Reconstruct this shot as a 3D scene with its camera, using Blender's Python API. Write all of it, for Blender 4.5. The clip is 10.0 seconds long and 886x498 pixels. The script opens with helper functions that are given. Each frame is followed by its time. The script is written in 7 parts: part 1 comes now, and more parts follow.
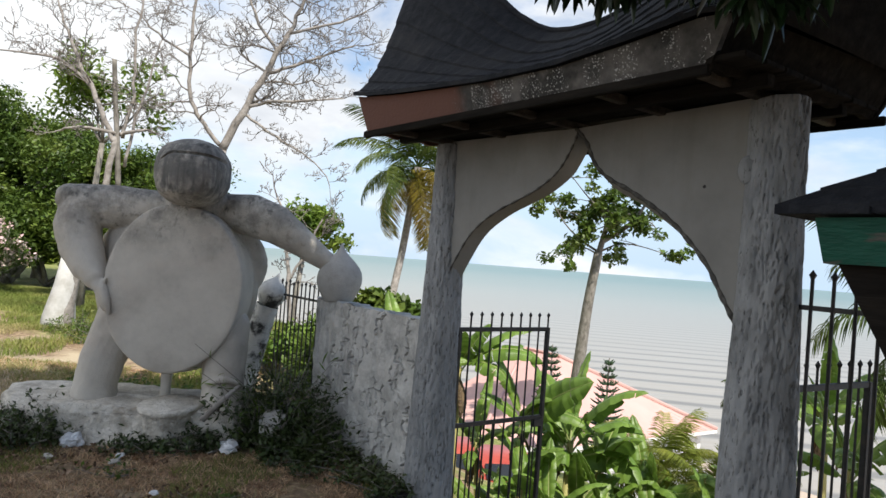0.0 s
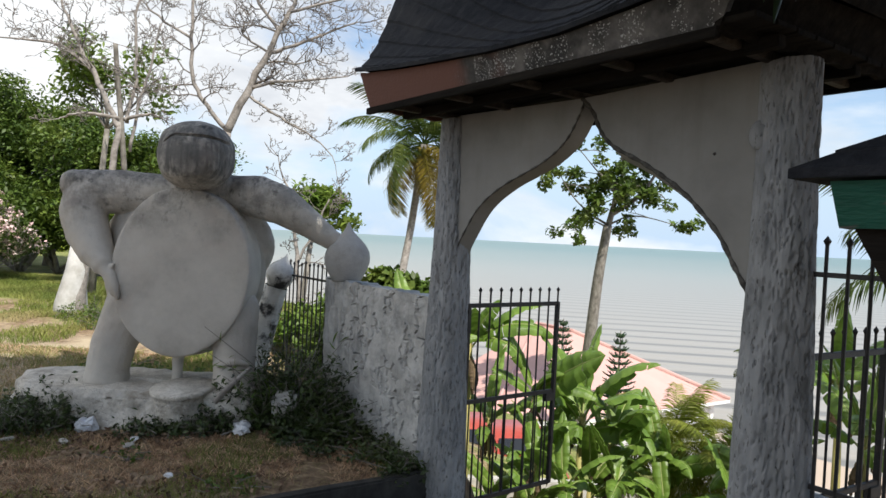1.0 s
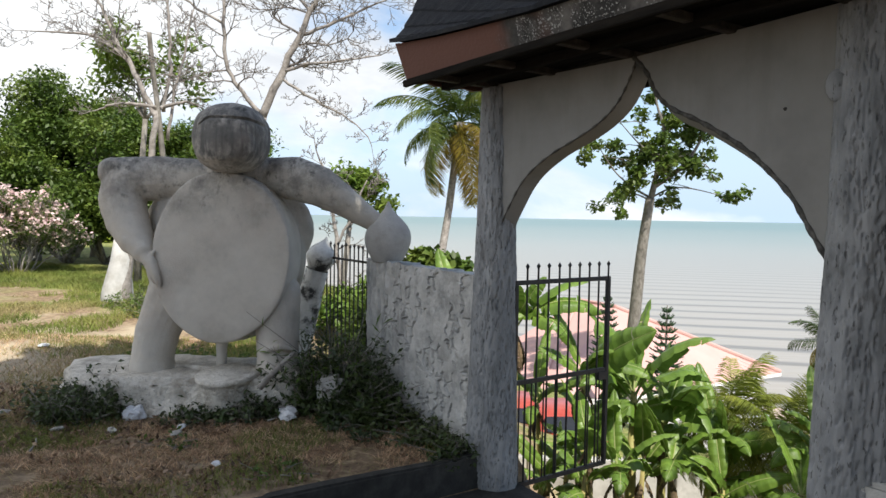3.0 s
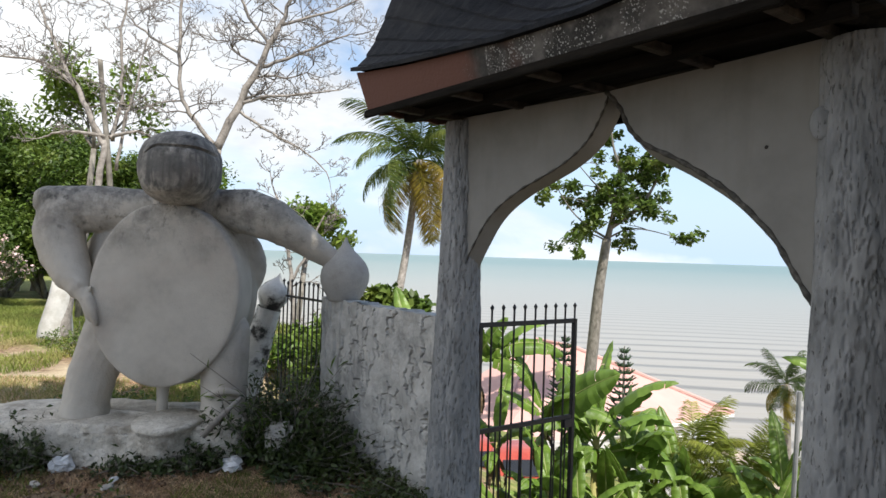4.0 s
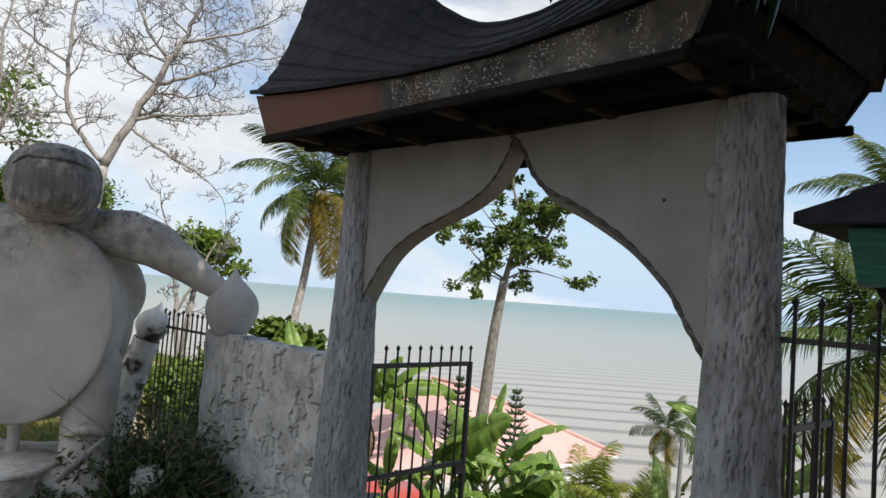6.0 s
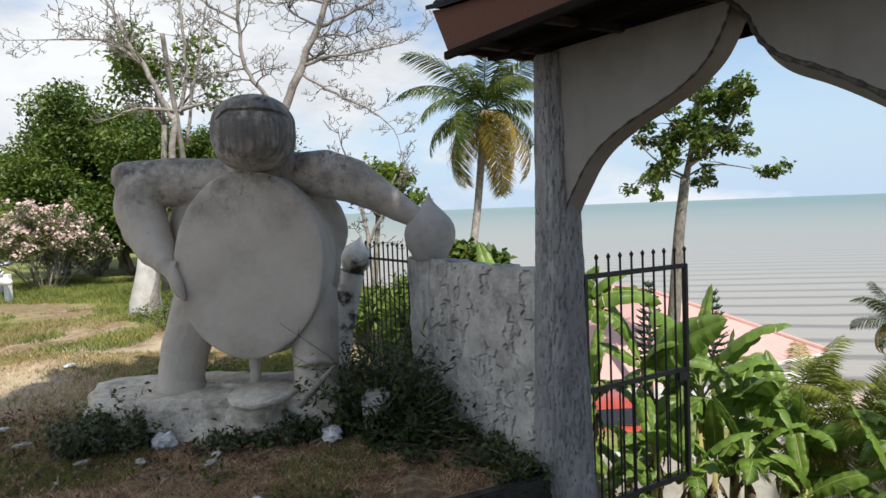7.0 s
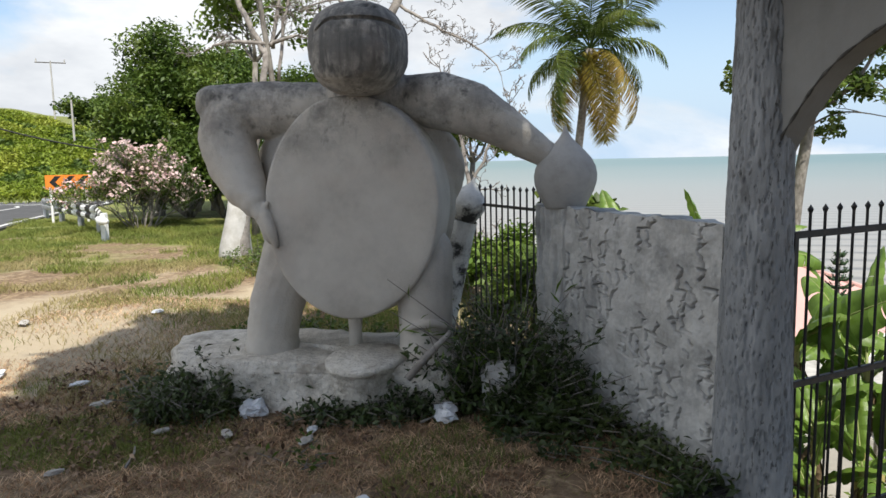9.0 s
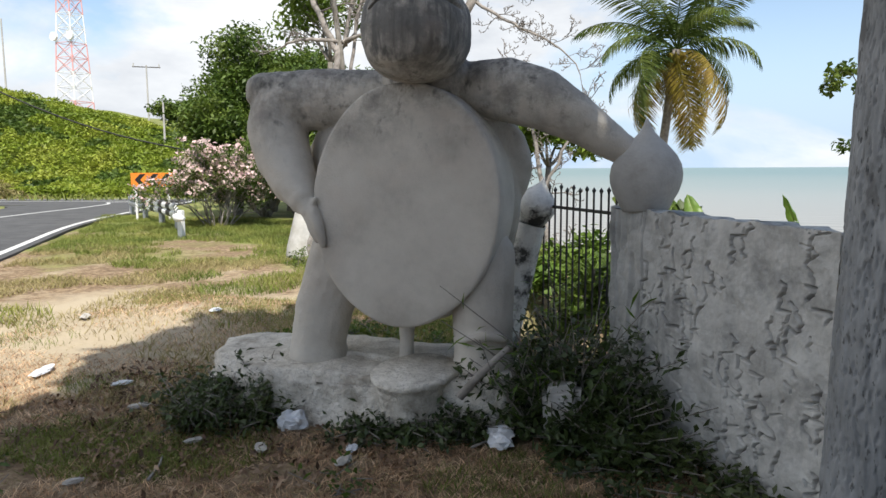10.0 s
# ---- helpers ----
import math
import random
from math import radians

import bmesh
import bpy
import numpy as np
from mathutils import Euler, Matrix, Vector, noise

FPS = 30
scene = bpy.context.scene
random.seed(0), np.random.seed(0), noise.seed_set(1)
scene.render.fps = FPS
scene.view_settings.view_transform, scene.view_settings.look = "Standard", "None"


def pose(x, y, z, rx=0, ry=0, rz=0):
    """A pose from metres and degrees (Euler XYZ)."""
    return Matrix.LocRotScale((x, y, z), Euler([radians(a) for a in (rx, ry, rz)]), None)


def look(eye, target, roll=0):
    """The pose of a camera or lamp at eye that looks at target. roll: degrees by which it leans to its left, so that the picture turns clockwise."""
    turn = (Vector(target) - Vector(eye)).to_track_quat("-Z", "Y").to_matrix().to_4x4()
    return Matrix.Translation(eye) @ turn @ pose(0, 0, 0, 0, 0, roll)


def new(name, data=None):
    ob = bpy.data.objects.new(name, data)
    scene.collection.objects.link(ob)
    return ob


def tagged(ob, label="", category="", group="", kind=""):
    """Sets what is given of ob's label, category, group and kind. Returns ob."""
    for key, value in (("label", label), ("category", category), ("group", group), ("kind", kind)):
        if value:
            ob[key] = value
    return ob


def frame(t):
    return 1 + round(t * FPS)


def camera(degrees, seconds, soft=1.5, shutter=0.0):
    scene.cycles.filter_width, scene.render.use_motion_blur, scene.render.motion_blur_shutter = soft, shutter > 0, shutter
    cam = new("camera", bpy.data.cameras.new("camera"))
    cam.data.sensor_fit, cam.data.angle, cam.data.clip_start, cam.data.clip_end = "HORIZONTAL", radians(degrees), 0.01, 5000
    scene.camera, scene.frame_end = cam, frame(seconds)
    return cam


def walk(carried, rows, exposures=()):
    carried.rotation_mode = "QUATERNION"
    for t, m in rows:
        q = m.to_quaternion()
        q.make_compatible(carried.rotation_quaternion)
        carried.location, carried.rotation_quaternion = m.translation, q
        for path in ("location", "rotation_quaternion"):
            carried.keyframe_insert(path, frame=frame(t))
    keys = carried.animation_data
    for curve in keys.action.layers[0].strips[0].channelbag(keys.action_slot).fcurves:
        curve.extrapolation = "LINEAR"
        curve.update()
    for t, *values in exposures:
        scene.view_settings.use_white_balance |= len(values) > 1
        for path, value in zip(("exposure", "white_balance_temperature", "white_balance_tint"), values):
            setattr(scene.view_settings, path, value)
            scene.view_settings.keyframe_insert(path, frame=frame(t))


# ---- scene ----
cam = camera(64.6, 10.0)
PATH = [
    (0, (-0.087, 0.005, 1.785), (-0.057, 2.005, 1.816), 4.4),
    (0.5, (-0.075, 0.046, 1.786), (-0.062, 2.046, 1.77), 3.4),
    (1, (-0.072, 0.052, 1.779), (-0.064, 2.051, 1.744), 2.9),
    (1.5, (-0.063, 0.078, 1.775), (-0.05, 2.077, 1.713), 2.8),
    (2, (-0.059, 0.078, 1.775), (-0.067, 2.075, 1.66), 2.9),
    (2.2, (-0.044, 0.115, 1.777), (-0.098, 2.111, 1.664), 2.3),
    (3.3, (-0.164, 0.293, 1.743), (-0.262, 2.289, 1.65), 0.9),
    (3.5, (-0.187, 0.339, 1.749), (-0.191, 2.336, 1.645), 0.3),
    (4, (-0.152, 0.493, 1.75), (-0.131, 2.493, 1.765), 1.8),
    (4.5, (-0.114, 0.544, 1.786), (0.213, 2.496, 2.078), 4.1),
    (5, (-0.102, 0.581, 1.815), (0.542, 2.421, 2.26), 2.7),
    (5.5, (-0.115, 0.612, 1.808), (0.53, 2.468, 2.18), 3.4),
    (6, (-0.129, 0.634, 1.77), (0.169, 2.607, 1.901), 4.3),
    (6.2, (-0.138, 0.618, 1.753), (-0.043, 2.615, 1.812), 3.4),
    (7.3, (-0.426, 0.934, 1.72), (-0.671, 2.911, 1.536), -2.7),
    (7.5, (-0.481, 1.0, 1.676), (-0.838, 2.956, 1.454), -1.8),
    (8, (-0.542, 1.222, 1.647), (-1.079, 3.145, 1.534), -0.7),
    (8.5, (-0.689, 1.479, 1.661), (-1.194, 3.407, 1.486), 0.8),
    (9, (-0.765, 1.695, 1.659), (-1.167, 3.638, 1.409), -1.2),
    (9.5, (-0.747, 1.909, 1.619), (-1.428, 3.786, 1.496), -1.2),
    (10, (-0.771, 2.143, 1.592), (-1.382, 4.034, 1.361), -0.3),
]
walk(cam, [(t, look(eye, target, roll)) for t, eye, target, roll in PATH], [(0, 0.62), (0.5, 0.56), (2, 0.57), (3.5, 0.70), (5, 0.62), (6, 0.46), (7.5, 0.42), (8, 0.41), (9, 0.50), (9.5, 0.46), (10, 0.57)])

# ---- light ----
SUN_DIR = Vector((0.42, -0.72, 1.15)).normalized()  # towards the sun
world = bpy.data.worlds.new("world")
scene.world = world
world.use_nodes = True
wn, wl = world.node_tree.nodes, world.node_tree.links
wn.clear()
w_out = wn.new("ShaderNodeOutputWorld")
w_bg = wn.new("ShaderNodeBackground")
w_sky = wn.new("ShaderNodeTexSky")
w_sky.sky_type, w_sky.sun_disc = "NISHITA", False
w_sky.sun_elevation = math.asin(SUN_DIR.z)
w_sky.sun_rotation = math.atan2(SUN_DIR.x, SUN_DIR.y)
w_sky.air_density, w_sky.dust_density, w_sky.ozone_density = 1.0, 0.8, 1.2
w_co = wn.new("ShaderNodeTexCoord")
w_map = wn.new("ShaderNodeMapping")
w_map.inputs["Scale"].default_value = (1.0, 1.0, 2.6)
w_map.inputs["Location"].default_value = (0.35, 0.1, 0.25)
w_noise = wn.new("ShaderNodeTexNoise")
w_noise.inputs["Scale"].default_value = 2.3
w_noise.inputs["Detail"].default_value = 7.0
w_noise.inputs["Roughness"].default_value = 0.56
w_noise.inputs["Distortion"].default_value = 0.25
w_ramp = wn.new("ShaderNodeValToRGB")
w_ramp.color_ramp.elements[0].position = 0.455
w_ramp.color_ramp.elements[1].position = 0.60
w_mix = wn.new("ShaderNodeMix")
w_mix.data_type = "RGBA"
wl.new(w_co.outputs["Generated"], w_map.inputs["Vector"])
wl.new(w_map.outputs["Vector"], w_noise.inputs["Vector"])

wl.new(w_ramp.outputs["Color"], w_mix.inputs["Factor"])
w_shade = wn.new("ShaderNodeTexNoise")
w_shade.inputs["Scale"].default_value, w_shade.inputs["Detail"].default_value, w_shade.inputs["Roughness"].default_value = 3.4, 6.0, 0.6
wl.new(w_map.outputs["Vector"], w_shade.inputs["Vector"])
w_tone = wn.new("ShaderNodeValToRGB")
w_tone.color_ramp.elements[0].position, w_tone.color_ramp.elements[1].position = 0.36, 0.62
w_tone.color_ramp.elements[0].color, w_tone.color_ramp.elements[1].color = (4.2, 4.42, 4.75, 1), (6.0, 6.15, 6.3, 1)
wl.new(w_shade.outputs["Fac"], w_tone.inputs["Fac"])
wl.new(w_tone.outputs["Color"], w_mix.inputs["B"])
w_sep = wn.new("ShaderNodeSeparateXYZ")
wl.new(w_co.outputs["Generated"], w_sep.inputs["Vector"])
w_low = wn.new("ShaderNodeMapRange")
w_low.interpolation_type = "SMOOTHSTEP"
w_low.inputs["From Min"].default_value, w_low.inputs["From Max"].default_value = 0.30, -0.02
wl.new(w_sep.outputs["Z"], w_low.inputs["Value"])
w_haze = wn.new("ShaderNodeMix")
w_haze.data_type = "RGBA"
w_haze.inputs["B"].default_value = (3.5, 4.5, 5.7, 1)
wl.new(w_low.outputs["Result"], w_haze.inputs["Factor"])
wl.new(w_sky.outputs["Color"], w_haze.inputs["A"])
wl.new(w_haze.outputs["Result"], w_mix.inputs["A"])
w_more = wn.new("ShaderNodeMath")
w_more.operation = "MULTIPLY_ADD"
wl.new(w_sep.outputs["X"], w_more.inputs[0])
w_more.inputs[1].default_value = -0.13
wl.new(w_noise.outputs["Fac"], w_more.inputs[2])
wl.new(w_more.outputs["Value"], w_ramp.inputs["Fac"])
wl.new(w_mix.outputs["Result"], w_bg.inputs["Color"])
w_bg.inputs["Strength"].default_value = 0.12
wl.new(w_bg.outputs["Background"], w_out.inputs["Surface"])

sun = new("sun", bpy.data.lights.new("sun", "SUN"))
sun.data.energy, sun.data.angle, sun.data.color = 4.2, radians(0.6), (1.0, 0.95, 0.86)
sun.matrix_world = look(SUN_DIR * 50, (0, 0, 0))


# ---- materials ----
def surface(name, colours, scale=6.0, rough=0.85, bump=0.3, bump_scale=40.0, stretch=(1, 1, 1), patch=None, patch_scale=1.5,
            patch_range=(0.5, 0.65), metallic=0.0, leaf=0.0, vary=0.0, spec=0.35, depth=0.01, patch_z=None):
    """A procedural surface: a ramp of colours over fine noise, a coarse patch colour, bump, leaf translucency and per-piece variation."""
    m = bpy.data.materials.new(name)
    m.use_nodes = True
    n, l = m.node_tree.nodes, m.node_tree.links
    bsdf = n["Principled BSDF"]
    out = n["Material Output"]
    co = n.new("ShaderNodeTexCoord")
    mp = n.new("ShaderNodeMapping")
    mp.inputs["Scale"].default_value = stretch
    l.new(co.outputs["Object"], mp.inputs["Vector"])
    n1 = n.new("ShaderNodeTexNoise")
    n1.inputs["Scale"].default_value, n1.inputs["Detail"].default_value, n1.inputs["Roughness"].default_value = scale, 6, 0.62
    l.new(mp.outputs["Vector"], n1.inputs["Vector"])
    ramp = n.new("ShaderNodeValToRGB")
    el = ramp.color_ramp.elements
    while len(el) < len(colours):
        el.new(0.5)
    for i, c in enumerate(colours):
        el[i].position = 0.32 + 0.36 * i / max(1, len(colours) - 1)
        el[i].color = (*c, 1)
    l.new(n1.outputs["Fac"], ramp.inputs["Fac"])
    colour = ramp.outputs["Color"]
    if patch:
        n2 = n.new("ShaderNodeTexNoise")
        n2.inputs["Scale"].default_value, n2.inputs["Detail"].default_value, n2.inputs["Roughness"].default_value = patch_scale, 5, 0.65
        l.new(mp.outputs["Vector"], n2.inputs["Vector"])
        r2 = n.new("ShaderNodeMapRange")
        r2.inputs["From Min"].default_value, r2.inputs["From Max"].default_value = patch_range
        l.new(n2.outputs["Fac"], r2.inputs["Value"])
        mx = n.new("ShaderNodeMix")
        mx.data_type = "RGBA"
        mx.inputs["B"].default_value = (*patch, 1)
        amount = r2.outputs["Result"]
        if patch_z:
            sz = n.new("ShaderNodeSeparateXYZ")
            l.new(co.outputs["Object"], sz.inputs["Vector"])
            rz = n.new("ShaderNodeMapRange")
            rz.inputs["From Min"].default_value, rz.inputs["From Max"].default_value = patch_z
            rz.inputs["To Min"].default_value = 0.12
            l.new(sz.outputs["Z"], rz.inputs["Value"])
            mz = n.new("ShaderNodeMath")
            mz.operation = "MULTIPLY"
            l.new(amount, mz.inputs[0])
            l.new(rz.outputs["Result"], mz.inputs[1])
            amount = mz.outputs["Value"]
        l.new(amount, mx.inputs["Factor"])
        l.new(colour, mx.inputs["A"])
        colour = mx.outputs["Result"]
    if vary:
        geo = n.new("ShaderNodeNewGeometry")
        hsv = n.new("ShaderNodeHueSaturation")
        vr = n.new("ShaderNodeMapRange")
        vr.inputs["To Min"].default_value, vr.inputs["To Max"].default_value = 1 - vary, 1 + vary
        l.new(geo.outputs["Random Per Island"], vr.inputs["Value"])
        l.new(vr.outputs["Result"], hsv.inputs["Value"])
        l.new(colour, hsv.inputs["Color"])
        colour = hsv.outputs["Color"]
    l.new(colour, bsdf.inputs["Base Color"])
    bsdf.inputs["Roughness"].default_value = rough
    bsdf.inputs["Metallic"].default_value = metallic
    bsdf.inputs["Specular IOR Level"].default_value = spec
    if bump:
        n3 = n.new("ShaderNodeTexNoise")
        n3.inputs["Scale"].default_value, n3.inputs["Detail"].default_value = bump_scale, 5
        l.new(mp.outputs["Vector"], n3.inputs["Vector"])
        bp = n.new("ShaderNodeBump")
        bp.inputs["Strength"].default_value, bp.inputs["Distance"].default_value = bump, depth
        l.new(n3.outputs["Fac"], bp.inputs["Height"])
        l.new(bp.outputs["Normal"], bsdf.inputs["Normal"])
    if leaf:
        tr = n.new("ShaderNodeBsdfTranslucent")
        l.new(colour, tr.inputs["Color"])
        ms = n.new("ShaderNodeMixShader")
        ms.inputs["Fac"].default_value = leaf
        l.new(bsdf.outputs["BSDF"], ms.inputs[1])
        l.new(tr.outputs["BSDF"], ms.inputs[2])
        l.new(ms.outputs["Shader"], out.inputs["Surface"])
    return m


M_CONCRETE = surface("grey_concrete", [(0.33, 0.315, 0.29), (0.41, 0.395, 0.37), (0.47, 0.45, 0.42)], 5, 0.9, 0.35, 60,
                     patch=(0.20, 0.195, 0.185), patch_scale=2.6, patch_range=(0.56, 0.80))
M_STATUE = surface("statue_cement", [(0.40, 0.365, 0.315), (0.52, 0.48, 0.42), (0.59, 0.545, 0.48)], 2.2, 0.9, 0.4, 70,
                   patch=(0.10, 0.10, 0.095), patch_scale=3.5, patch_range=(0.50, 0.70), patch_z=(1.7, 2.3))
M_WHITEWASH = surface("whitewashed_plaster", [(0.35, 0.34, 0.318), (0.475, 0.463, 0.435), (0.59, 0.575, 0.54)], 7, 0.92, 0.8, 28,
                      patch=(0.20, 0.20, 0.195), patch_scale=3.0, patch_range=(0.56, 0.75))
M_BARK_PAINT = surface("bark_textured_plaster", [(0.185, 0.19, 0.192), (0.28, 0.285, 0.287), (0.36, 0.365, 0.367)], 10, 0.92, 0.4, 70, stretch=(1, 1, 0.4),
                       patch=(0.17, 0.16, 0.15), patch_scale=2.5, patch_range=(0.55, 0.75))
M_PANEL = surface("off_white_panel", [(0.22, 0.213, 0.198), (0.255, 0.248, 0.23), (0.29, 0.28, 0.26)], 3, 0.9, 0.15, 50,
                  patch=(0.28, 0.27, 0.25), patch_scale=1.2, patch_range=(0.5, 0.8))
M_TRIM = surface("weathered_moulding", [(0.045, 0.042, 0.038), (0.09, 0.085, 0.075), (0.16, 0.15, 0.135)], 30, 0.9, 0.4, 90)
M_IRON = surface("black_painted_iron", [(0.010, 0.010, 0.011), (0.020, 0.019, 0.019), (0.04, 0.03, 0.025)], 30, 0.55, 0.2, 120, spec=0.5)
M_SHINGLE = surface("charcoal_shingle", [(0.008, 0.009, 0.012), (0.014, 0.0155, 0.020), (0.024, 0.026, 0.031)], 14, 0.75, 0.5, 90,
                    patch=(0.03, 0.03, 0.032), patch_scale=2, vary=0.2, spec=0.18)
M_DARKWOOD = surface("dark_weathered_wood", [(0.03, 0.025, 0.02), (0.06, 0.048, 0.038), (0.09, 0.075, 0.06)], 9, 0.85, 0.4, 60, stretch=(0.3, 2, 2))
# near-black boards: shade under roofs and at gable ends put into the colour
M_SHADE_WOOD = surface("shade_dark_boards", [(0.008, 0.007, 0.006), (0.016, 0.014, 0.012), (0.026, 0.022, 0.018)], 9, 1.0, 0.4, 60, stretch=(0.3, 2, 2), spec=0.08)
M_DEADLEAF = surface("fallen_leaf", [(0.08, 0.046, 0.03), (0.17, 0.105, 0.065), (0.32, 0.23, 0.15)], 3, 0.85, 0, 1, vary=0.5)
M_GREEN = surface("peeling_green_paint", [(0.004, 0.052, 0.034), (0.006, 0.072, 0.046), (0.010, 0.092, 0.060)], 6, 0.6, 0.5, 45, stretch=(0.5, 0.5, 2),
                  patch=(0.09, 0.08, 0.07), patch_scale=4.5, patch_range=(0.58, 0.64))
M_PINK = surface("pink_metal_roof", [(0.50, 0.30, 0.265), (0.54, 0.33, 0.292), (0.57, 0.355, 0.315)], 0.6, 0.6, 0.0, 30)
M_WHITE = surface("white_paint", [(0.70, 0.70, 0.68), (0.78, 0.78, 0.76), (0.80, 0.80, 0.79)], 5, 0.7, 0.1, 30, patch=(0.55, 0.54, 0.5), patch_scale=2)
M_ASPHALT = surface("asphalt", [(0.06, 0.06, 0.062), (0.08, 0.08, 0.082), (0.10, 0.10, 0.10)], 2, 0.85, 0.3, 90)
M_ORANGE = surface("orange_sign", [(0.75, 0.20, 0.02), (0.80, 0.24, 0.03)], 8, 0.5, 0, 1)
M_BLACK = surface("black_paint", [(0.01, 0.01, 0.01), (0.018, 0.018, 0.018)], 8, 0.5, 0, 1)
M_STEEL = surface("galvanised_steel", [(0.32, 0.33, 0.34), (0.42, 0.43, 0.44), (0.48, 0.48, 0.48)], 8, 0.5, 0.1, 40, metallic=0.6)
M_RED = surface("red_car_paint", [(0.34, 0.05, 0.035), (0.42, 0.085, 0.055)], 4, 0.3, 0, 1, spec=0.6)
M_GLASSDARK = surface("dark_window_glass", [(0.015, 0.017, 0.02), (0.02, 0.022, 0.025)], 4, 0.1, 0, 1, spec=0.6)
M_TRUNK = surface("grey_trunk_bark", [(0.10, 0.09, 0.075), (0.18, 0.165, 0.14), (0.27, 0.25, 0.22)], 10, 0.95, 0.5, 50, stretch=(1, 1, 0.5))
M_PALEBARK = surface("pale_bare_bark", [(0.17, 0.15, 0.13), (0.27, 0.245, 0.22), (0.37, 0.34, 0.31)], 12, 0.95, 0.4, 50)
M_TWIG = surface("grey_twig_bark", [(0.17, 0.15, 0.135), (0.26, 0.235, 0.21)], 12, 0.95, 0, 50)
M_LIMEWASH = surface("limewashed_trunk", [(0.45, 0.44, 0.41), (0.58, 0.57, 0.54)], 8, 0.9, 0.3, 40, patch=(0.4, 0.38, 0.34), patch_scale=3)
M_LEAF = surface("broad_leaf_green", [(0.038, 0.07, 0.012), (0.08, 0.13, 0.02), (0.15, 0.195, 0.035)], 0.9, 0.5, 0, 1, leaf=0.3, vary=0.35)
M_LEAF_DARK = surface("deep_green_leaf", [(0.026, 0.042, 0.012), (0.052, 0.076, 0.02), (0.095, 0.11, 0.034)], 0.9, 0.4, 0, 1, leaf=0.18, vary=0.35)
M_LEAF_BRIGHT = surface("bright_leaf_green", [(0.07, 0.13, 0.018), (0.13, 0.20, 0.03), (0.19, 0.25, 0.05)], 0.9, 0.5, 0, 1, leaf=0.35, vary=0.3)
M_SCRUB = surface("sunny_scrub_leaf", [(0.11, 0.17, 0.015), (0.22, 0.28, 0.03), (0.34, 0.36, 0.055)], 0.25, 0.55, 0, 1, leaf=0.3, vary=0.3)
M_POST = surface("flaking_whitewash", [(0.45, 0.45, 0.44), (0.62, 0.62, 0.60), (0.70, 0.70, 0.68)], 7, 0.9, 0.4, 50, patch=(0.05, 0.05, 0.05), patch_scale=3.5, patch_range=(0.50, 0.60))
M_MANGO = surface("mango_leaf", [(0.009, 0.023, 0.008), (0.017, 0.038, 0.011)], 3, 0.35, 0, 1, leaf=0.15, vary=0.4, spec=0.5)
M_PALM = surface("palm_frond_green", [(0.03, 0.058, 0.012), (0.06, 0.095, 0.018), (0.12, 0.145, 0.026)], 0.8, 0.6, 0, 1, leaf=0.3, vary=0.3, spec=0.2)
M_PALM_OLD = surface("palm_frond_yellowing", [(0.17, 0.16, 0.025), (0.30, 0.24, 0.04), (0.30, 0.20, 0.05)], 0.8, 0.6, 0, 1, leaf=0.3, vary=0.3, spec=0.2)
M_ARECA = surface("areca_frond", [(0.13, 0.17, 0.025), (0.22, 0.26, 0.04), (0.30, 0.30, 0.06)], 0.8, 0.5, 0, 1, leaf=0.35, vary=0.3, spec=0.25)
M_PALM_DRY = surface("palm_frond_dead", [(0.10, 0.07, 0.04), (0.17, 0.12, 0.07)], 3, 0.9, 0, 1, leaf=0.1, vary=0.3)
M_BANANA = surface("banana_leaf", [(0.09, 0.165, 0.024), (0.145, 0.24, 0.036), (0.21, 0.315, 0.058)], 2.2, 0.40, 0.25, 30, leaf=0.30, vary=0.16, stretch=(1, 1, 1), spec=0.45)
M_MIDRIB = surface("banana_midrib", [(0.30, 0.36, 0.12), (0.38, 0.42, 0.17)], 6, 0.5, 0, 1, leaf=0.2)
M_BANANA_STEM = surface("banana_stem", [(0.24, 0.19, 0.07), (0.36, 0.32, 0.11), (0.42, 0.40, 0.16)], 6, 0.7, 0.3, 30, stretch=(2, 2, 0.3),
                        patch=(0.10, 0.07, 0.04), patch_scale=3, patch_range=(0.5, 0.7))
M_PINE = surface("norfolk_needles", [(0.02, 0.045, 0.018), (0.04, 0.075, 0.03)], 2, 0.7, 0, 1, leaf=0.1, vary=0.3)
M_FLOWER = surface("pink_oleander_flower", [(0.62, 0.40, 0.40), (0.75, 0.55, 0.53), (0.8, 0.66, 0.63)], 3, 0.6, 0, 1, leaf=0.25, vary=0.15)
M_GRASS = surface("green_grass_blades", [(0.09, 0.13, 0.022), (0.18, 0.215, 0.045), (0.30, 0.28, 0.085)], 0.8, 0.7, 0, 1, leaf=0.25, vary=0.35)
M_DRYGRASS = surface("dry_grass_blades", [(0.25, 0.145, 0.085), (0.48, 0.315, 0.19), (0.70, 0.52, 0.34)], 6.0, 0.8, 0, 1, leaf=0.2, vary=0.55)
M_STRAW = surface("sunlit_straw", [(0.22, 0.20, 0.07), (0.32, 0.27, 0.12), (0.40, 0.33, 0.18)], 0.9, 0.8, 0, 1, leaf=0.2, vary=0.3)
M_LITTER = surface("crumpled_white_plastic", [(0.62, 0.63, 0.65), (0.75, 0.76, 0.78)], 14, 0.45, 0.5, 30)
M_PAPER = surface("dirty_paper", [(0.36, 0.33, 0.29), (0.52, 0.49, 0.45)], 14, 0.8, 0.4, 30)
M_ROADLINE = surface("road_line_paint", [(0.55, 0.55, 0.53), (0.68, 0.68, 0.66)], 6, 0.8, 0.1, 40)
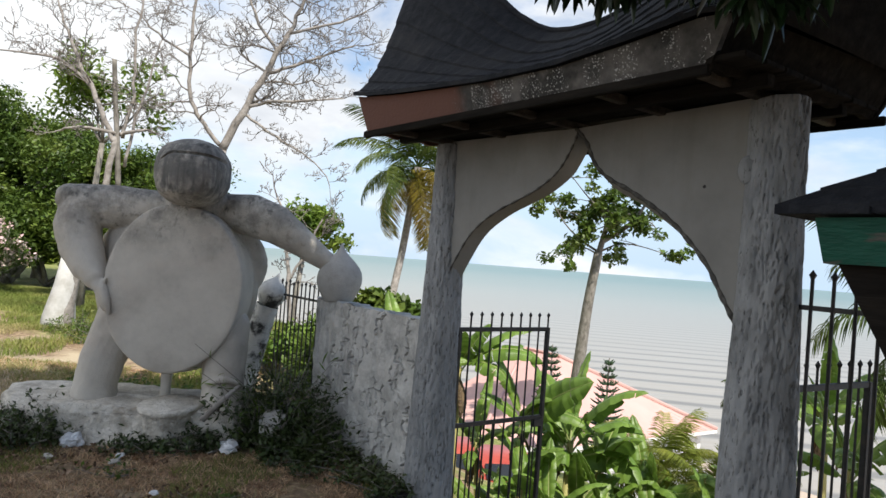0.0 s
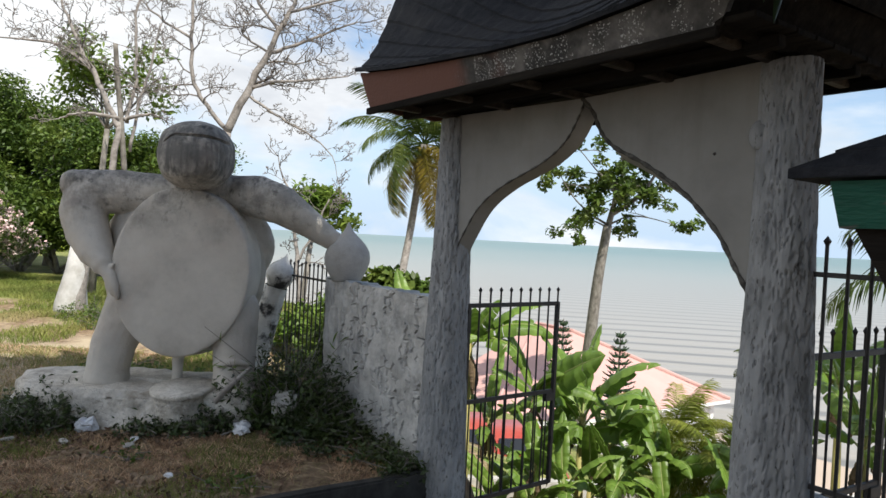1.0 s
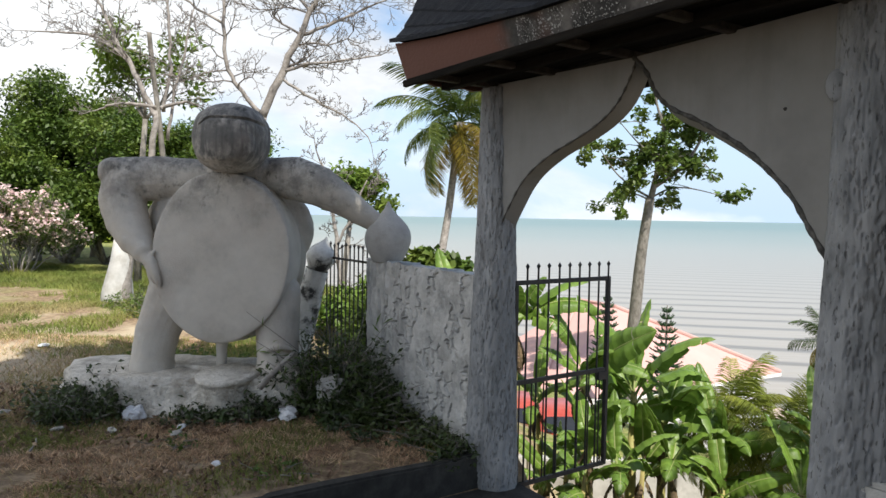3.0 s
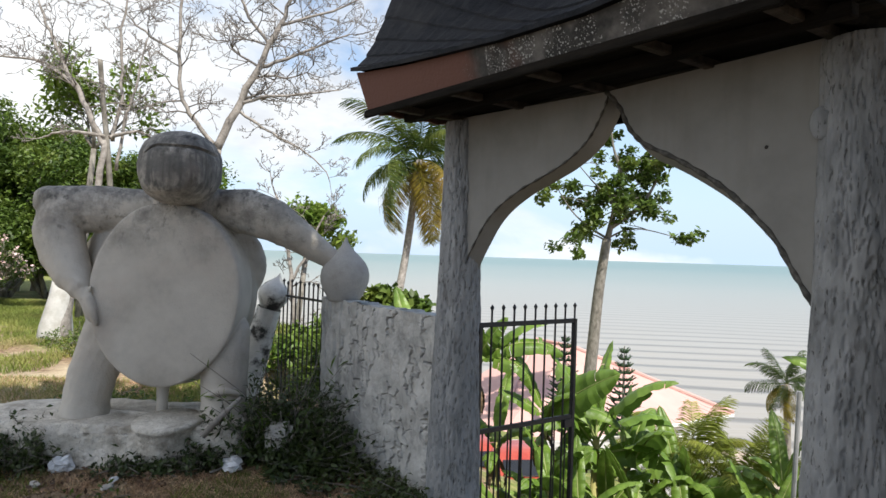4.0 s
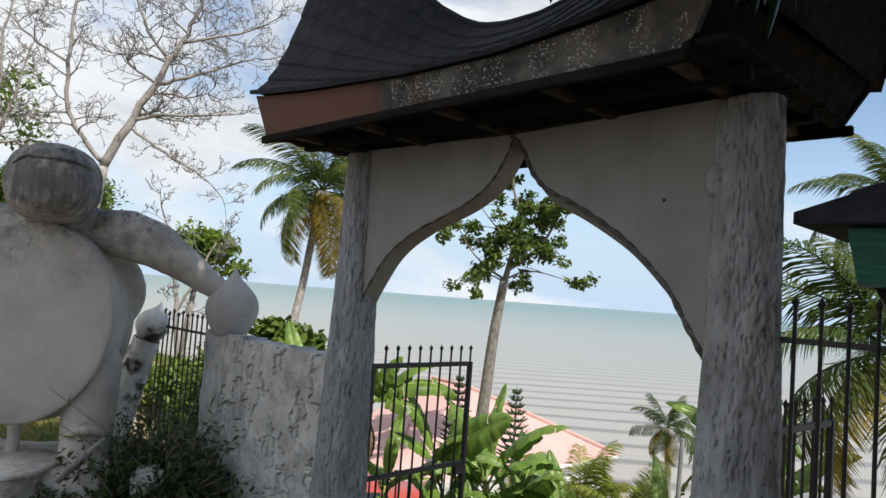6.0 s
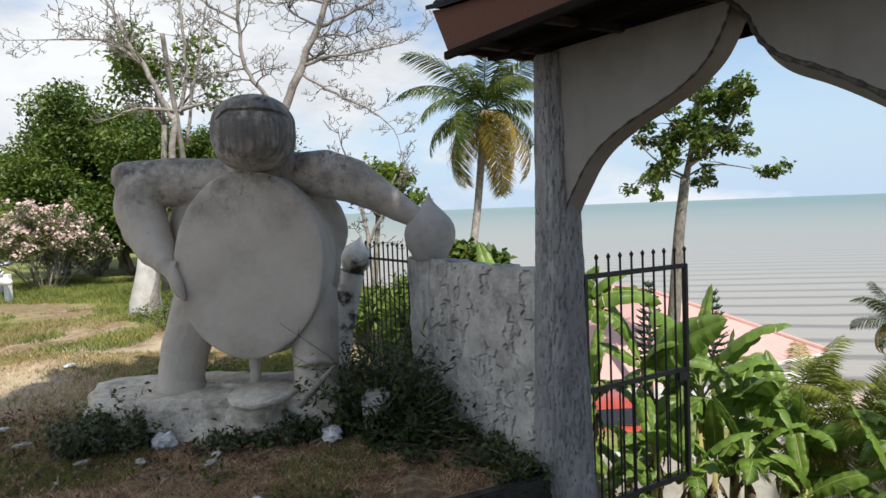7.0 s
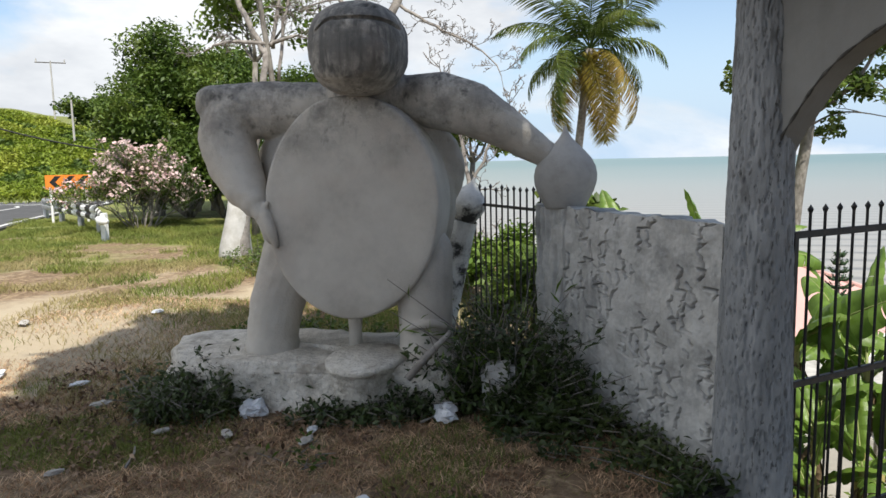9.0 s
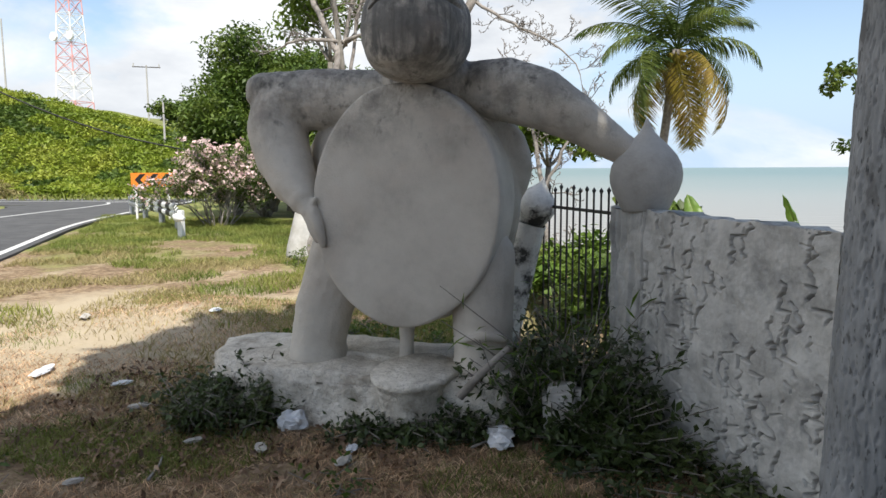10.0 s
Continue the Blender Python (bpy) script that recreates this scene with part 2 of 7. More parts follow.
# tower red paled towards pink, distance haze mixed into the colour
M_TOWER_HAZY_RED = surface("tower_red_paled_by_haze", [(0.64, 0.31, 0.29), (0.70, 0.36, 0.34)], 1, 0.6, 0, 1)
M_PLINTH = surface("cracked_whitewash", [(0.45, 0.41, 0.345), (0.61, 0.565, 0.49), (0.72, 0.675, 0.60)], 9, 0.92, 1.0, 32, patch=(0.26, 0.225, 0.18), patch_scale=3.0, patch_range=(0.54, 0.70), depth=0.02)
M_OLDWALL = surface("stained_white_wall", [(0.36, 0.345, 0.31), (0.47, 0.455, 0.415), (0.55, 0.53, 0.49)], 2.5, 0.9, 0.3, 30, patch=(0.22, 0.21, 0.18), patch_scale=1.2, patch_range=(0.5, 0.72))
M_CURB = surface("very_dark_concrete", [(0.020, 0.019, 0.017), (0.036, 0.034, 0.030), (0.06, 0.056, 0.05)], 8, 0.85, 0.5, 50)


def layer(m, scale, squash, lo, hi, colour, z_range=None, detail=4, strength=1.0, rough=0.6):
    """Lays stains and dark nicks of one colour over a material: noise squashed along the axes, cut between lo and hi,
    kept to a band of heights.
    """
    n, l = m.node_tree.nodes, m.node_tree.links
    bsdf = n["Principled BSDF"]
    old = bsdf.inputs["Base Color"].links[0].from_socket
    co = n.new("ShaderNodeTexCoord")
    mp = n.new("ShaderNodeMapping")
    mp.inputs["Scale"].default_value = squash
    l.new(co.outputs["Object"], mp.inputs["Vector"])
    nz = n.new("ShaderNodeTexNoise")
    nz.inputs["Scale"].default_value, nz.inputs["Detail"].default_value, nz.inputs["Roughness"].default_value = scale, detail, rough
    l.new(mp.outputs["Vector"], nz.inputs["Vector"])
    rg = n.new("ShaderNodeMapRange")
    rg.inputs["From Min"].default_value, rg.inputs["From Max"].default_value = lo, hi
    rg.inputs["To Max"].default_value = strength
    l.new(nz.outputs["Fac"], rg.inputs["Value"])
    amount = rg.outputs["Result"]
    if z_range:
        sp = n.new("ShaderNodeSeparateXYZ")
        l.new(co.outputs["Object"], sp.inputs["Vector"])
        rz = n.new("ShaderNodeMapRange")
        rz.inputs["From Min"].default_value, rz.inputs["From Max"].default_value = z_range
        l.new(sp.outputs["Z"], rz.inputs["Value"])
        mu = n.new("ShaderNodeMath")
        mu.operation = "MULTIPLY"
        l.new(amount, mu.inputs[0])
        l.new(rz.outputs["Result"], mu.inputs[1])
        amount = mu.outputs["Value"]
    mx = n.new("ShaderNodeMix")
    mx.data_type = "RGBA"
    mx.inputs["B"].default_value = (*colour, 1)
    l.new(amount, mx.inputs["Factor"])
    l.new(old, mx.inputs["A"])
    l.new(mx.outputs["Result"], bsdf.inputs["Base Color"])


layer(M_STATUE, 2.2, (10, 10, 1.0), 0.46, 0.60, (0.05, 0.049, 0.046), (1.95, 2.12), 5, 0.85, 0.6)
layer(M_STATUE, 5.0, (1, 1, 1), 0.34, 0.56, (0.15, 0.147, 0.14), (1.98, 2.2), 6, 0.85, 0.7)
layer(M_STATUE, 3.2, (1, 1, 1.4), 0.50, 0.62, (0.13, 0.127, 0.12), (1.55, 1.9), 6, 0.45, 0.72)
layer(M_STATUE, 4.0, (1.6, 1, 1), 0.46, 0.66, (0.14, 0.135, 0.125), (1.5, 1.95), 6, 0.7, 0.7)
layer(M_STATUE, 14.0, (1, 1, 0.7), 0.58, 0.72, (0.09, 0.088, 0.082), (1.45, 1.95), 3, 0.8)
layer(M_STATUE, 1.6, (1, 1, 1), 0.55, 0.75, (0.50, 0.40, 0.33), None, 3, 0.35)
layer(M_WHITEWASH, 9.0, (1, 1, 1), 0.60, 0.66, (0.62, 0.61, 0.58), None, 5, 0.5)
layer(M_WHITEWASH, 5.0, (1, 1, 0.35), 0.58, 0.70, (0.16, 0.155, 0.15), None, 6, 0.6)
layer(M_BARK_PAINT, 13.0, (1, 1, 0.35), 0.60, 0.68, (0.10, 0.095, 0.09), None, 5, 0.6)
# fine dark nicks: the slits' shade put into the pillar colour
layer(M_BARK_PAINT, 60.0, (1, 1, 0.30), 0.62, 0.68, (0.05, 0.048, 0.045), None, 2, 0.7)
def crackle(m, scale, width, colour, bump=0.6):
    """Fine net of cracks over a material, darker and sunk."""
    n, l = m.node_tree.nodes, m.node_tree.links
    bsdf = n["Principled BSDF"]
    old = bsdf.inputs["Base Color"].links[0].from_socket
    co = n.new("ShaderNodeTexCoord")
    wob = n.new("ShaderNodeTexNoise")
    wob.inputs["Scale"].default_value = scale * 1.3
    l.new(co.outputs["Object"], wob.inputs["Vector"])
    mv = n.new("ShaderNodeMix")
    mv.data_type = "VECTOR"
    mv.inputs["Factor"].default_value = 0.12
    l.new(co.outputs["Object"], mv.inputs["A"])
    l.new(wob.outputs["Color"], mv.inputs["B"])
    vo = n.new("ShaderNodeTexVoronoi")
    vo.feature = "DISTANCE_TO_EDGE"
    vo.inputs["Scale"].default_value = scale
    l.new(mv.outputs["Result"], vo.inputs["Vector"])
    rg = n.new("ShaderNodeMapRange")
    rg.inputs["From Min"].default_value, rg.inputs["From Max"].default_value = 0.0, width
    rg.inputs["To Min"].default_value, rg.inputs["To Max"].default_value = 0.75, 0.0
    l.new(vo.outputs["Distance"], rg.inputs["Value"])
    mx = n.new("ShaderNodeMix")
    mx.data_type = "RGBA"
    mx.inputs["B"].default_value = (*colour, 1)
    l.new(rg.outputs["Result"], mx.inputs["Factor"])
    l.new(old, mx.inputs["A"])
    l.new(mx.outputs["Result"], bsdf.inputs["Base Color"])


crackle(M_PLINTH, 16.0, 0.03, (0.26, 0.23, 0.20))
layer(M_PANEL, 2.0, (4, 4, 0.6), 0.52, 0.75, (0.20, 0.19, 0.17), None, 5, 0.5)


def fascia_material():
    """Fascia board: orange-brown paint at one end, worn to grey boards with mould and flaking white."""
    m = surface("weathered_fascia_paint", [(0.05, 0.047, 0.043), (0.10, 0.092, 0.083), (0.17, 0.155, 0.14)], 7, 0.85, 0.5, 50, stretch=(1, 1, 1),
                patch=(0.035, 0.033, 0.03), patch_scale=3.2, patch_range=(0.47, 0.60))
    n, l = m.node_tree.nodes, m.node_tree.links
    bsdf = n["Principled BSDF"]
    old = bsdf.inputs["Base Color"].links[0].from_socket
    co = n.new("ShaderNodeTexCoord")
    sp = n.new("ShaderNodeSeparateXYZ")
    l.new(co.outputs["Object"], sp.inputs["Vector"])
    nz = n.new("ShaderNodeTexNoise")
    nz.inputs["Scale"].default_value = 4.0
    l.new(co.outputs["Object"], nz.inputs["Vector"])
    ad = n.new("ShaderNodeMath")
    ad.operation = "MULTIPLY_ADD"
    l.new(nz.outputs["Fac"], ad.inputs[0])
    ad.inputs[1].default_value = 1.2
    l.new(sp.outputs["X"], ad.inputs[2])
    rg = n.new("ShaderNodeMapRange")
    rg.inputs["From Min"].default_value, rg.inputs["From Max"].default_value = 1.3, 1.75
    l.new(ad.outputs["Value"], rg.inputs["Value"])
    mx = n.new("ShaderNodeMix")
    mx.data_type = "RGBA"
    mx.inputs["A"].default_value = (0.14, 0.066, 0.048, 1)
    l.new(rg.outputs["Result"], mx.inputs["Factor"])
    l.new(old, mx.inputs["B"])
    vo = n.new("ShaderNodeTexNoise")
    vo.inputs["Scale"].default_value, vo.inputs["Detail"].default_value = 95.0, 4
    l.new(co.outputs["Object"], vo.inputs["Vector"])
    fl = n.new("ShaderNodeTexNoise")
    fl.inputs["Scale"].default_value = 6.0
    fm = n.new("ShaderNodeMapping")
    fm.inputs["Scale"].default_value = (1, 1, 0.3)
    l.new(co.outputs["Object"], fm.inputs["Vector"])
    l.new(fm.outputs["Vector"], fl.inputs["Vector"])
    m1 = n.new("ShaderNodeMath")
    m1.operation = "GREATER_THAN"
    l.new(vo.outputs["Fac"], m1.inputs[0])
    m1.inputs[1].default_value = 0.60
    m2 = n.new("ShaderNodeMath")
    m2.operation = "GREATER_THAN"
    l.new(fl.outputs["Fac"], m2.inputs[0])
    m2.inputs[1].default_value = 0.52
    m3 = n.new("ShaderNodeMath")
    m3.operation = "MULTIPLY"
    l.new(m1.outputs["Value"], m3.inputs[0])
    l.new(m2.outputs["Value"], m3.inputs[1])
    m4 = n.new("ShaderNodeMath")
    m4.operation = "MULTIPLY"
    l.new(m3.outputs["Value"], m4.inputs[0])
    l.new(rg.outputs["Result"], m4.inputs[1])
    mf = n.new("ShaderNodeMix")
    mf.data_type = "RGBA"
    mf.inputs["B"].default_value = (0.38, 0.37, 0.345, 1)
    l.new(m4.outputs["Value"], mf.inputs["Factor"])
    l.new(mx.outputs["Result"], mf.inputs["A"])
    l.new(mf.outputs["Result"], bsdf.inputs["Base Color"])
    return m


M_FASCIA = fascia_material()


SAND_AT = (-5.5, 7.3)


def ground_material():
    """Soil with dry straw near the statue, green grass and sandy bare patches further off."""
    m = surface("lawn_soil", [(0.10, 0.064, 0.038), (0.215, 0.145, 0.086), (0.39, 0.295, 0.18)], 14, 0.95, 0.6, 45,
                patch=(0.42, 0.34, 0.23), patch_scale=0.9, patch_range=(0.5, 0.66), depth=0.03)
    n, l = m.node_tree.nodes, m.node_tree.links
    bsdf = n["Principled BSDF"]
    old = bsdf.inputs["Base Color"].links[0].from_socket
    co = n.new("ShaderNodeTexCoord")
    nz = n.new("ShaderNodeTexNoise")
    nz.inputs["Scale"].default_value, nz.inputs["Detail"].default_value = 0.55, 6
    l.new(co.outputs["Object"], nz.inputs["Vector"])
    sp = n.new("ShaderNodeSeparateXYZ")
    l.new(co.outputs["Object"], sp.inputs["Vector"])
    ad = n.new("ShaderNodeMath")
    ad.operation = "MULTIPLY_ADD"
    l.new(sp.outputs["Y"], ad.inputs[0])
    ad.inputs[1].default_value = 0.035
    l.new(nz.outputs["Fac"], ad.inputs[2])
    rg = n.new("ShaderNodeMapRange")
    rg.inputs["From Min"].default_value, rg.inputs["From Max"].default_value = 0.90, 1.06
    l.new(ad.outputs["Value"], rg.inputs["Value"])
    g = n.new("ShaderNodeTexNoise")
    g.inputs["Scale"].default_value, g.inputs["Detail"].default_value = 5, 6
    l.new(co.outputs["Object"], g.inputs["Vector"])
    gr = n.new("ShaderNodeValToRGB")
    gr.color_ramp.elements[0].position, gr.color_ramp.elements[1].position = 0.35, 0.65
    gr.color_ramp.elements[0].color, gr.color_ramp.elements[1].color = (0.11, 0.15, 0.03, 1), (0.26, 0.25, 0.085, 1)
    l.new(g.outputs["Fac"], gr.inputs["Fac"])
    mx = n.new("ShaderNodeMix")
    mx.data_type = "RGBA"
    l.new(rg.outputs["Result"], mx.inputs["Factor"])
    l.new(old, mx.inputs["A"])
    l.new(gr.outputs["Color"], mx.inputs["B"])
    dv = n.new("ShaderNodeVectorMath")
    dv.operation = "SUBTRACT"
    dv.inputs[1].default_value = (SAND_AT[0], SAND_AT[1], 0.1)
    l.new(co.outputs["Object"], dv.inputs[0])
    dl = n.new("ShaderNodeVectorMath")
    dl.operation = "LENGTH"
    l.new(dv.outputs["Vector"], dl.inputs[0])
    dn = n.new("ShaderNodeTexNoise")
    dn.inputs["Scale"].default_value, dn.inputs["Detail"].default_value = 1.6, 6
    l.new(co.outputs["Object"], dn.inputs["Vector"])
    da = n.new("ShaderNodeMath")
    da.operation = "MULTIPLY_ADD"
    l.new(dn.outputs["Fac"], da.inputs[0])
    da.inputs[1].default_value = 3.2
    l.new(dl.outputs["Value"], da.inputs[2])
    dr = n.new("ShaderNodeMapRange")
    dr.inputs["From Min"].default_value, dr.inputs["From Max"].default_value = 4.2, 3.2
    dr.inputs["To Max"].default_value = 0.85
    l.new(da.outputs["Value"], dr.inputs["Value"])
    md = n.new("ShaderNodeMix")
    md.data_type = "RGBA"
    md.inputs["B"].default_value = (0.45, 0.375, 0.265, 1)
    l.new(dr.outputs["Result"], md.inputs["Factor"])
    l.new(mx.outputs["Result"], md.inputs["A"])
    sh = n.new("ShaderNodeMapRange")
    sh.inputs["From Min"].default_value, sh.inputs["From Max"].default_value = -5.6, -6.4
    l.new(sp.outputs["Z"], sh.inputs["Value"])
    ms = n.new("ShaderNodeMix")
    ms.data_type = "RGBA"
    ms.inputs["B"].default_value = (0.46, 0.37, 0.29, 1)
    l.new(sh.outputs["Result"], ms.inputs["Factor"])
    l.new(md.outputs["Result"], ms.inputs["A"])
    l.new(ms.outputs["Result"], bsdf.inputs["Base Color"])
    return m


M_GROUND = ground_material()


def sea_material():
    m = bpy.data.materials.new("shallow_turquoise_sea")
    m.use_nodes = True
    n, l = m.node_tree.nodes, m.node_tree.links
    bsdf = n["Principled BSDF"]
    co = n.new("ShaderNodeTexCoord")
    sp = n.new("ShaderNodeVectorMath")
    sp.operation = "LENGTH"
    l.new(co.outputs["Object"], sp.inputs[0])
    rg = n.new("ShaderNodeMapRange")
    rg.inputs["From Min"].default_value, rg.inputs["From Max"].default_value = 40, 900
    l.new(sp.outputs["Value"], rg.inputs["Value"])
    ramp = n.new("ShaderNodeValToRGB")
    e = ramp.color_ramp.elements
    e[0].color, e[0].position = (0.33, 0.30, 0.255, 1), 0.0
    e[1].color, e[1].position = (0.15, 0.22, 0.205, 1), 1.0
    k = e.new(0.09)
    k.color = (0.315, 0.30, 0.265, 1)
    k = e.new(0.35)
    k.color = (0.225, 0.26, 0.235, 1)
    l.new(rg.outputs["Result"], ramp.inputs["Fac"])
    # ripple shading put into the colour as dark bands, fading with distance
    wv = n.new("ShaderNodeTexWave")
    wv.bands_direction = "Y"
    wm = n.new("ShaderNodeMapping")
    wm.inputs["Rotation"].default_value = (0, 0, radians(9))
    l.new(co.outputs["Object"], wm.inputs["Vector"])
    l.new(wm.outputs["Vector"], wv.inputs["Vector"])
    wv.inputs["Scale"].default_value, wv.inputs["Distortion"].default_value = 0.06, 5.0
    wv.inputs["Detail"].default_value, wv.inputs["Detail Scale"].default_value = 3, 0.35
    wr = n.new("ShaderNodeMapRange")
    wr.inputs["From Min"].default_value, wr.inputs["From Max"].default_value = 0.72, 0.95
    wr.inputs["To Max"].default_value = 0.62
    l.new(wv.outputs["Fac"], wr.inputs["Value"])
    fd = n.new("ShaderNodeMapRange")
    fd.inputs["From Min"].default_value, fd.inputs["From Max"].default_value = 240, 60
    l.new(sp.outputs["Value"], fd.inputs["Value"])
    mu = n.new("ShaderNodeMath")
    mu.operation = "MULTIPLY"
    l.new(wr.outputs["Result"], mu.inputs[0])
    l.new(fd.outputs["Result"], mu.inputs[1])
    wx = n.new("ShaderNodeMix")
    wx.data_type = "RGBA"
    wx.inputs["B"].default_value = (0.10, 0.095, 0.085, 1)
    l.new(mu.outputs["Value"], wx.inputs["Factor"])
    l.new(ramp.outputs["Color"], wx.inputs["A"])
    l.new(wx.outputs["Result"], bsdf.inputs["Base Color"])
    bsdf.inputs["Roughness"].default_value = 0.35
    bsdf.inputs["Specular IOR Level"].default_value = 0.3
    mp = n.new("ShaderNodeMapping")
    mp.inputs["Rotation"].default_value = (0, 0, radians(12))
    mp.inputs["Scale"].default_value = (0.12, 1.0, 1)
    l.new(co.outputs["Object"], mp.inputs["Vector"])
    nz = n.new("ShaderNodeTexNoise")
    nz.inputs["Scale"].default_value, nz.inputs["Detail"].default_value = 0.45, 4
    l.new(mp.outputs["Vector"], nz.inputs["Vector"])
    bp = n.new("ShaderNodeBump")
    bp.inputs["Strength"].default_value, bp.inputs["Distance"].default_value = 0.35, 0.5
    l.new(nz.outputs["Fac"], bp.inputs["Height"])
    l.new(bp.outputs["Normal"], bsdf.inputs["Normal"])
    return m


M_SEA = sea_material()


# ---- small tools ----
RNG = np.random.default_rng(7)


def smooth01(x):
    x = np.clip(x, 0, 1)
    return x * x * (3 - 2 * x)


def vnoise(p, seed=0):
    """Value noise in 0..1 at rows of three coordinates."""
    p = np.asarray(p, float)
    i = np.floor(p).astype(np.int64)
    f = p - i
    f = f * f * (3 - 2 * f)

    def h(a):
        k = (a[:, 0] * 374761393 + a[:, 1] * 668265263 + a[:, 2] * 2147483647 + seed * 974711) & 0x7FFFFFFF
        k = ((k ^ (k >> 13)) * 1274126177) & 0x7FFFFFFF
        return ((k ^ (k >> 16)) & 0xFFFF) / 65535.0

    r = 0
    for dx in (0, 1):
        for dy in (0, 1):
            for dz in (0, 1):
                w = (f[:, 0] if dx else 1 - f[:, 0]) * (f[:, 1] if dy else 1 - f[:, 1]) * (f[:, 2] if dz else 1 - f[:, 2])
                r = r + w * h(i + np.array([dx, dy, dz]))
    return r


def fbm(p, seed=0, octaves=3):
    p = np.asarray(p, float)
    return sum(vnoise(p * 2**k, seed + k) / 2**k for k in range(octaves)) / sum(1 / 2**k for k in range(octaves))


def mesh_of(name, verts, faces, smooth=False):
    me = bpy.data.meshes.new(name)
    me.from_pydata([tuple(v) for v in verts], [], [tuple(int(i) for i in f) for f in faces])
    if smooth:
        me.polygons.foreach_set("use_smooth", [True] * len(me.polygons))
    me.update()
    return me


def add(name, me, mat, parent=None, label=""):
    ob = new(name, me)
    if isinstance(me, bpy.types.Mesh) and mat and not me.materials:
        me.materials.append(mat)
    if parent:
        ob.parent = parent
    if label:
        ob["label"] = label
    return ob


def part(name, bm, mat, parent=None, label="", smooth=False):
    me = bpy.data.meshes.new(name)
    if smooth:
        for f in bm.faces:
            f.smooth = True
    bm.to_mesh(me)
    bm.free()
    return add(name, me, mat, parent, label)


def thing(name, label, category, m=None, group="", kind=""):
    ob = new(name)
    ob.empty_display_size = 0.2
    if m is not None:
        ob.matrix_world = m
    return tagged(ob, label, category, group, kind)


def box(bm, lo, hi, bevel=0.0, m=None):
    lo, hi = Vector(lo), Vector(hi)
    t = Matrix.Translation((lo + hi) / 2) @ Matrix.Diagonal((*(hi - lo), 1))
    r = bmesh.ops.create_cube(bm, size=1, matrix=(m @ t) if m else t)
    if bevel:
        ed = list({e for v in r["verts"] for e in v.link_edges})
        bmesh.ops.bevel(bm, geom=ed, offset=bevel, segments=2, affect="EDGES")


def rod(bm, a, b, r, r2=None, n=8):
    a, b = Vector(a), Vector(b)
    d = b - a
    m = Matrix.Translation((a + b) / 2) @ d.to_track_quat("Z", "Y").to_matrix().to_4x4()
    bmesh.ops.create_cone(bm, cap_ends=True, segments=n, radius1=r, radius2=r if r2 is None else r2, depth=d.length, matrix=m)


def tube(V, F, pts, radii, n=6):
    """Adds a tapering tube along pts to lists of verts and faces."""
    pts = [Vector(p) for p in pts]
    start = len(V)
    for k, p in enumerate(pts):
        d = (pts[min(k + 1, len(pts) - 1)] - pts[max(k - 1, 0)]).normalized()
        a = d.cross(Vector((0.31, 0.2, 0.93))).normalized()
        b = d.cross(a)
        for j in range(n):
            w = 2 * math.pi * j / n
            V.append(p + (a * math.cos(w) + b * math.sin(w)) * radii[k])
    for k in range(len(pts) - 1):
        for j in range(n):
            o, q = start + k * n, (j + 1) % n
            F.append((o + j, o + q, o + n + q, o + n + j))
    F.append(tuple(start + (len(pts) - 1) * n + j for j in range(n)))
    F.append(tuple(start + n - 1 - j for j in range(n)))


def revolve(profile, n=32):
    """Verts and faces of a solid of revolution from (radius, z) pairs."""
    V, F = [], []
    for r, z in profile:
        for j in range(n):
            w = 2 * math.pi * j / n
            V.append((r * math.cos(w), r * math.sin(w), z))
    for k in range(len(profile) - 1):
        for j in range(n):
            q = (j + 1) % n
            F.append((k * n + j, k * n + q, (k + 1) * n + q, (k + 1) * n + j))
    F.append(tuple(range(n - 1, -1, -1)))
    F.append(tuple((len(profile) - 1) * n + j for j in range(n)))
    return V, F


def leaf_cloud(name, centres, length, width, mat, parent=None, label="", droop=0.0, spread=0.35, rng=None):
    """One mesh of small pointed leaves, each a bent diamond, at the given centres."""
    rng = rng or RNG
    c = np.asarray(centres, float)
    k = len(c)
    d = rng.normal(size=(k, 3))
    d[:, 2] = d[:, 2] * 0.7 - droop
    d /= np.linalg.norm(d, axis=1, keepdims=True)
    up = rng.normal(size=(k, 3)) * spread + np.array([0, 0, 1.0])
    side = np.cross(d, up)
    side /= np.linalg.norm(side, axis=1, keepdims=True) + 1e-9
    nrm = np.cross(side, d)
    ln = length * rng.uniform(0.65, 1.35, (k, 1))
    wd = width * rng.uniform(0.65, 1.35, (k, 1))
    a = c - d * ln * 0.5
    b = c + d * ln * 0.5 - nrm * ln * 0.12
    l, r = c + side * wd * 0.5 + nrm * wd * 0.15, c - side * wd * 0.5 + nrm * wd * 0.15
    V = np.stack([a, l, b, r, c], 1).reshape(-1, 3)
    o = np.arange(k)[:, None] * 5
    F = np.concatenate([o + [0, 4, 1], o + [1, 4, 2], o + [2, 4, 3], o + [3, 4, 0]], 1).reshape(-1, 3)
    me = bpy.data.meshes.new(name)
    me.vertices.add(len(V))
    me.vertices.foreach_set("co", V.ravel())
    me.loops.add(F.size)
    me.loops.foreach_set("vertex_index", F.ravel().astype(np.int32))
    me.polygons.add(len(F))
    me.polygons.foreach_set("loop_start", np.arange(0, F.size, 3, dtype=np.int32))
    me.update(calc_edges=True)
    return add(name, me, mat, parent, label)


# the gate's own axes: s along the gate, w away from the road towards the sea, z up
GATE = Matrix(((0.586, 0.810, 0, 0.0), (-0.810, 0.586, 0, 5.13), (0, 0, 1, 0), (0, 0, 0, 1)))


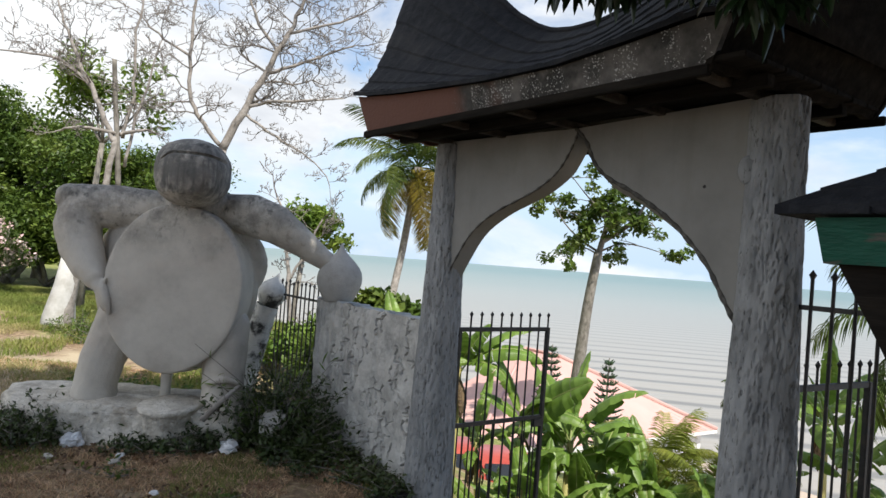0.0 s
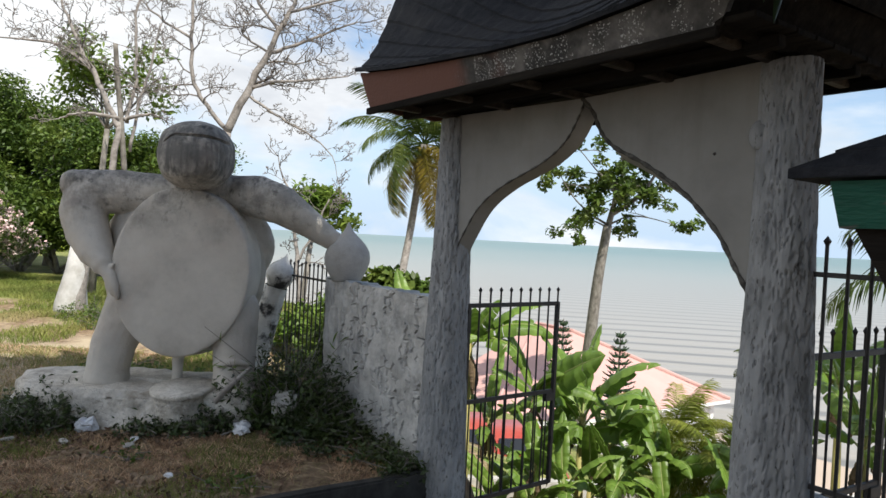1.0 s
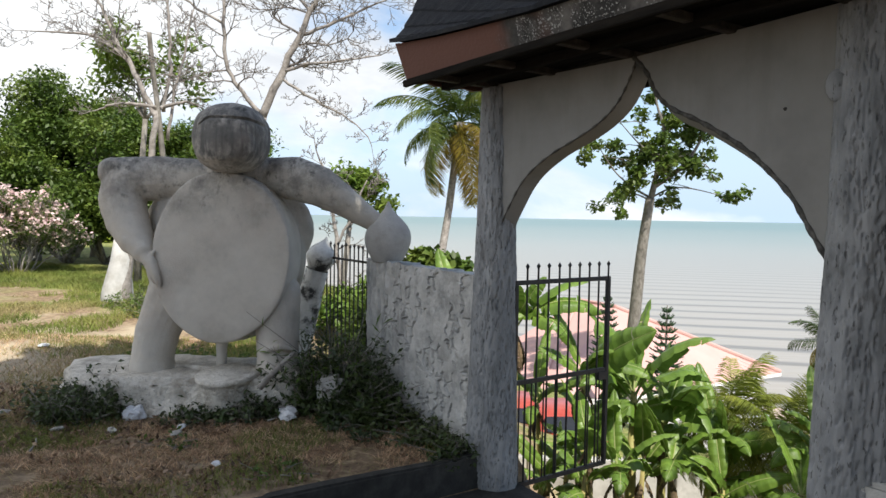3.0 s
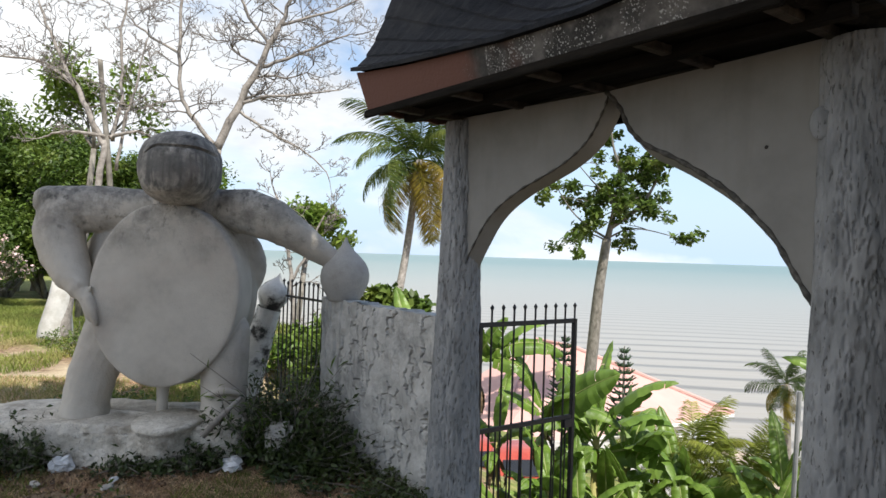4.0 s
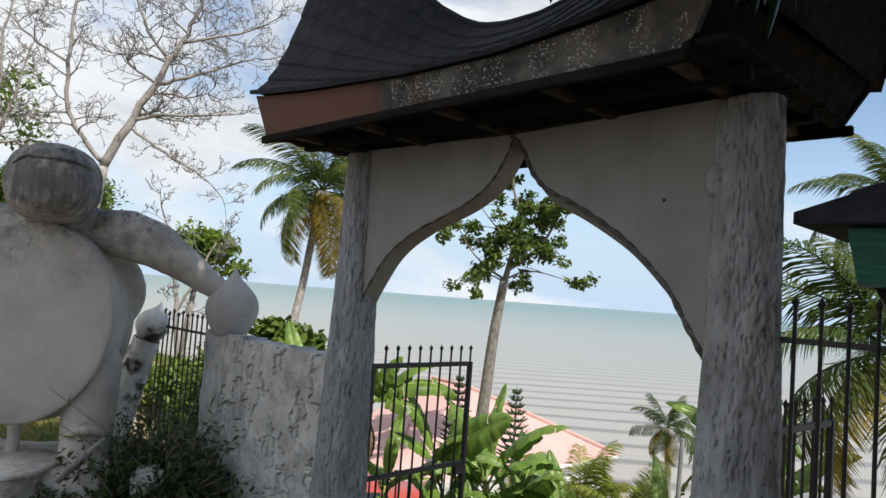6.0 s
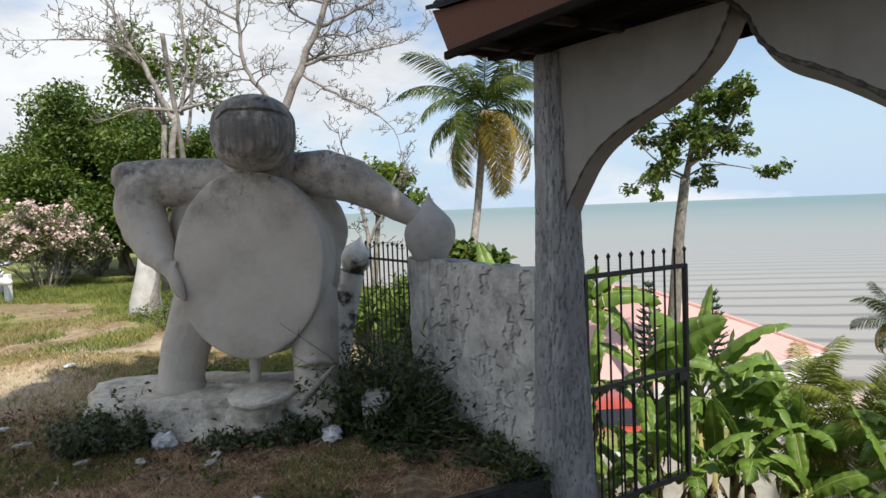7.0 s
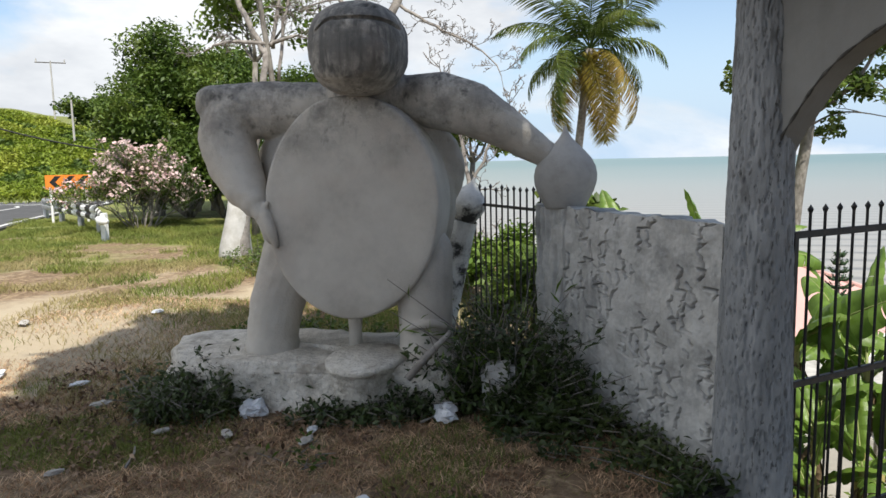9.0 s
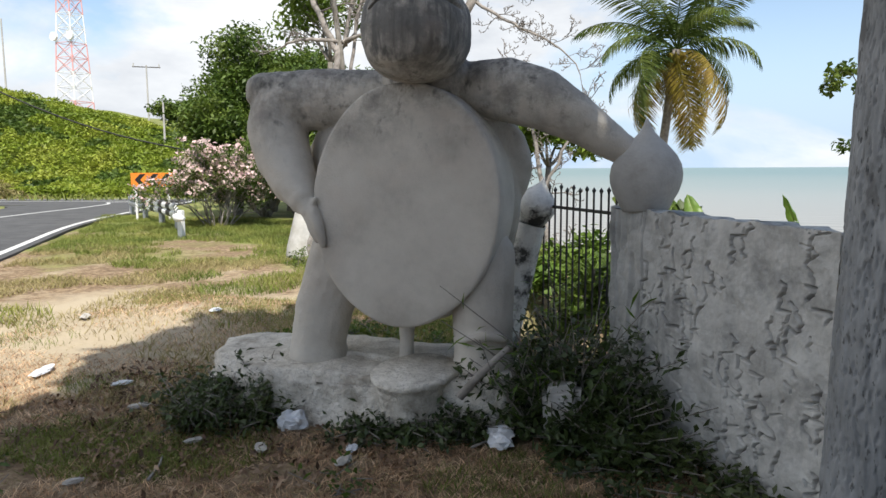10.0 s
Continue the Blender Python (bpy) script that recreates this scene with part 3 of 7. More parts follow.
def G(s, w, z=0.0):
    return GATE @ Vector((s, w, z))


def gate_sw(x, y):
    dx, dy = np.asarray(x, float), np.asarray(y, float) - 5.13
    return 0.586 * dx - 0.810 * dy, 0.810 * dx + 0.586 * dy


# the far road is laid out from where the bend is seen: lateral, ahead
BEND_O, BEND_R, BEND_F = np.array([-0.785, 2.15]), np.array([0.953, 0.304]), np.array([-0.304, 0.953])


def bend(lat, ahead):
    p = BEND_O + BEND_R * lat + BEND_F * ahead
    return float(p[0]), float(p[1])


def bend_la(x, y):
    dx, dy = np.asarray(x, float) - BEND_O[0], np.asarray(y, float) - BEND_O[1]
    return dx * BEND_R[0] + dy * BEND_R[1], dx * BEND_F[0] + dy * BEND_F[1]


def height(x, y):
    """The ground's height: lawn, sunken walkway, slope to the shore, hill beyond the road."""
    x, y = np.asarray(x, float), np.asarray(y, float)
    s, w = gate_sw(x, y)
    lat, ah = bend_la(x, y)
    edge = 0.22 + 3.2 * smooth01((-s - 4.4) / 3.2)
    d = np.maximum(w - edge, 0)
    drop = np.interp(d, [0, 0.15, 0.5, 2, 5, 10, 18, 25, 32, 80], [0, 0.35, 1.15, 2.35, 3.6, 4.6, 6.4, 7.5, 8.3, 11])
    z = 0.10 - drop
    q = np.stack([x, y, 0 * x], -1).reshape(-1, 3)
    z = z + (0.09 * (fbm(q * 0.7, 3) - 0.5)).reshape(x.shape) * (w < edge + 30)
    z = np.where((w < 0.9) & (w > -6), z - 0.26 * smooth01((s - 0.03) / 0.05) * (1 - 0.8 * smooth01((s - 2.6) / 0.5)), z)
    tall = np.interp(lat, [-80, -36, -22, -12, -4], [9.0, 7.8, 4.4, 2.1, 0.0])
    hill = tall * smooth01((ah - 35.0) / 17)
    z = np.where(hill > 0, np.maximum(z, 0.1) + hill, z)
    return z


def ground_z(x, y):
    return float(height(np.array([x]), np.array([y]))[0])


# ---- ground, sea, road ----
def make_ground():
    def axis(lo, hi, fine_lo, fine_hi, fine, ratio=1.16):
        a = list(np.arange(fine_lo, fine_hi, fine))
        step, p = fine, fine_hi
        while p < hi:
            a.append(p)
            step *= ratio
            p += step
        a.append(hi)
        step, p = fine, fine_lo
        while p > lo:
            step *= ratio
            p -= step
            a.insert(0, max(p, lo))
        return np.array(a)

    ss = axis(-160, 120, -8, 5, 0.09)
    ss = np.sort(np.concatenate([ss, [0.025, 0.045, 0.065]]))
    ww = axis(-90, 75, -5, 4, 0.11)
    S, W = np.meshgrid(ss, ww, indexing="ij")
    X = 0.586 * S + 0.810 * W
    Y = 5.13 - 0.810 * S + 0.586 * W
    Z = height(X, Y)
    V = np.stack([X, Y, Z], -1).reshape(-1, 3)
    m, n = S.shape
    I = np.arange(m * n).reshape(m, n)
    F = np.stack([I[:-1, :-1], I[1:, :-1], I[1:, 1:], I[:-1, 1:]], -1).reshape(-1, 4)
    ob = add("ground", mesh_of("ground", V, F, True), M_GROUND)
    tagged(ob, "dry lawn with straw, bare soil and green patches, sloping to the shore", "ground", kind="structure")
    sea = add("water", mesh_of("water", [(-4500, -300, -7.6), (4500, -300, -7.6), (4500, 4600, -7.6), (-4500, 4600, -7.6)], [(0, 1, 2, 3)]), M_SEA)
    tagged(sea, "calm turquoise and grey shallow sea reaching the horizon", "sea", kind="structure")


make_ground()


def ribbon(name, line, half, z, mat, label, category, thick=0.03):
    """A strip of the given half width along a line of plan points, lying on the ground."""
    V, F = [], []
    for k, (x, y) in enumerate(line):
        a, b = line[max(k - 1, 0)], line[min(k + 1, len(line) - 1)]
        d = Vector((b[0] - a[0], b[1] - a[1], 0)).normalized()
        n = Vector((-d.y, d.x, 0))
        for q in (half, -half):
            p = Vector((x, y, 0)) + n * q
            V += [(p.x, p.y, z), (p.x, p.y, z - thick)]
    for k in range(len(line) - 1):
        o = 4 * k
        F += [(o, o + 2, o + 6, o + 4), (o, o + 4, o + 5, o + 1), (o + 2, o + 3, o + 7, o + 6)]
    ob = add(name, mesh_of(name, V, F), mat)
    return tagged(ob, label, category, kind="structure")


def smooth_line(pts, per=8):
    out = []
    for i in range(len(pts) - 1):
        p0, p1, p2, p3 = [np.array(pts[min(max(j, 0), len(pts) - 1)], float) for j in (i - 1, i, i + 1, i + 2)]
        for k in range(per):
            t = k / per
            out.append(tuple(0.5 * (2 * p1 + (p2 - p0) * t + (2 * p0 - 5 * p1 + 4 * p2 - p3) * t * t + (3 * p1 - 3 * p2 + p3 - p0) * t**3)))
    out.append(tuple(pts[-1]))
    return out


def offset_line(line, d):
    out = []
    for k, (x, y) in enumerate(line):
        a, b = line[max(k - 1, 0)], line[min(k + 1, len(line) - 1)]
        t = Vector((b[0] - a[0], b[1] - a[1], 0)).normalized()
        out.append((x - t.y * d, y + t.x * d))
    return out


NEAR = [(6, -29), (1.2, -14.5), (-3.5, 0), (-7.3, 11.5), (-9.5, 18.3), (-10.4, 23.5), (-10.9, 28.4), (-11.4, 32.0), (-14.5, 34.2), (-60, 34.8)]
MIDDLE = [(2.8, -30), (-2, -15.5), (-6.9, -1), (-10.6, 10.5), (-12.9, 17.4), (-13.5, 22.4), (-13.6, 26.6), (-14.4, 29.8), (-18, 31.6), (-61, 32.0)]
ROAD_EDGE = smooth_line([bend(*p) for p in NEAR])
ROAD_MIDDLE = smooth_line([bend(*p) for p in MIDDLE])
ROAD_INNER = [(2 * m[0] - a[0], 2 * m[1] - a[1]) for a, m in zip(ROAD_EDGE, ROAD_MIDDLE)]


def make_road():
    V, F = [], []
    for (ax, ay), (bx, by) in zip(ROAD_EDGE, ROAD_INNER):
        V += [(ax, ay, 0.15), (ax, ay, 0.0), ((ax + bx) / 2, (ay + by) / 2, 0.17), (bx, by, 0.15), (bx, by, 0.0)]
    for k in range(len(ROAD_EDGE) - 1):
        o = 5 * k
        F += [(o, o + 5, o + 7, o + 2), (o + 2, o + 7, o + 8, o + 3), (o + 1, o + 6, o + 5, o), (o + 3, o + 8, o + 9, o + 4)]
    tagged(add("road", mesh_of("road", V, F), M_ASPHALT), "grey asphalt road bending round the hill", "road", kind="structure")


make_road()
ribbon("road_edge_line", offset_line(ROAD_EDGE, 0.22), 0.07, 0.158, M_ROADLINE, "white painted line along the road's edge", "road marking", 0.004)
ribbon("road_centre_line", ROAD_MIDDLE, 0.06, 0.176, M_ROADLINE, "white painted line along the road's middle", "road marking", 0.004)


# ---- the gate ----
def bark_pillar_mesh():
    n, rows, top = 210, 330, 2.62
    Z = np.linspace(-0.28, top, rows)
    A = np.linspace(0, 2 * np.pi, n, endpoint=False)
    zz, aa = np.meshgrid(Z, A, indexing="ij")
    base = np.interp(zz, [-0.3, 0.0, 0.4, 1.2, 2.0, 2.62], [0.182, 0.176, 0.166, 0.152, 0.130, 0.120])
    bump = 0.006 * np.cos(aa * 3 + zz * 1.2) + 0.005 * np.sin(aa * 2 - zz * 2.1)
    rng = np.random.default_rng(17)
    slit = np.zeros_like(zz)
    dz, da = Z[1] - Z[0], A[1] - A[0]
    for _ in range(2100):
        a, z, ln, wd, k, tilt = rng.uniform(0, 2 * np.pi), rng.uniform(-0.2, top), rng.uniform(0.008, 0.026), rng.uniform(0.0026, 0.0046), rng.uniform(0.45, 1.0), rng.normal(0, 0.10)
        i0, i1 = max(0, int((z + 0.28 - 3 * ln) / dz)), min(rows, int((z + 0.28 + 3 * ln) / dz) + 1)
        js = np.arange(int(a / da) - 8, int(a / da) + 9) % n
        u = (A[js][None, :] - a + np.pi) % (2 * np.pi) - np.pi
        v = Z[i0:i1][:, None] - z
        g = k * np.exp(-((u * 0.13 - tilt * v) / wd) ** 2 - (np.abs(v) / ln) ** 4)
        slit[np.ix_(np.arange(i0, i1), js)] = np.maximum(slit[np.ix_(np.arange(i0, i1), js)], g)
    p = np.stack([np.cos(aa) * 6.2, np.sin(aa) * 6.2, zz * 13], -1).reshape(-1, 3)
    ridge = smooth01((vnoise(p * [0.9, 0.9, 0.35] + 3.1, 15).reshape(zz.shape) - 0.4) / 0.3)
    grain = fbm(p * [1.6, 1.6, 0.6], 11).reshape(zz.shape) - 0.5
    r = base + bump - 0.017 * slit + 0.006 * ridge + 0.010 * grain
    V = np.stack([np.cos(aa) * r, np.sin(aa) * r, zz], -1).reshape(-1, 3)
    I = np.arange(rows * n).reshape(rows, n)
    J = np.roll(I, -1, axis=1)
    F = np.stack([I[:-1], J[:-1], J[1:], I[1:]], -1).reshape(-1, 4).tolist()
    F.append([int(i) for i in I[-1]])
    return mesh_of("pillar", V, F, True)


ARCH_L = [(0.07, 1.52), (0.15, 1.69), (0.24, 1.82), (0.34, 1.945), (0.46, 2.04), (0.64, 2.13), (0.81, 2.19), (0.97, 2.25), (1.09, 2.315), (1.17, 2.38), (1.23, 2.46), (1.27, 2.54), (1.285, 2.61)]
ARCH_R = [(2.38, 1.45), (2.305, 1.58), (2.235, 1.69), (2.155, 1.82), (2.035, 1.945), (1.935, 2.03), (1.81, 2.11), (1.675, 2.185), (1.52, 2.26), (1.42, 2.345), (1.36, 2.44), (1.32, 2.54), (1.292, 2.61)]


def splay(line, outer, d):
    """The arch line moved d into the panel, less so at its two ends."""
    out = []
    sign = 1 if outer > 1 else -1
    for k, (s, z) in enumerate(line):
        a, b = line[max(k - 1, 0)], line[min(k + 1, len(line) - 1)]
        t = Vector((b[0] - a[0], b[1] - a[1], 0)).normalized()
        e = d * min(1.0, (len(line) - 1 - k) / 8, (k + 1) / 4)
        out.append((s + sign * abs(t.y) * e, min(z + abs(t.x) * e, 2.63)))
    return out


def arch_panel(bm, curve, outer, w0, w1):
    line = smooth_line(curve, 5)
    for w in (w0, w1):
        grow_by = (0.06 if outer > 1 else 0.01) if w == w0 else 0.0
        poly = splay(line, outer, grow_by) + [(outer, 2.64), (outer, curve[0][1])]
        vs = [bm.verts.new((s, w, z)) for s, z in poly]
        if w == w0:
            a = vs
    b = vs
    bm.faces.new(a)
    bm.faces.new(list(reversed(b)))
    for i in range(len(poly)):
        j = (i + 1) % len(poly)
        bm.faces.new((a[j], a[i], b[i], b[j]))
    bmesh.ops.recalc_face_normals(bm, faces=bm.faces)


def ridge_z(s):
    """The sagging ridge line: lowest past the middle, sweeping up to the horns."""
    return float(np.interp(s, RIDGE_S, RIDGE_Z))


RIDGE_S = (-0.75, -0.62, -0.49, -0.19, 0.115, 0.39, 0.61, 0.82, 0.95, 1.13, 1.37, 1.6, 2.0, 2.4, 2.8, 3.2)
RIDGE_Z = (4.50, 4.49, 4.43, 4.14, 3.87, 3.63, 3.45, 3.32, 3.265, 3.235, 3.235, 3.28, 3.50, 3.83, 4.2, 4.5)
EAVE_S = (-0.34, -0.2, 0.24, 0.51, 1.12, 1.66, 2.09, 2.45, 2.75)
EAVE_Z = (2.92, 2.895, 2.85, 2.83, 2.79, 2.78, 2.81, 2.845, 2.81)
ROOF_C, EAVE_H, RIDGE_H = 1.17, 1.455, 1.83
FRONT_W, BACK_W = -0.67, 0.70


def eave_z(s):
    """The front eave sags between its upturned corners."""
    return float(np.interp(s, EAVE_S, EAVE_Z))


def roof_point(a, t, front=True):
    """A point of the roof's sheet: a from -1 to 1 along it, t from 0 at the eave to 1 at the ridge."""
    se, sr = ROOF_C + EAVE_H * a + (0.03 * a if front else 0.10 * max(a, 0)), ROOF_C + (RIDGE_H if a < 0 else RIDGE_H + 0.25 * a * a) * a
    ze = eave_z(se)
    zr = ridge_z(sr)
    bow = t**1.65
    we = FRONT_W if front else BACK_W
    sp = se + (sr - se) * (0.62 * t + 0.38 * t**6)
    return Vector((sp, we * (1 - t), ze + (zr - ze) * bow))


def roof_course(front, t0, t1, lift):
    """One overlapping course of shingles as a thin curved strip."""
    V, F, n = [], [], 60
    sign = -1 if front else 1
    for k in range(n + 1):
        a = -1 + 2 * k / n
        jit = 0.004 * math.sin(k * 2.7 + t0 * 40)
        lo, hi = roof_point(a, t0, front), roof_point(a, t1, front)
        V += [lo + Vector((0, sign * 0.01, lift + jit)), hi + Vector((0, 0, 0.004)), hi + Vector((0, 0, -0.012)), lo + Vector((0, sign * 0.008, -0.012))]
    for k in range(n):
        o = 4 * k
        F += [(o, o + 4, o + 5, o + 1), (o + 3, o + 2, o + 6, o + 7), (o, o + 3, o + 7, o + 4)]
    F += [(0, 1, 2, 3), (4 * n, 4 * n + 3, 4 * n + 2, 4 * n + 1)]
    return mesh_of("shingle_course", V, F)


def make_gate():
    gate = thing("entrance_gate", "weathered archway with bark-textured pillars and an upswept charcoal shingle roof", "gate", GATE)
    pm = bark_pillar_mesh()
    pl = add("pillar", pm, M_BARK_PAINT, gate)
    pl.matrix_basis = pose(0.02, 0, 0)
    pr = add("pillar", pm, M_BARK_PAINT, gate)
    pr.matrix_basis = pose(2.456, 0, 0, 0, 0, 140)
    for c, outer in ((ARCH_L, 0.05), (ARCH_R, 2.456)):
        bm = bmesh.new()
        arch_panel(bm, [(q - (0.034 if outer > 1 else 0.006), z) for q, z in c], outer, -0.05, 0.075)
        p = part("arch_panel", bm, M_PANEL, gate, "off-white plastered half of the pointed arch")
        V, F = [], []
        line = splay(smooth_line([(q - (0.034 if outer > 1 else 0.006), z) for q, z in c], 5), outer, 0.06 if outer > 1 else 0.01)[2:]
        tube(V, F, [(s, -0.049, z) for s, z in line], [(0.012 if outer > 1 else 0.006) + 0.003 * math.sin(i * 1.9) for i in range(len(line))], 7)
        add("edge_moulding", mesh_of("edge_moulding", V, F, True), M_TRIM, p, "dark rope-like moulding along the arch")
    # bolt hole and round boss
    bm = bmesh.new()
    rod(bm, (2.126, -0.053, 2.235), (2.126, -0.03, 2.245), 0.008, n=8)
    part("bolt_hole", bm, M_IRON, gate)
    bm = bmesh.new()
    bmesh.ops.create_uvsphere(bm, u_segments=16, v_segments=8, radius=0.055, matrix=Matrix.Translation((2.362, -0.088, 2.30)) @ Matrix.Diagonal((0.80, 0.40, 1.2, 1)))
    part("round_boss", bm, M_BARK_PAINT, gate, "rounded plaster boss on the pillar", True)
    # soffit of boards with battens; the boards' near-black colour holds the roof's shade
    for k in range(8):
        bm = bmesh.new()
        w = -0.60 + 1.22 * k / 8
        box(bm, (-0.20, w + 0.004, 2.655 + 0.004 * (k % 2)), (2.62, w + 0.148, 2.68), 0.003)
        part("soffit_board", bm, M_SHADE_WOOD, gate)
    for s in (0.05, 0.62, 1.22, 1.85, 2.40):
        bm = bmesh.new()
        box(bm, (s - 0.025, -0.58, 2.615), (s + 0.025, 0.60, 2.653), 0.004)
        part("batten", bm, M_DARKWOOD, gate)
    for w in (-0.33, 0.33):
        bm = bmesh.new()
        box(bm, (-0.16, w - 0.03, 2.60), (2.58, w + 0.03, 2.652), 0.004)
        part("joist", bm, M_SHADE_WOOD, gate)
    # fascia boards, splayed outwards
    corners = lambda out, z: [(-0.20 - out, -0.60 - 0.4 * out, z), (2.47 + out, -0.60 - 0.4 * out, z), (2.60 + out, 0.62 + 0.4 * out, z), (-0.20 - out, 0.62 + 0.4 * out, z)]
    lo, hi = corners(0.0, 2.63), corners(0.10, 2.87)
    for k in range(4):
        j = (k + 1) % 4
        a, b, c, d = [Vector(q) for q in (lo[k], lo[j], hi[j], hi[k])]
        inn = (Vector((1.21, 0.01, 2.76)) - (a + b) / 2)
        inn = Vector((0, inn.y, 0)).normalized() * 0.03 if k % 2 == 0 else Vector((inn.x, 0, 0)).normalized() * 0.03
        n = 40
        V, F = [], []
        for q in range(n + 1):
            f = q / n
            lowp, topp = a.lerp(b, f), d.lerp(c, f)
            g = f if k == 0 else (1 - f if k == 2 else float(k == 1))
            topp.z = (eave_z(topp.x) if k % 2 == 0 else 2.87 + (0.035 if k == 3 else -0.02)) - 0.012
            lowp.z += 0.006 * math.sin(q * 1.3)
            V += [lowp, topp, topp + inn, lowp + inn]
        for q in range(n):
            o = 4 * q
            F += [(o, o + 4, o + 5, o + 1), (o + 1, o + 5, o + 6, o + 2), (o + 2, o + 6, o + 7, o + 3), (o + 3, o + 7, o + 4, o)]
        F += [(0, 1, 2, 3), (4 * n + 3, 4 * n + 2, 4 * n + 1, 4 * n)]
        # right and back boards are coloured near-black to stand in for shade
        add("fascia_board", mesh_of("fascia_board", V, F), M_FASCIA if k in (0, 3) else M_SHADE_WOOD, gate,
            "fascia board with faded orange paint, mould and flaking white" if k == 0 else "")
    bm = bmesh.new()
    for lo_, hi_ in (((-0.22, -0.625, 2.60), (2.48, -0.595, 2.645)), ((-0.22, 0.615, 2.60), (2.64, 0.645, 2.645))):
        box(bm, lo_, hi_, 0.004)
    part("drip_strip", bm, M_SHADE_WOOD, gate)
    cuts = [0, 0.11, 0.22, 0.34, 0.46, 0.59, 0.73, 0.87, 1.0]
    for front in (True, False):
        for i in range(len(cuts) - 1):
            add("shingle_course", roof_course(front, max(0, cuts[i] - 0.012), cuts[i + 1], 0.012), M_SHINGLE, gate)
    # the two closed ends under the horns, near-black in place of foliage shade
    for sgn in (-1, 1):
        V, F, n = [], [], 16
        for k in range(n + 1):
            t = k / n
            f, b = roof_point(sgn * 1.0, t, True), roof_point(sgn * 1.0, t, False)
            m = (f + b) / 2 + Vector((-sgn * 0.10 * math.sin(math.pi * t), 0, 0))
            V += [f + Vector((-sgn * 0.01, 0, 0)), m, b + Vector((-sgn * 0.01, 0, 0))]
        for k in range(n):
            o = 3 * k
            F += [(o, o + 1, o + 4, o + 3), (o + 1, o + 2, o + 5, o + 4)]
        add("gable_end", mesh_of("gable_end", V, F, True), M_SHADE_WOOD, gate)
    # ridge capping with its blunt horn at both ends
    V, F = [], []
    pts = [roof_point(-1 + 2 * k / 60, 1.0) for k in range(61)]
    first, last = pts[0] + Vector((-0.15, 0, -0.10)), pts[-1] + Vector((0.15, 0, -0.10))
    tube(V, F, [first] + [p - Vector((0, 0, 0.05 * (abs(k - 30) / 30) ** 5)) for k, p in enumerate(pts)] + [last], [0.06] + [0.022 + 0.068 * (abs(k - 30) / 30) ** 6 for k in range(61)] + [0.06], 10)
    add("ridge_cap", mesh_of("ridge_cap", V, F, True), M_SHINGLE, gate, "charcoal ridge capping ending in blunt horns")
    return gate


make_gate()


def spear_bar(bm, x, y, z0, z1, r=0.0075):
    rod(bm, (x, y, z0), (x, y, z1 - 0.035), r, n=6)
    rod(bm, (x, y, z1 - 0.04), (x, y, z1 - 0.022), r, r * 2.0, 6)
    rod(bm, (x, y, z1 - 0.022), (x, y, z1), r * 2.0, 0.001, 6)


def gate_leaf(m, label, flip=1):
    leaf = thing("iron_gate_leaf", label, "gate leaf", m, "leaves of the entrance gate")
    wide, bottom, mid, top = 0.93, -0.15, 0.585, 1.29
    for x in (0.0, wide):
        bm = bmesh.new()
        box(bm, (x - 0.016, -0.016, bottom - 0.01), (x + 0.016, 0.016, top + 0.015), 0.003)
        part("stile", bm, M_IRON, leaf)
    for z in (bottom, mid, top):
        bm = bmesh.new()
        box(bm, (0, -0.012, z - 0.016), (wide, 0.012, z + 0.016), 0.003)
        part("rail", bm, M_IRON, leaf)
    for k in range(9):
        bm = bmesh.new()
        x = wide * (k + 1) / 9.0 if k < 8 else wide
        spear_bar(bm, x, 0, top if k == 8 else bottom, top + 0.135)
        part("bar", bm, M_IRON, leaf)
    for k in range(16):
        if k % 2 == 0:
            bm = bmesh.new()
            rod(bm, (wide * (k + 0.5) / 9 / 1.78 + 0.02, 0, bottom), (wide * (k + 0.5) / 9 / 1.78 + 0.02, 0, mid), 0.006, n=6)
            part("short_bar", bm, M_IRON, leaf)
    bm = bmesh.new()
    box(bm, (wide - 0.10, -0.02, mid - 0.075), (wide - 0.01, 0.02, mid - 0.01), 0.004)
    part("lock_box", bm, M_IRON, leaf, "square black lock box")
    return leaf


gate_leaf(Matrix.Translation((0.157, 5.11, 0)) @ Matrix.Rotation(math.atan2(0.57, 0.739), 4, "Z"), "black iron gate leaf with spear tips, standing open")
gate_leaf(Matrix.Translation(G(2.40, 0.16)) @ Matrix.Rotation(math.atan2(0.50, 0.80), 4, "Z") , "black iron gate leaf with spear tips, opened back beside the pillar")


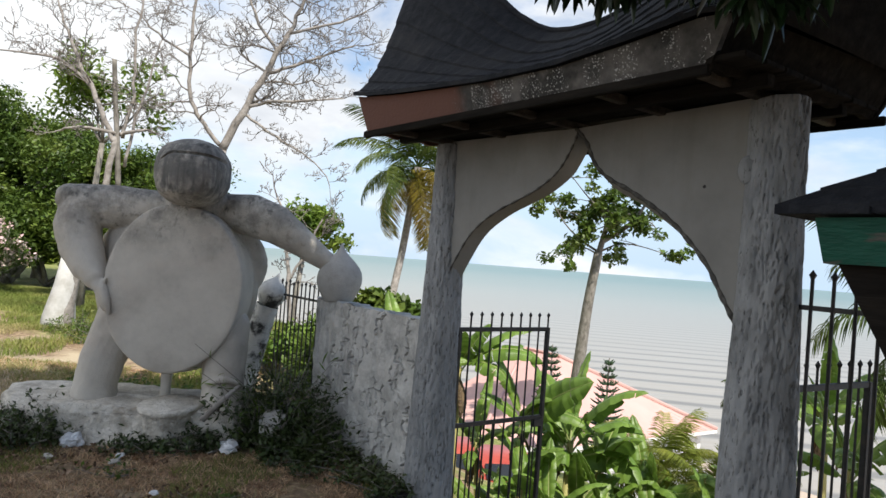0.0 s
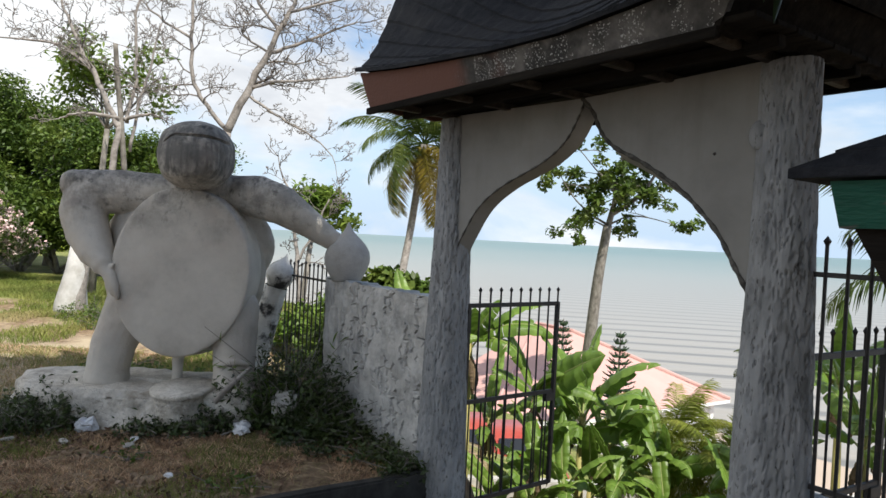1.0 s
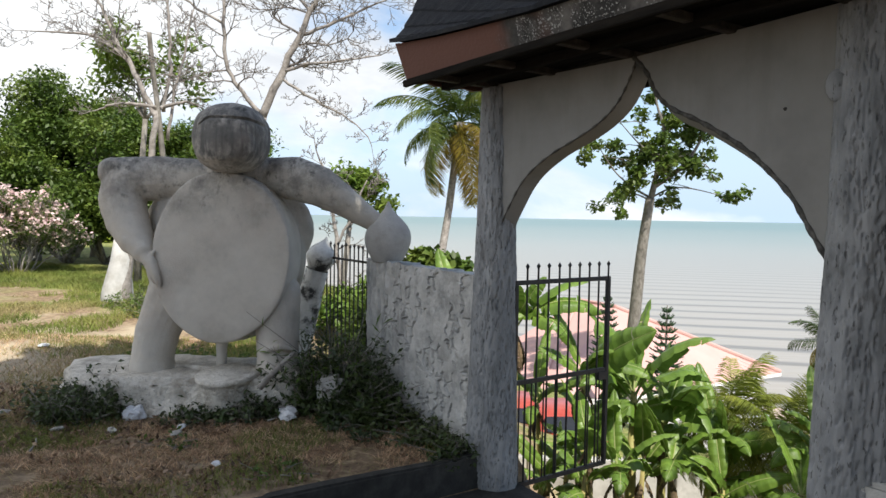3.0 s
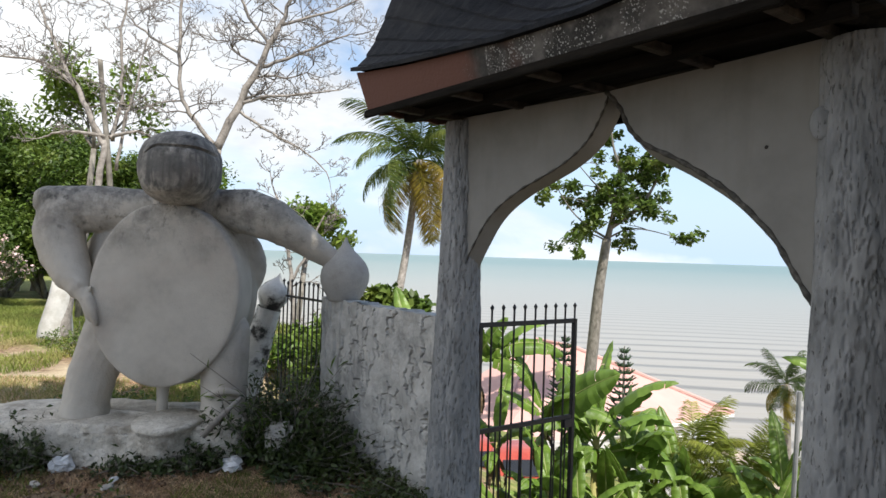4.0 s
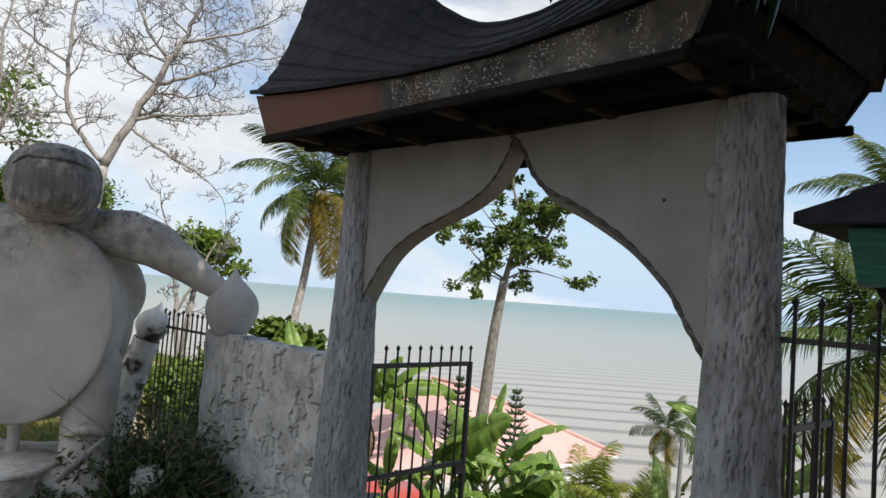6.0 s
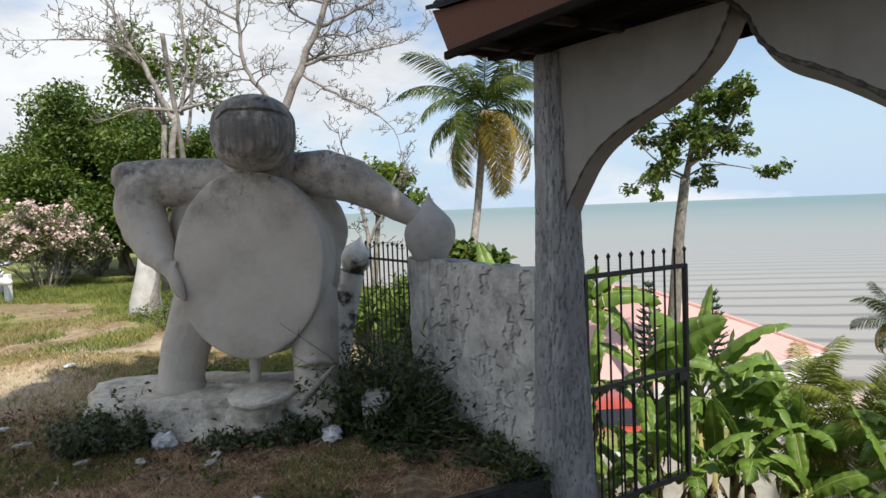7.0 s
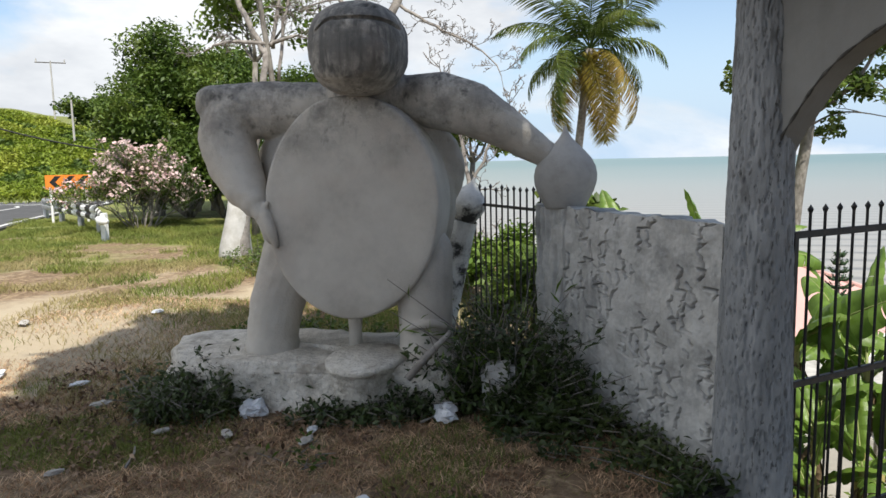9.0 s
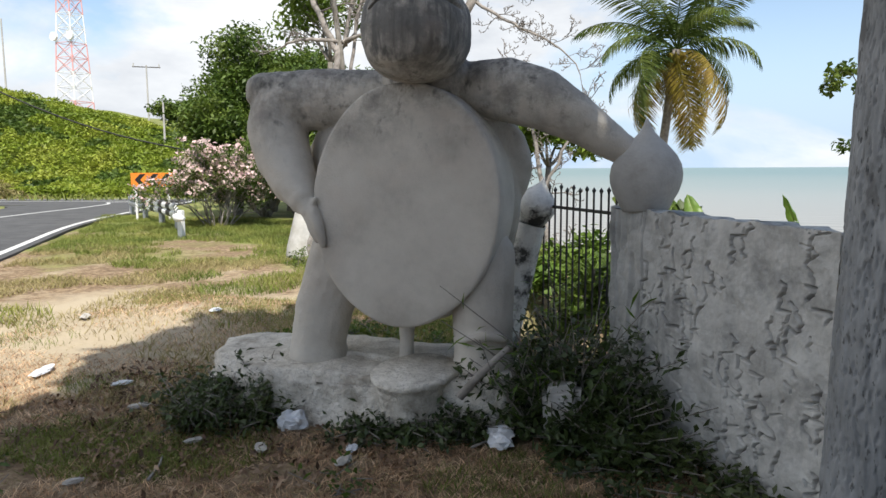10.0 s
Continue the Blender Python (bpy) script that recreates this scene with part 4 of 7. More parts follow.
# ---- the plastered wall with its finial ----
def cracked_wall():
    rng = np.random.default_rng(21)
    s0, s1, z0, z1 = -1.76, -0.10, -0.10, 1.35
    ns, nz = 430, 380
    S, Z = np.meshgrid(np.linspace(s0, s1, ns), np.linspace(z0, z1, nz), indexing="ij")
    q = np.stack([S * 3, Z * 3, 0 * S], -1).reshape(-1, 3)
    rel = 0.030 * (fbm(q * 1.4, 31).reshape(S.shape) - 0.5) + 0.018 * (fbm(q * 5, 37).reshape(S.shape) - 0.5)
    cracks = []
    for c in range(52):
        s = s0 + 0.36 + (s1 - s0 - 0.40) * (c % 8 + rng.uniform(0.1, 0.9)) / 8
        z = z1 - 0.02 if c < 8 else rng.uniform(0.2, 1.2)
        k = rng.uniform(0.6, 1.0)
        for _ in range(rng.integers(10, 30)):
            s2, z2 = s + rng.normal(0, 0.013), z - rng.uniform(0.006, 0.026)
            if rng.uniform() < 0.16:
                s2, z2 = s + rng.choice([-1, 1]) * rng.uniform(0.03, 0.09), z + rng.uniform(-0.03, 0.02)
            k = np.clip(k + rng.normal(0, 0.3), 0.0, 1.0)
            if k > 0.25:
                cracks.append((s, z, s2, z2, k))
            s, z = s2, z2
    cracks.append((s0 + 0.36, z1, s0 + 0.33, z0 + 0.2, 0.8))
    cut = np.zeros_like(S)
    lip = np.zeros_like(S)
    P = np.stack([S, Z], -1)
    for a, b, c, d, k in cracks:
        A, B = np.array([a, b]), np.array([c, d])
        t = np.clip(((P - A) @ (B - A)) / ((B - A) @ (B - A) + 1e-9), 0, 1)
        off = P - (A + t[..., None] * (B - A))
        dist = np.hypot(off[..., 0], off[..., 1])
        cut = np.maximum(cut, k * np.exp(-(dist / (0.0030 + 0.0020 * k)) ** 2))
        side = np.sign((P - A)[..., 0] * (B - A)[1] - (P - A)[..., 1] * (B - A)[0])
        lip = np.maximum(lip, k * np.exp(-(dist / 0.022) ** 2) * (0.5 + 0.5 * side))
    bark = np.stack([S * 42, Z * 5, 0 * S], -1).reshape(-1, 3)
    groove = 0.030 * smooth01((vnoise(bark, 39).reshape(S.shape) - 0.45) / 0.3) * (S < s0 + 0.33)
    w = -0.10 - rel + 0.058 * cut - 0.006 * lip + groove
    top = z1 + (0.006 * np.sin(S * 9) + 0.010 * np.sin(S * 31)) * (Z > z1 - 0.01) - 0.012 * (S - s0) * (Z > z1 - 0.01)
    Zm = np.where(Z > z1 - 0.01, top, Z)
    V = np.stack([S, w, Zm], -1).reshape(-1, 3).tolist()
    I = np.arange(ns * nz).reshape(ns, nz)
    F = np.stack([I[:-1, :-1], I[1:, :-1], I[1:, 1:], I[:-1, 1:]], -1).reshape(-1, 4).tolist()
    o = len(V)
    for i in range(ns):
        V += [[float(S[i, 0]), 0.10 + 0.01 * math.sin(i * 0.3), float(Zm[i, -1]) - 0.01], [float(S[i, 0]), 0.10, z0]]
    for i in range(ns - 1):
        F += [[int(I[i, -1]), int(I[i + 1, -1]), o + 2 * i + 2, o + 2 * i], [o + 2 * i, o + 2 * i + 2, o + 2 * i + 3, o + 2 * i + 1]]
    for i in (0, ns - 1):
        f = [int(k) for k in I[i, :]] + [o + 2 * i, o + 2 * i + 1]
        F.append(f if i else f[::-1])
    return mesh_of("garden_wall", V, F, True)


def finial_profile(r, h):
    return [(r * k, h * z) for k, z in ((0.62, 0.0), (0.68, 0.03), (0.76, 0.10), (0.90, 0.20), (0.985, 0.31), (1.0, 0.40), (0.95, 0.50), (0.82, 0.60), (0.60, 0.70),
                                        (0.36, 0.79), (0.20, 0.86), (0.10, 0.93), (0.035, 1.0))]


wall = add("garden_wall", cracked_wall(), M_WHITEWASH)
wall.matrix_world = GATE
tagged(wall, "whitewashed garden wall with bark-like cracked plaster relief", "wall")
V, F = revolve(finial_profile(0.202, 0.53), 36)
V = [(x * (1 + 0.02 * math.sin(5 * z)), y, z + 0.01 * math.sin(3 * x)) for x, y, z in V]
fin = add("wall_finial", mesh_of("wall_finial", V, F, True), M_CONCRETE)
fin.matrix_world = Matrix.Translation(G(-1.545, 0.0, 1.335))
tagged(fin, "grey cement onion-shaped finial standing on the wall's end", "finial")


def leaning_post():
    post = thing("fence_post", "leaning whitewashed cement fence post with a stained onion finial", "post",
                 Matrix.Translation((-2.10, 7.46, 0.0)) @ pose(0, 0, 0, 3, 16, 0))
    n, rows = 40, 50
    V, F = [], []
    for i in range(rows + 1):
        z = -0.2 + 1.42 * i / rows
        for j in range(n):
            w = 2 * math.pi * j / n
            r = np.interp(z, [-0.2, 0.3, 0.9, 1.22], [0.20, 0.16, 0.125, 0.12]) + 0.012 * (noise.noise((math.cos(w) * 3, math.sin(w) * 3, z * 3)))
            V.append((r * math.cos(w), r * math.sin(w), z))
    for i in range(rows):
        for j in range(n):
            q = (j + 1) % n
            F.append((i * n + j, i * n + q, (i + 1) * n + q, (i + 1) * n + j))
    add("shaft", mesh_of("shaft", V, F, True), M_POST, post)
    V, F = revolve(finial_profile(0.15, 0.36), 24)
    f = add("finial", mesh_of("finial", V, F, True), M_POST, post, "onion finial blackened on one side")
    f.matrix_basis = pose(0, 0, 1.22)


leaning_post()


def iron_fence(name, label, m, xs, z0, z1, rails, lean=0.0):
    f = thing(name, label, "fence", m)
    for x in xs:
        bm = bmesh.new()
        k = (x - xs[0]) / max(1e-6, xs[-1] - xs[0])
        spear_bar(bm, x, 0, z0, z1 + 0.012 * math.sin(x * 31), 0.008)
        b = part("bar", bm, M_IRON, f)
    for z in rails:
        bm = bmesh.new()
        box(bm, (xs[0] - 0.06, -0.004, z - 0.011), (xs[-1] + 0.06, 0.010, z + 0.011), 0.002)
        part("rail", bm, M_IRON, f)
    return f


iron_fence("iron_fence", "black iron fence with spear tips between wall and leaning post", GATE, [-2.86 + 0.092 * k for k in range(12)], -0.2, 1.46, (0.12, 1.30))
iron_fence("iron_fence", "tall black iron fence with spear tips on a low wall", GATE, [2.645 + 0.09 * k for k in range(26)], 0.70, 1.86, (0.80, 1.70))

bm = bmesh.new()
box(bm, (2.46, -0.12, -0.45), (5.2, 0.12, 0.75), 0.02)
bmesh.ops.subdivide_edges(bm, edges=bm.edges, cuts=5, use_grid_fill=True)
for v in bm.verts:
    v.co += Vector(noise.noise_vector(v.co * 3)) * 0.012
low = part("low_wall", bm, M_WHITEWASH, None, "", True)
low.matrix_world = GATE
tagged(low, "low whitewashed plaster wall under the iron fence", "wall")

# edge of the sunken walkway
bm = bmesh.new()
box(bm, (-0.02, -3.6, -0.5), (0.07, -0.12, 0.12), 0.015)
bmesh.ops.subdivide_edges(bm, edges=bm.edges, cuts=8, use_grid_fill=True)
for v in bm.verts:
    v.co += Vector(noise.noise_vector(v.co * 5)) * 0.014
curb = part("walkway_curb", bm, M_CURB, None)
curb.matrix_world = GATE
tagged(curb, "very dark concrete curb along the sunken walkway", "curb")

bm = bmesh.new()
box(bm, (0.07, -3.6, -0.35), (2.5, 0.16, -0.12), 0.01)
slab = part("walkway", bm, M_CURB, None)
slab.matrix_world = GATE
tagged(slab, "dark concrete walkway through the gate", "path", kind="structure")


# ---- the turtle statue ----
def blob(bm, c, r, rot=(0, 0, 0), square=2.0):
    """An ellipsoid; past 2, square makes it boxier."""
    got = bmesh.ops.create_uvsphere(bm, u_segments=40, v_segments=26, radius=1.0)
    m = pose(*c, *rot) @ Matrix.Diagonal((*r, 1))
    for v in got["verts"]:
        k = sum(abs(q) ** square for q in v.co) ** (-1 / square)
        v.co = m @ (v.co * k)


def limb(bm, pts):
    """Rounded limb through (x, y, z, r) points."""
    for x, y, z, r in pts:
        bmesh.ops.create_uvsphere(bm, u_segments=20, v_segments=14, radius=r, matrix=Matrix.Translation((x, y, z)))
    for a, b in zip(pts, pts[1:]):
        rod(bm, a[:3], b[:3], a[3], b[3], 20)


def make_statue():
    bm = bmesh.new()
    # shell and flat belly plate
    blob(bm, (-0.14, 0.36, 1.32), (0.74, 0.36, 0.85))
    blob(bm, (-0.12, 0.40, 1.50), (0.78, 0.24, 0.52))
    # egg-shaped head, tipped back, on a short neck
    blob(bm, (0.09, -0.12, 2.255), (0.295, 0.35, 0.285), (9, 0, 0), 2.35)
    blob(bm, (0.10, -0.22, 2.20), (0.26, 0.25, 0.19), (6, 0, 0), 2.6)
    blob(bm, (0.05, 0.20, 2.03), (0.28, 0.22, 0.20))
    # the arm that rests on the hip
    limb(bm, [(-0.26, 0.25, 1.94, 0.17), (-0.60, 0.20, 1.935, 0.19), (-0.94, 0.13, 1.92, 0.195), (-0.945, 0.08, 1.74, 0.192), (-0.87, 0.03, 1.56, 0.178), (-0.765, -0.04, 1.41, 0.145), (-0.67, -0.11, 1.31, 0.098),
              (-0.61, -0.15, 1.245, 0.06)])
    blob(bm, (-1.0, 0.11, 1.98), (0.15, 0.16, 0.125), (0, 0, 0), 2.6)
    limb(bm, [(-0.57, -0.17, 1.225, 0.048), (-0.52, -0.19, 1.13, 0.036), (-0.495, -0.19, 1.03, 0.018)])
    limb(bm, [(-0.60, -0.155, 1.21, 0.044), (-0.565, -0.172, 1.12, 0.030), (-0.545, -0.168, 1.055, 0.016)])
    limb(bm, [(-0.58, -0.16, 1.27, 0.032), (-0.545, -0.18, 1.31, 0.018)])
    # the arm that reaches to the finial
    limb(bm, [(0.32, 0.26, 1.97, 0.16), (0.54, 0.22, 1.95, 0.185), (0.74, 0.20, 1.89, 0.175), (0.95, 0.19, 1.775, 0.14), (1.16, 0.26, 1.625, 0.10), (1.27, 0.30, 1.55, 0.085)])
    # legs, flared at the foot, and the peg of a tail
    limb(bm, [(-0.50, 0.08, 0.95, 0.20), (-0.60, 0.02, 0.62, 0.185), (-0.64, 0.0, 0.40, 0.175), (-0.645, 0.0, 0.30, 0.19)])
    limb(bm, [(0.42, 0.08, 0.95, 0.20), (0.44, 0.02, 0.62, 0.185), (0.45, 0.0, 0.40, 0.175), (0.45, 0.0, 0.30, 0.185)])
    limb(bm, [(-0.06, 0.10, 0.62, 0.06), (-0.06, 0.06, 0.42, 0.045), (-0.06, 0.05, 0.30, 0.05)])
    # cement curl over the foot
    limb(bm, [(0.36, -0.18, 0.50, 0.02), (0.52, -0.20, 0.545, 0.03), (0.60, -0.14, 0.52, 0.03)])
    me = bpy.data.meshes.new("turtle_statue")
    bm.to_mesh(me)
    bm.free()
    ob = add("turtle_statue", me, M_STATUE)
    ob.matrix_world = Matrix.Translation((-2.25, 6.1, 0.10))
    tagged(ob, "big grey cement turtle statue standing upright, one arm on its hip", "statue")
    rm = ob.modifiers.new("blend", "REMESH")
    rm.mode, rm.voxel_size, rm.use_smooth_shade = "VOXEL", 0.0105, True
    sm = ob.modifiers.new("soften", "SMOOTH")
    sm.factor, sm.iterations = 0.5, 5
    # mouth line, brow and nostrils are worked into the one mesh after blending
    return ob


def bake_statue(ob):
    dg = bpy.context.evaluated_depsgraph_get()
    dg.update()
    me = bpy.data.meshes.new_from_object(ob.evaluated_get(dg))
    ob.modifiers.clear()
    ob.data = me
    k = len(me.vertices)
    co = np.empty(k * 3)
    me.vertices.foreach_get("co", co)
    co = co.reshape(-1, 3)
    nr = np.empty(k * 3)
    me.vertices.foreach_get("normal", nr)
    nr = nr.reshape(-1, 3)
    move = 0.024 * (fbm(co * 4.0, 51) - 0.5) + 0.010 * (fbm(co * 16.0, 57) - 0.5)
    # mouth: a groove with a lip above it, arching over the jaw
    x, y, z = co.T
    front = smooth01((-0.10 - y) / 0.06) * (z > 2.05)
    mouth = lambda q: 2.392 - 6.0 * np.maximum(0.03 - q, 0) ** 2 - 2.0 * np.maximum(q - 0.25, 0) ** 2
    d = z - mouth(x)
    wide = smooth01((0.26 - np.abs(x - 0.17)) / 0.05)
    move = move - front * wide * 0.026 * np.exp(-(np.minimum(d, 0) / 0.010) ** 2 - (np.maximum(d, 0) / 0.007) ** 2)
    for ex, ez, r in ((0.215, 2.468, 0.013), (0.255, 2.455, 0.010)):
        rr2 = ((x - ex) ** 2 + (z - ez) ** 2) / r**2
        move += front * (0.016 * np.exp(-rr2 / 3) - 0.034 * np.exp(-rr2))
    co = co + nr * move[:, None]
    me.vertices.foreach_set("co", co.ravel())
    # the upper lip, a thin roll of cement along the mouth
    V, F, line = [], [], []
    for q in np.linspace(-0.09, 0.37, 46):
        zq = float(mouth(q)) + 0.010
        near = (np.abs(x - q) < 0.014) & (np.abs(z - zq) < 0.012) & (y < -0.05)
        if near.any():
            line.append((float(q), float(co[near, 1].min()), zq))
    line = [tuple(np.mean(line[max(0, i - 2):i + 3], axis=0)) for i in range(len(line))]
    tube(V, F, line, [0.0065 * min(1, (i + 1) / 4, (len(line) - i) / 4) for i in range(len(line))], 8)
    # the flat oval belly plate with its rounded rim
    n, o = 120, len(V)
    rings = [(0.97, 0.30), (1.0, 0.20), (1.0, -0.122), (0.997, -0.135), (0.988, -0.144), (0.97, -0.149), (0.90, -0.151), (0.75, -0.151), (0.55, -0.154), (0.3, -0.156), (0.04, -0.157)]
    for k, yy in rings:
        for q in range(n):
            w = 2 * math.pi * q / n
            e = 1 + 0.006 * math.sin(3 * w + 1) + 0.004 * math.sin(7 * w)
            p = Vector((0.585 * k * e * math.cos(w), yy + 0.05 * k * math.sin(w), 1.275 + 0.715 * k * e * math.sin(w)))
            V.append(p + Vector((0, 0.008 * noise.noise(p * 3.5) + 0.003 * noise.noise(p * 14), 0)))
    for r in range(len(rings) - 1):
        for q in range(n):
            s = (q + 1) % n
            F.append((o + r * n + q, o + r * n + s, o + (r + 1) * n + s, o + (r + 1) * n + q))
    F.append(tuple(o + (len(rings) - 1) * n + q for q in range(n)))
    lip = bmesh.new()
    lip.from_mesh(me)
    vs = [lip.verts.new(v) for v in V]
    for f in F:
        lip.faces.new([vs[i] for i in f])
    lip.to_mesh(me)
    lip.free()
    me.polygons.foreach_set("use_smooth", [True] * len(me.polygons))
    if not me.materials:
        me.materials.append(M_STATUE)
    me.update()


bake_statue(make_statue())


def make_plinth():
    n, rings = 220, 34
    V, F = [], []
    rng = np.random.default_rng(4)
    for i in range(rings + 1):
        t = i / rings
        z = -0.12 + 0.44 * min(1, t / 0.72)
        k = 1.0 if t < 0.55 else (1.0 - 0.05 * ((t - 0.55) / 0.17) ** 2 if t < 0.72 else 0.95 * (1 - (t - 0.72) / 0.28))
        for j in range(n):
            w = 2 * math.pi * j / n
            q = 4.0
            r = (abs(math.cos(w) / 1.08) ** q + abs(math.sin(w) / 0.44) ** q) ** (-1 / q)
            x, y = r * math.cos(w), r * math.sin(w)
            b = noise.noise((x * 2.2, y * 2.2, z * 3)) * 0.13 + noise.noise((x * 7, y * 7, z * 8)) * 0.06 + noise.noise((x * 19, y * 19, z * 19)) * 0.022
            f = k * (1 + b * (1 if t < 0.72 else 0))
            dz = 0.03 * noise.noise((x * k * 3, y * k * 3, 2)) + 0.018 * noise.noise((x * k * 11, y * k * 11, 4)) if t >= 0.6 else 0
            V.append((x * f * (1.06 - 0.08 * min(1, t / 0.7)), y * f * (1.10 - 0.14 * min(1, t / 0.7)), z + dz * 0.6 - (0.025 * max(0, -y - 0.2) / 0.25 if t > 0.6 else 0)))
    for i in range(rings):
        for j in range(n):
            q = (j + 1) % n
            F.append((i * n + j, i * n + q, (i + 1) * n + q, (i + 1) * n + j))
    ob = add("statue_plinth", mesh_of("statue_plinth", V, F, True), M_PLINTH)
    ob.matrix_world = Matrix.Translation((-2.60, 6.15, 0.10))
    tagged(ob, "rough whitewashed cement plinth overgrown with weeds", "plinth")
    # half-round seat in front of it
    prof = [(0.26, -0.30), (0.27, 0.0), (0.28, 0.11), (0.300, 0.145), (0.318, 0.155), (0.318, 0.18), (0.308, 0.19), (0.0, 0.196)]
    V, F = revolve(prof, 48)
    V = [(x * 0.80, y * 0.88, z + 0.008 * math.sin(7 * x + 3 * y)) for x, y, z in V]
    st = add("round_step", mesh_of("round_step", V, F, True), M_PLINTH)
    st.matrix_world = Matrix.Translation((-2.15, 5.88, 0.240)) @ pose(0, 0, 0.0, 4, 0, 0)
    tagged(st, "half-round cement step with a chipped rim before the plinth", "step")


make_plinth()


# ---- kiosk beside the fence ----
def make_kiosk():
    m = Matrix.Translation((1.0, 2.24, 0)) @ Matrix(((0.586, 0.810, 0, 0), (-0.810, 0.586, 0, 0), (0, 0, 1, 0), (0, 0, 0, 1)))
    k = thing("roofed_kiosk", "small kiosk with peeling green fascia boards and a dark shingle roof", "kiosk", m)
    L, D = 2.7, 0.80
    # roof in courses, rising from the eaves to a short ridge
    eave = [(0, 0), (L, 0), (L, D), (0, D)]
    top = [(0.95, D * 0.48), (L - 0.95, D * 0.48), (L - 0.95, D * 0.52), (0.95, D * 0.52)]
    n = 7
    for i in range(n):
        t0, t1 = max(0, i / n - 0.02), (i + 1) / n
        V = []
        for t, up in ((t0, 0.010), (t1, 0.003)):
            rise = 2.035 + 0.38 * t**0.92 + up
            for (ex, ey), (tx, ty) in zip(eave, top):
                V.append((ex + (tx - ex) * t, ey + (ty - ey) * t, rise))
        V += [(x, y, z - 0.03) for x, y, z in V]
        F = []
        for j in range(4):
            q = (j + 1) % 4
            F += [(j, q, 4 + q, 4 + j), (8 + q, 8 + j, 12 + j, 12 + q), (8 + j, 8 + q, q, j)]
        if i == n - 1:
            F.append((4, 5, 6, 7))
        add("roof_course", mesh_of("roof_course", V, F), M_SHINGLE, k)
    for j in range(13):
        bm = bmesh.new()
        x = 0.10 + j * 0.2
        box(bm, (x, -0.012, 2.012), (x + 0.188, 0.16, 2.034), 0.003, pose(0, 0, 0, 0, 0, 0))
        part("eave_tile", bm, M_SHINGLE, k)
    # green fascia, set back under the eave and leaning inwards at its foot
    for a, b in (((0.115, 0.03), (L - 0.16, 0.03)), ((0.115, D - 0.06), (0.115, 0.03))):
        V, F, q = [], [], 24
        a, b = Vector((*a, 0)), Vector((*b, 0))
        inw = Vector((0.02, 0.03, 0))
        for i in range(q + 1):
            p = a.lerp(b, i / q)
            e = 0.006 * noise.noise((i * 0.7, 3, 1))
            V += [p + Vector((0, 0, 2.005)), p + inw + Vector((0, 0, 1.865 + e)), p + inw + Vector((0.018, 0.018, 1.865 + e)), p + Vector((0.018, 0.018, 2.005))]
        for i in range(q):
            o = 4 * i
            F += [(o, o + 1, o + 5, o + 4), (o + 1, o + 2, o + 6, o + 5), (o + 2, o + 3, o + 7, o + 6), (o + 3, o, o + 4, o + 7)]
        F += [(0, 3, 2, 1), (4 * q, 4 * q + 1, 4 * q + 2, 4 * q + 3)]
        add("fascia_board", mesh_of("fascia_board", V, F), M_GREEN, k, "green painted fascia board, paint flaking")
    # dark lining that narrows downwards under the roof, shade put into its colour
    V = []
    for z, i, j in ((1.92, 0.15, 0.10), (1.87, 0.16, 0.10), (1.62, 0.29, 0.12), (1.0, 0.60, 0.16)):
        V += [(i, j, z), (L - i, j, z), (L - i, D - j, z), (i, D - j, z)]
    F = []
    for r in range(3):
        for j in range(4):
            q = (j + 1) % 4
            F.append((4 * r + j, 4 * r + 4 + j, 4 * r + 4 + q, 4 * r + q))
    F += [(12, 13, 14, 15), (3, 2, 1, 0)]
    add("lining", mesh_of("lining", V, F), M_SHADE_WOOD, k, "boarded lining under the roof, coloured near-black for shade")
    # front post in dark wood: the shade on it is in the colour
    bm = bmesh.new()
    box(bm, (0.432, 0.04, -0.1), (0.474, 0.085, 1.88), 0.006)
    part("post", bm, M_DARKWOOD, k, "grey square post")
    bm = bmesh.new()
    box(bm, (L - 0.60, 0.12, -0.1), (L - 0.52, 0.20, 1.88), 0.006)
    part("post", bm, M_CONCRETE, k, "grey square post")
    # the body's near-black colour also stands in for shade
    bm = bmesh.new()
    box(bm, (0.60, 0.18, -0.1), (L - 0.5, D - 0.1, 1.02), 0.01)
    part("body", bm, M_SHADE_WOOD, k, "boarded body, coloured near-black for shade")


make_kiosk()


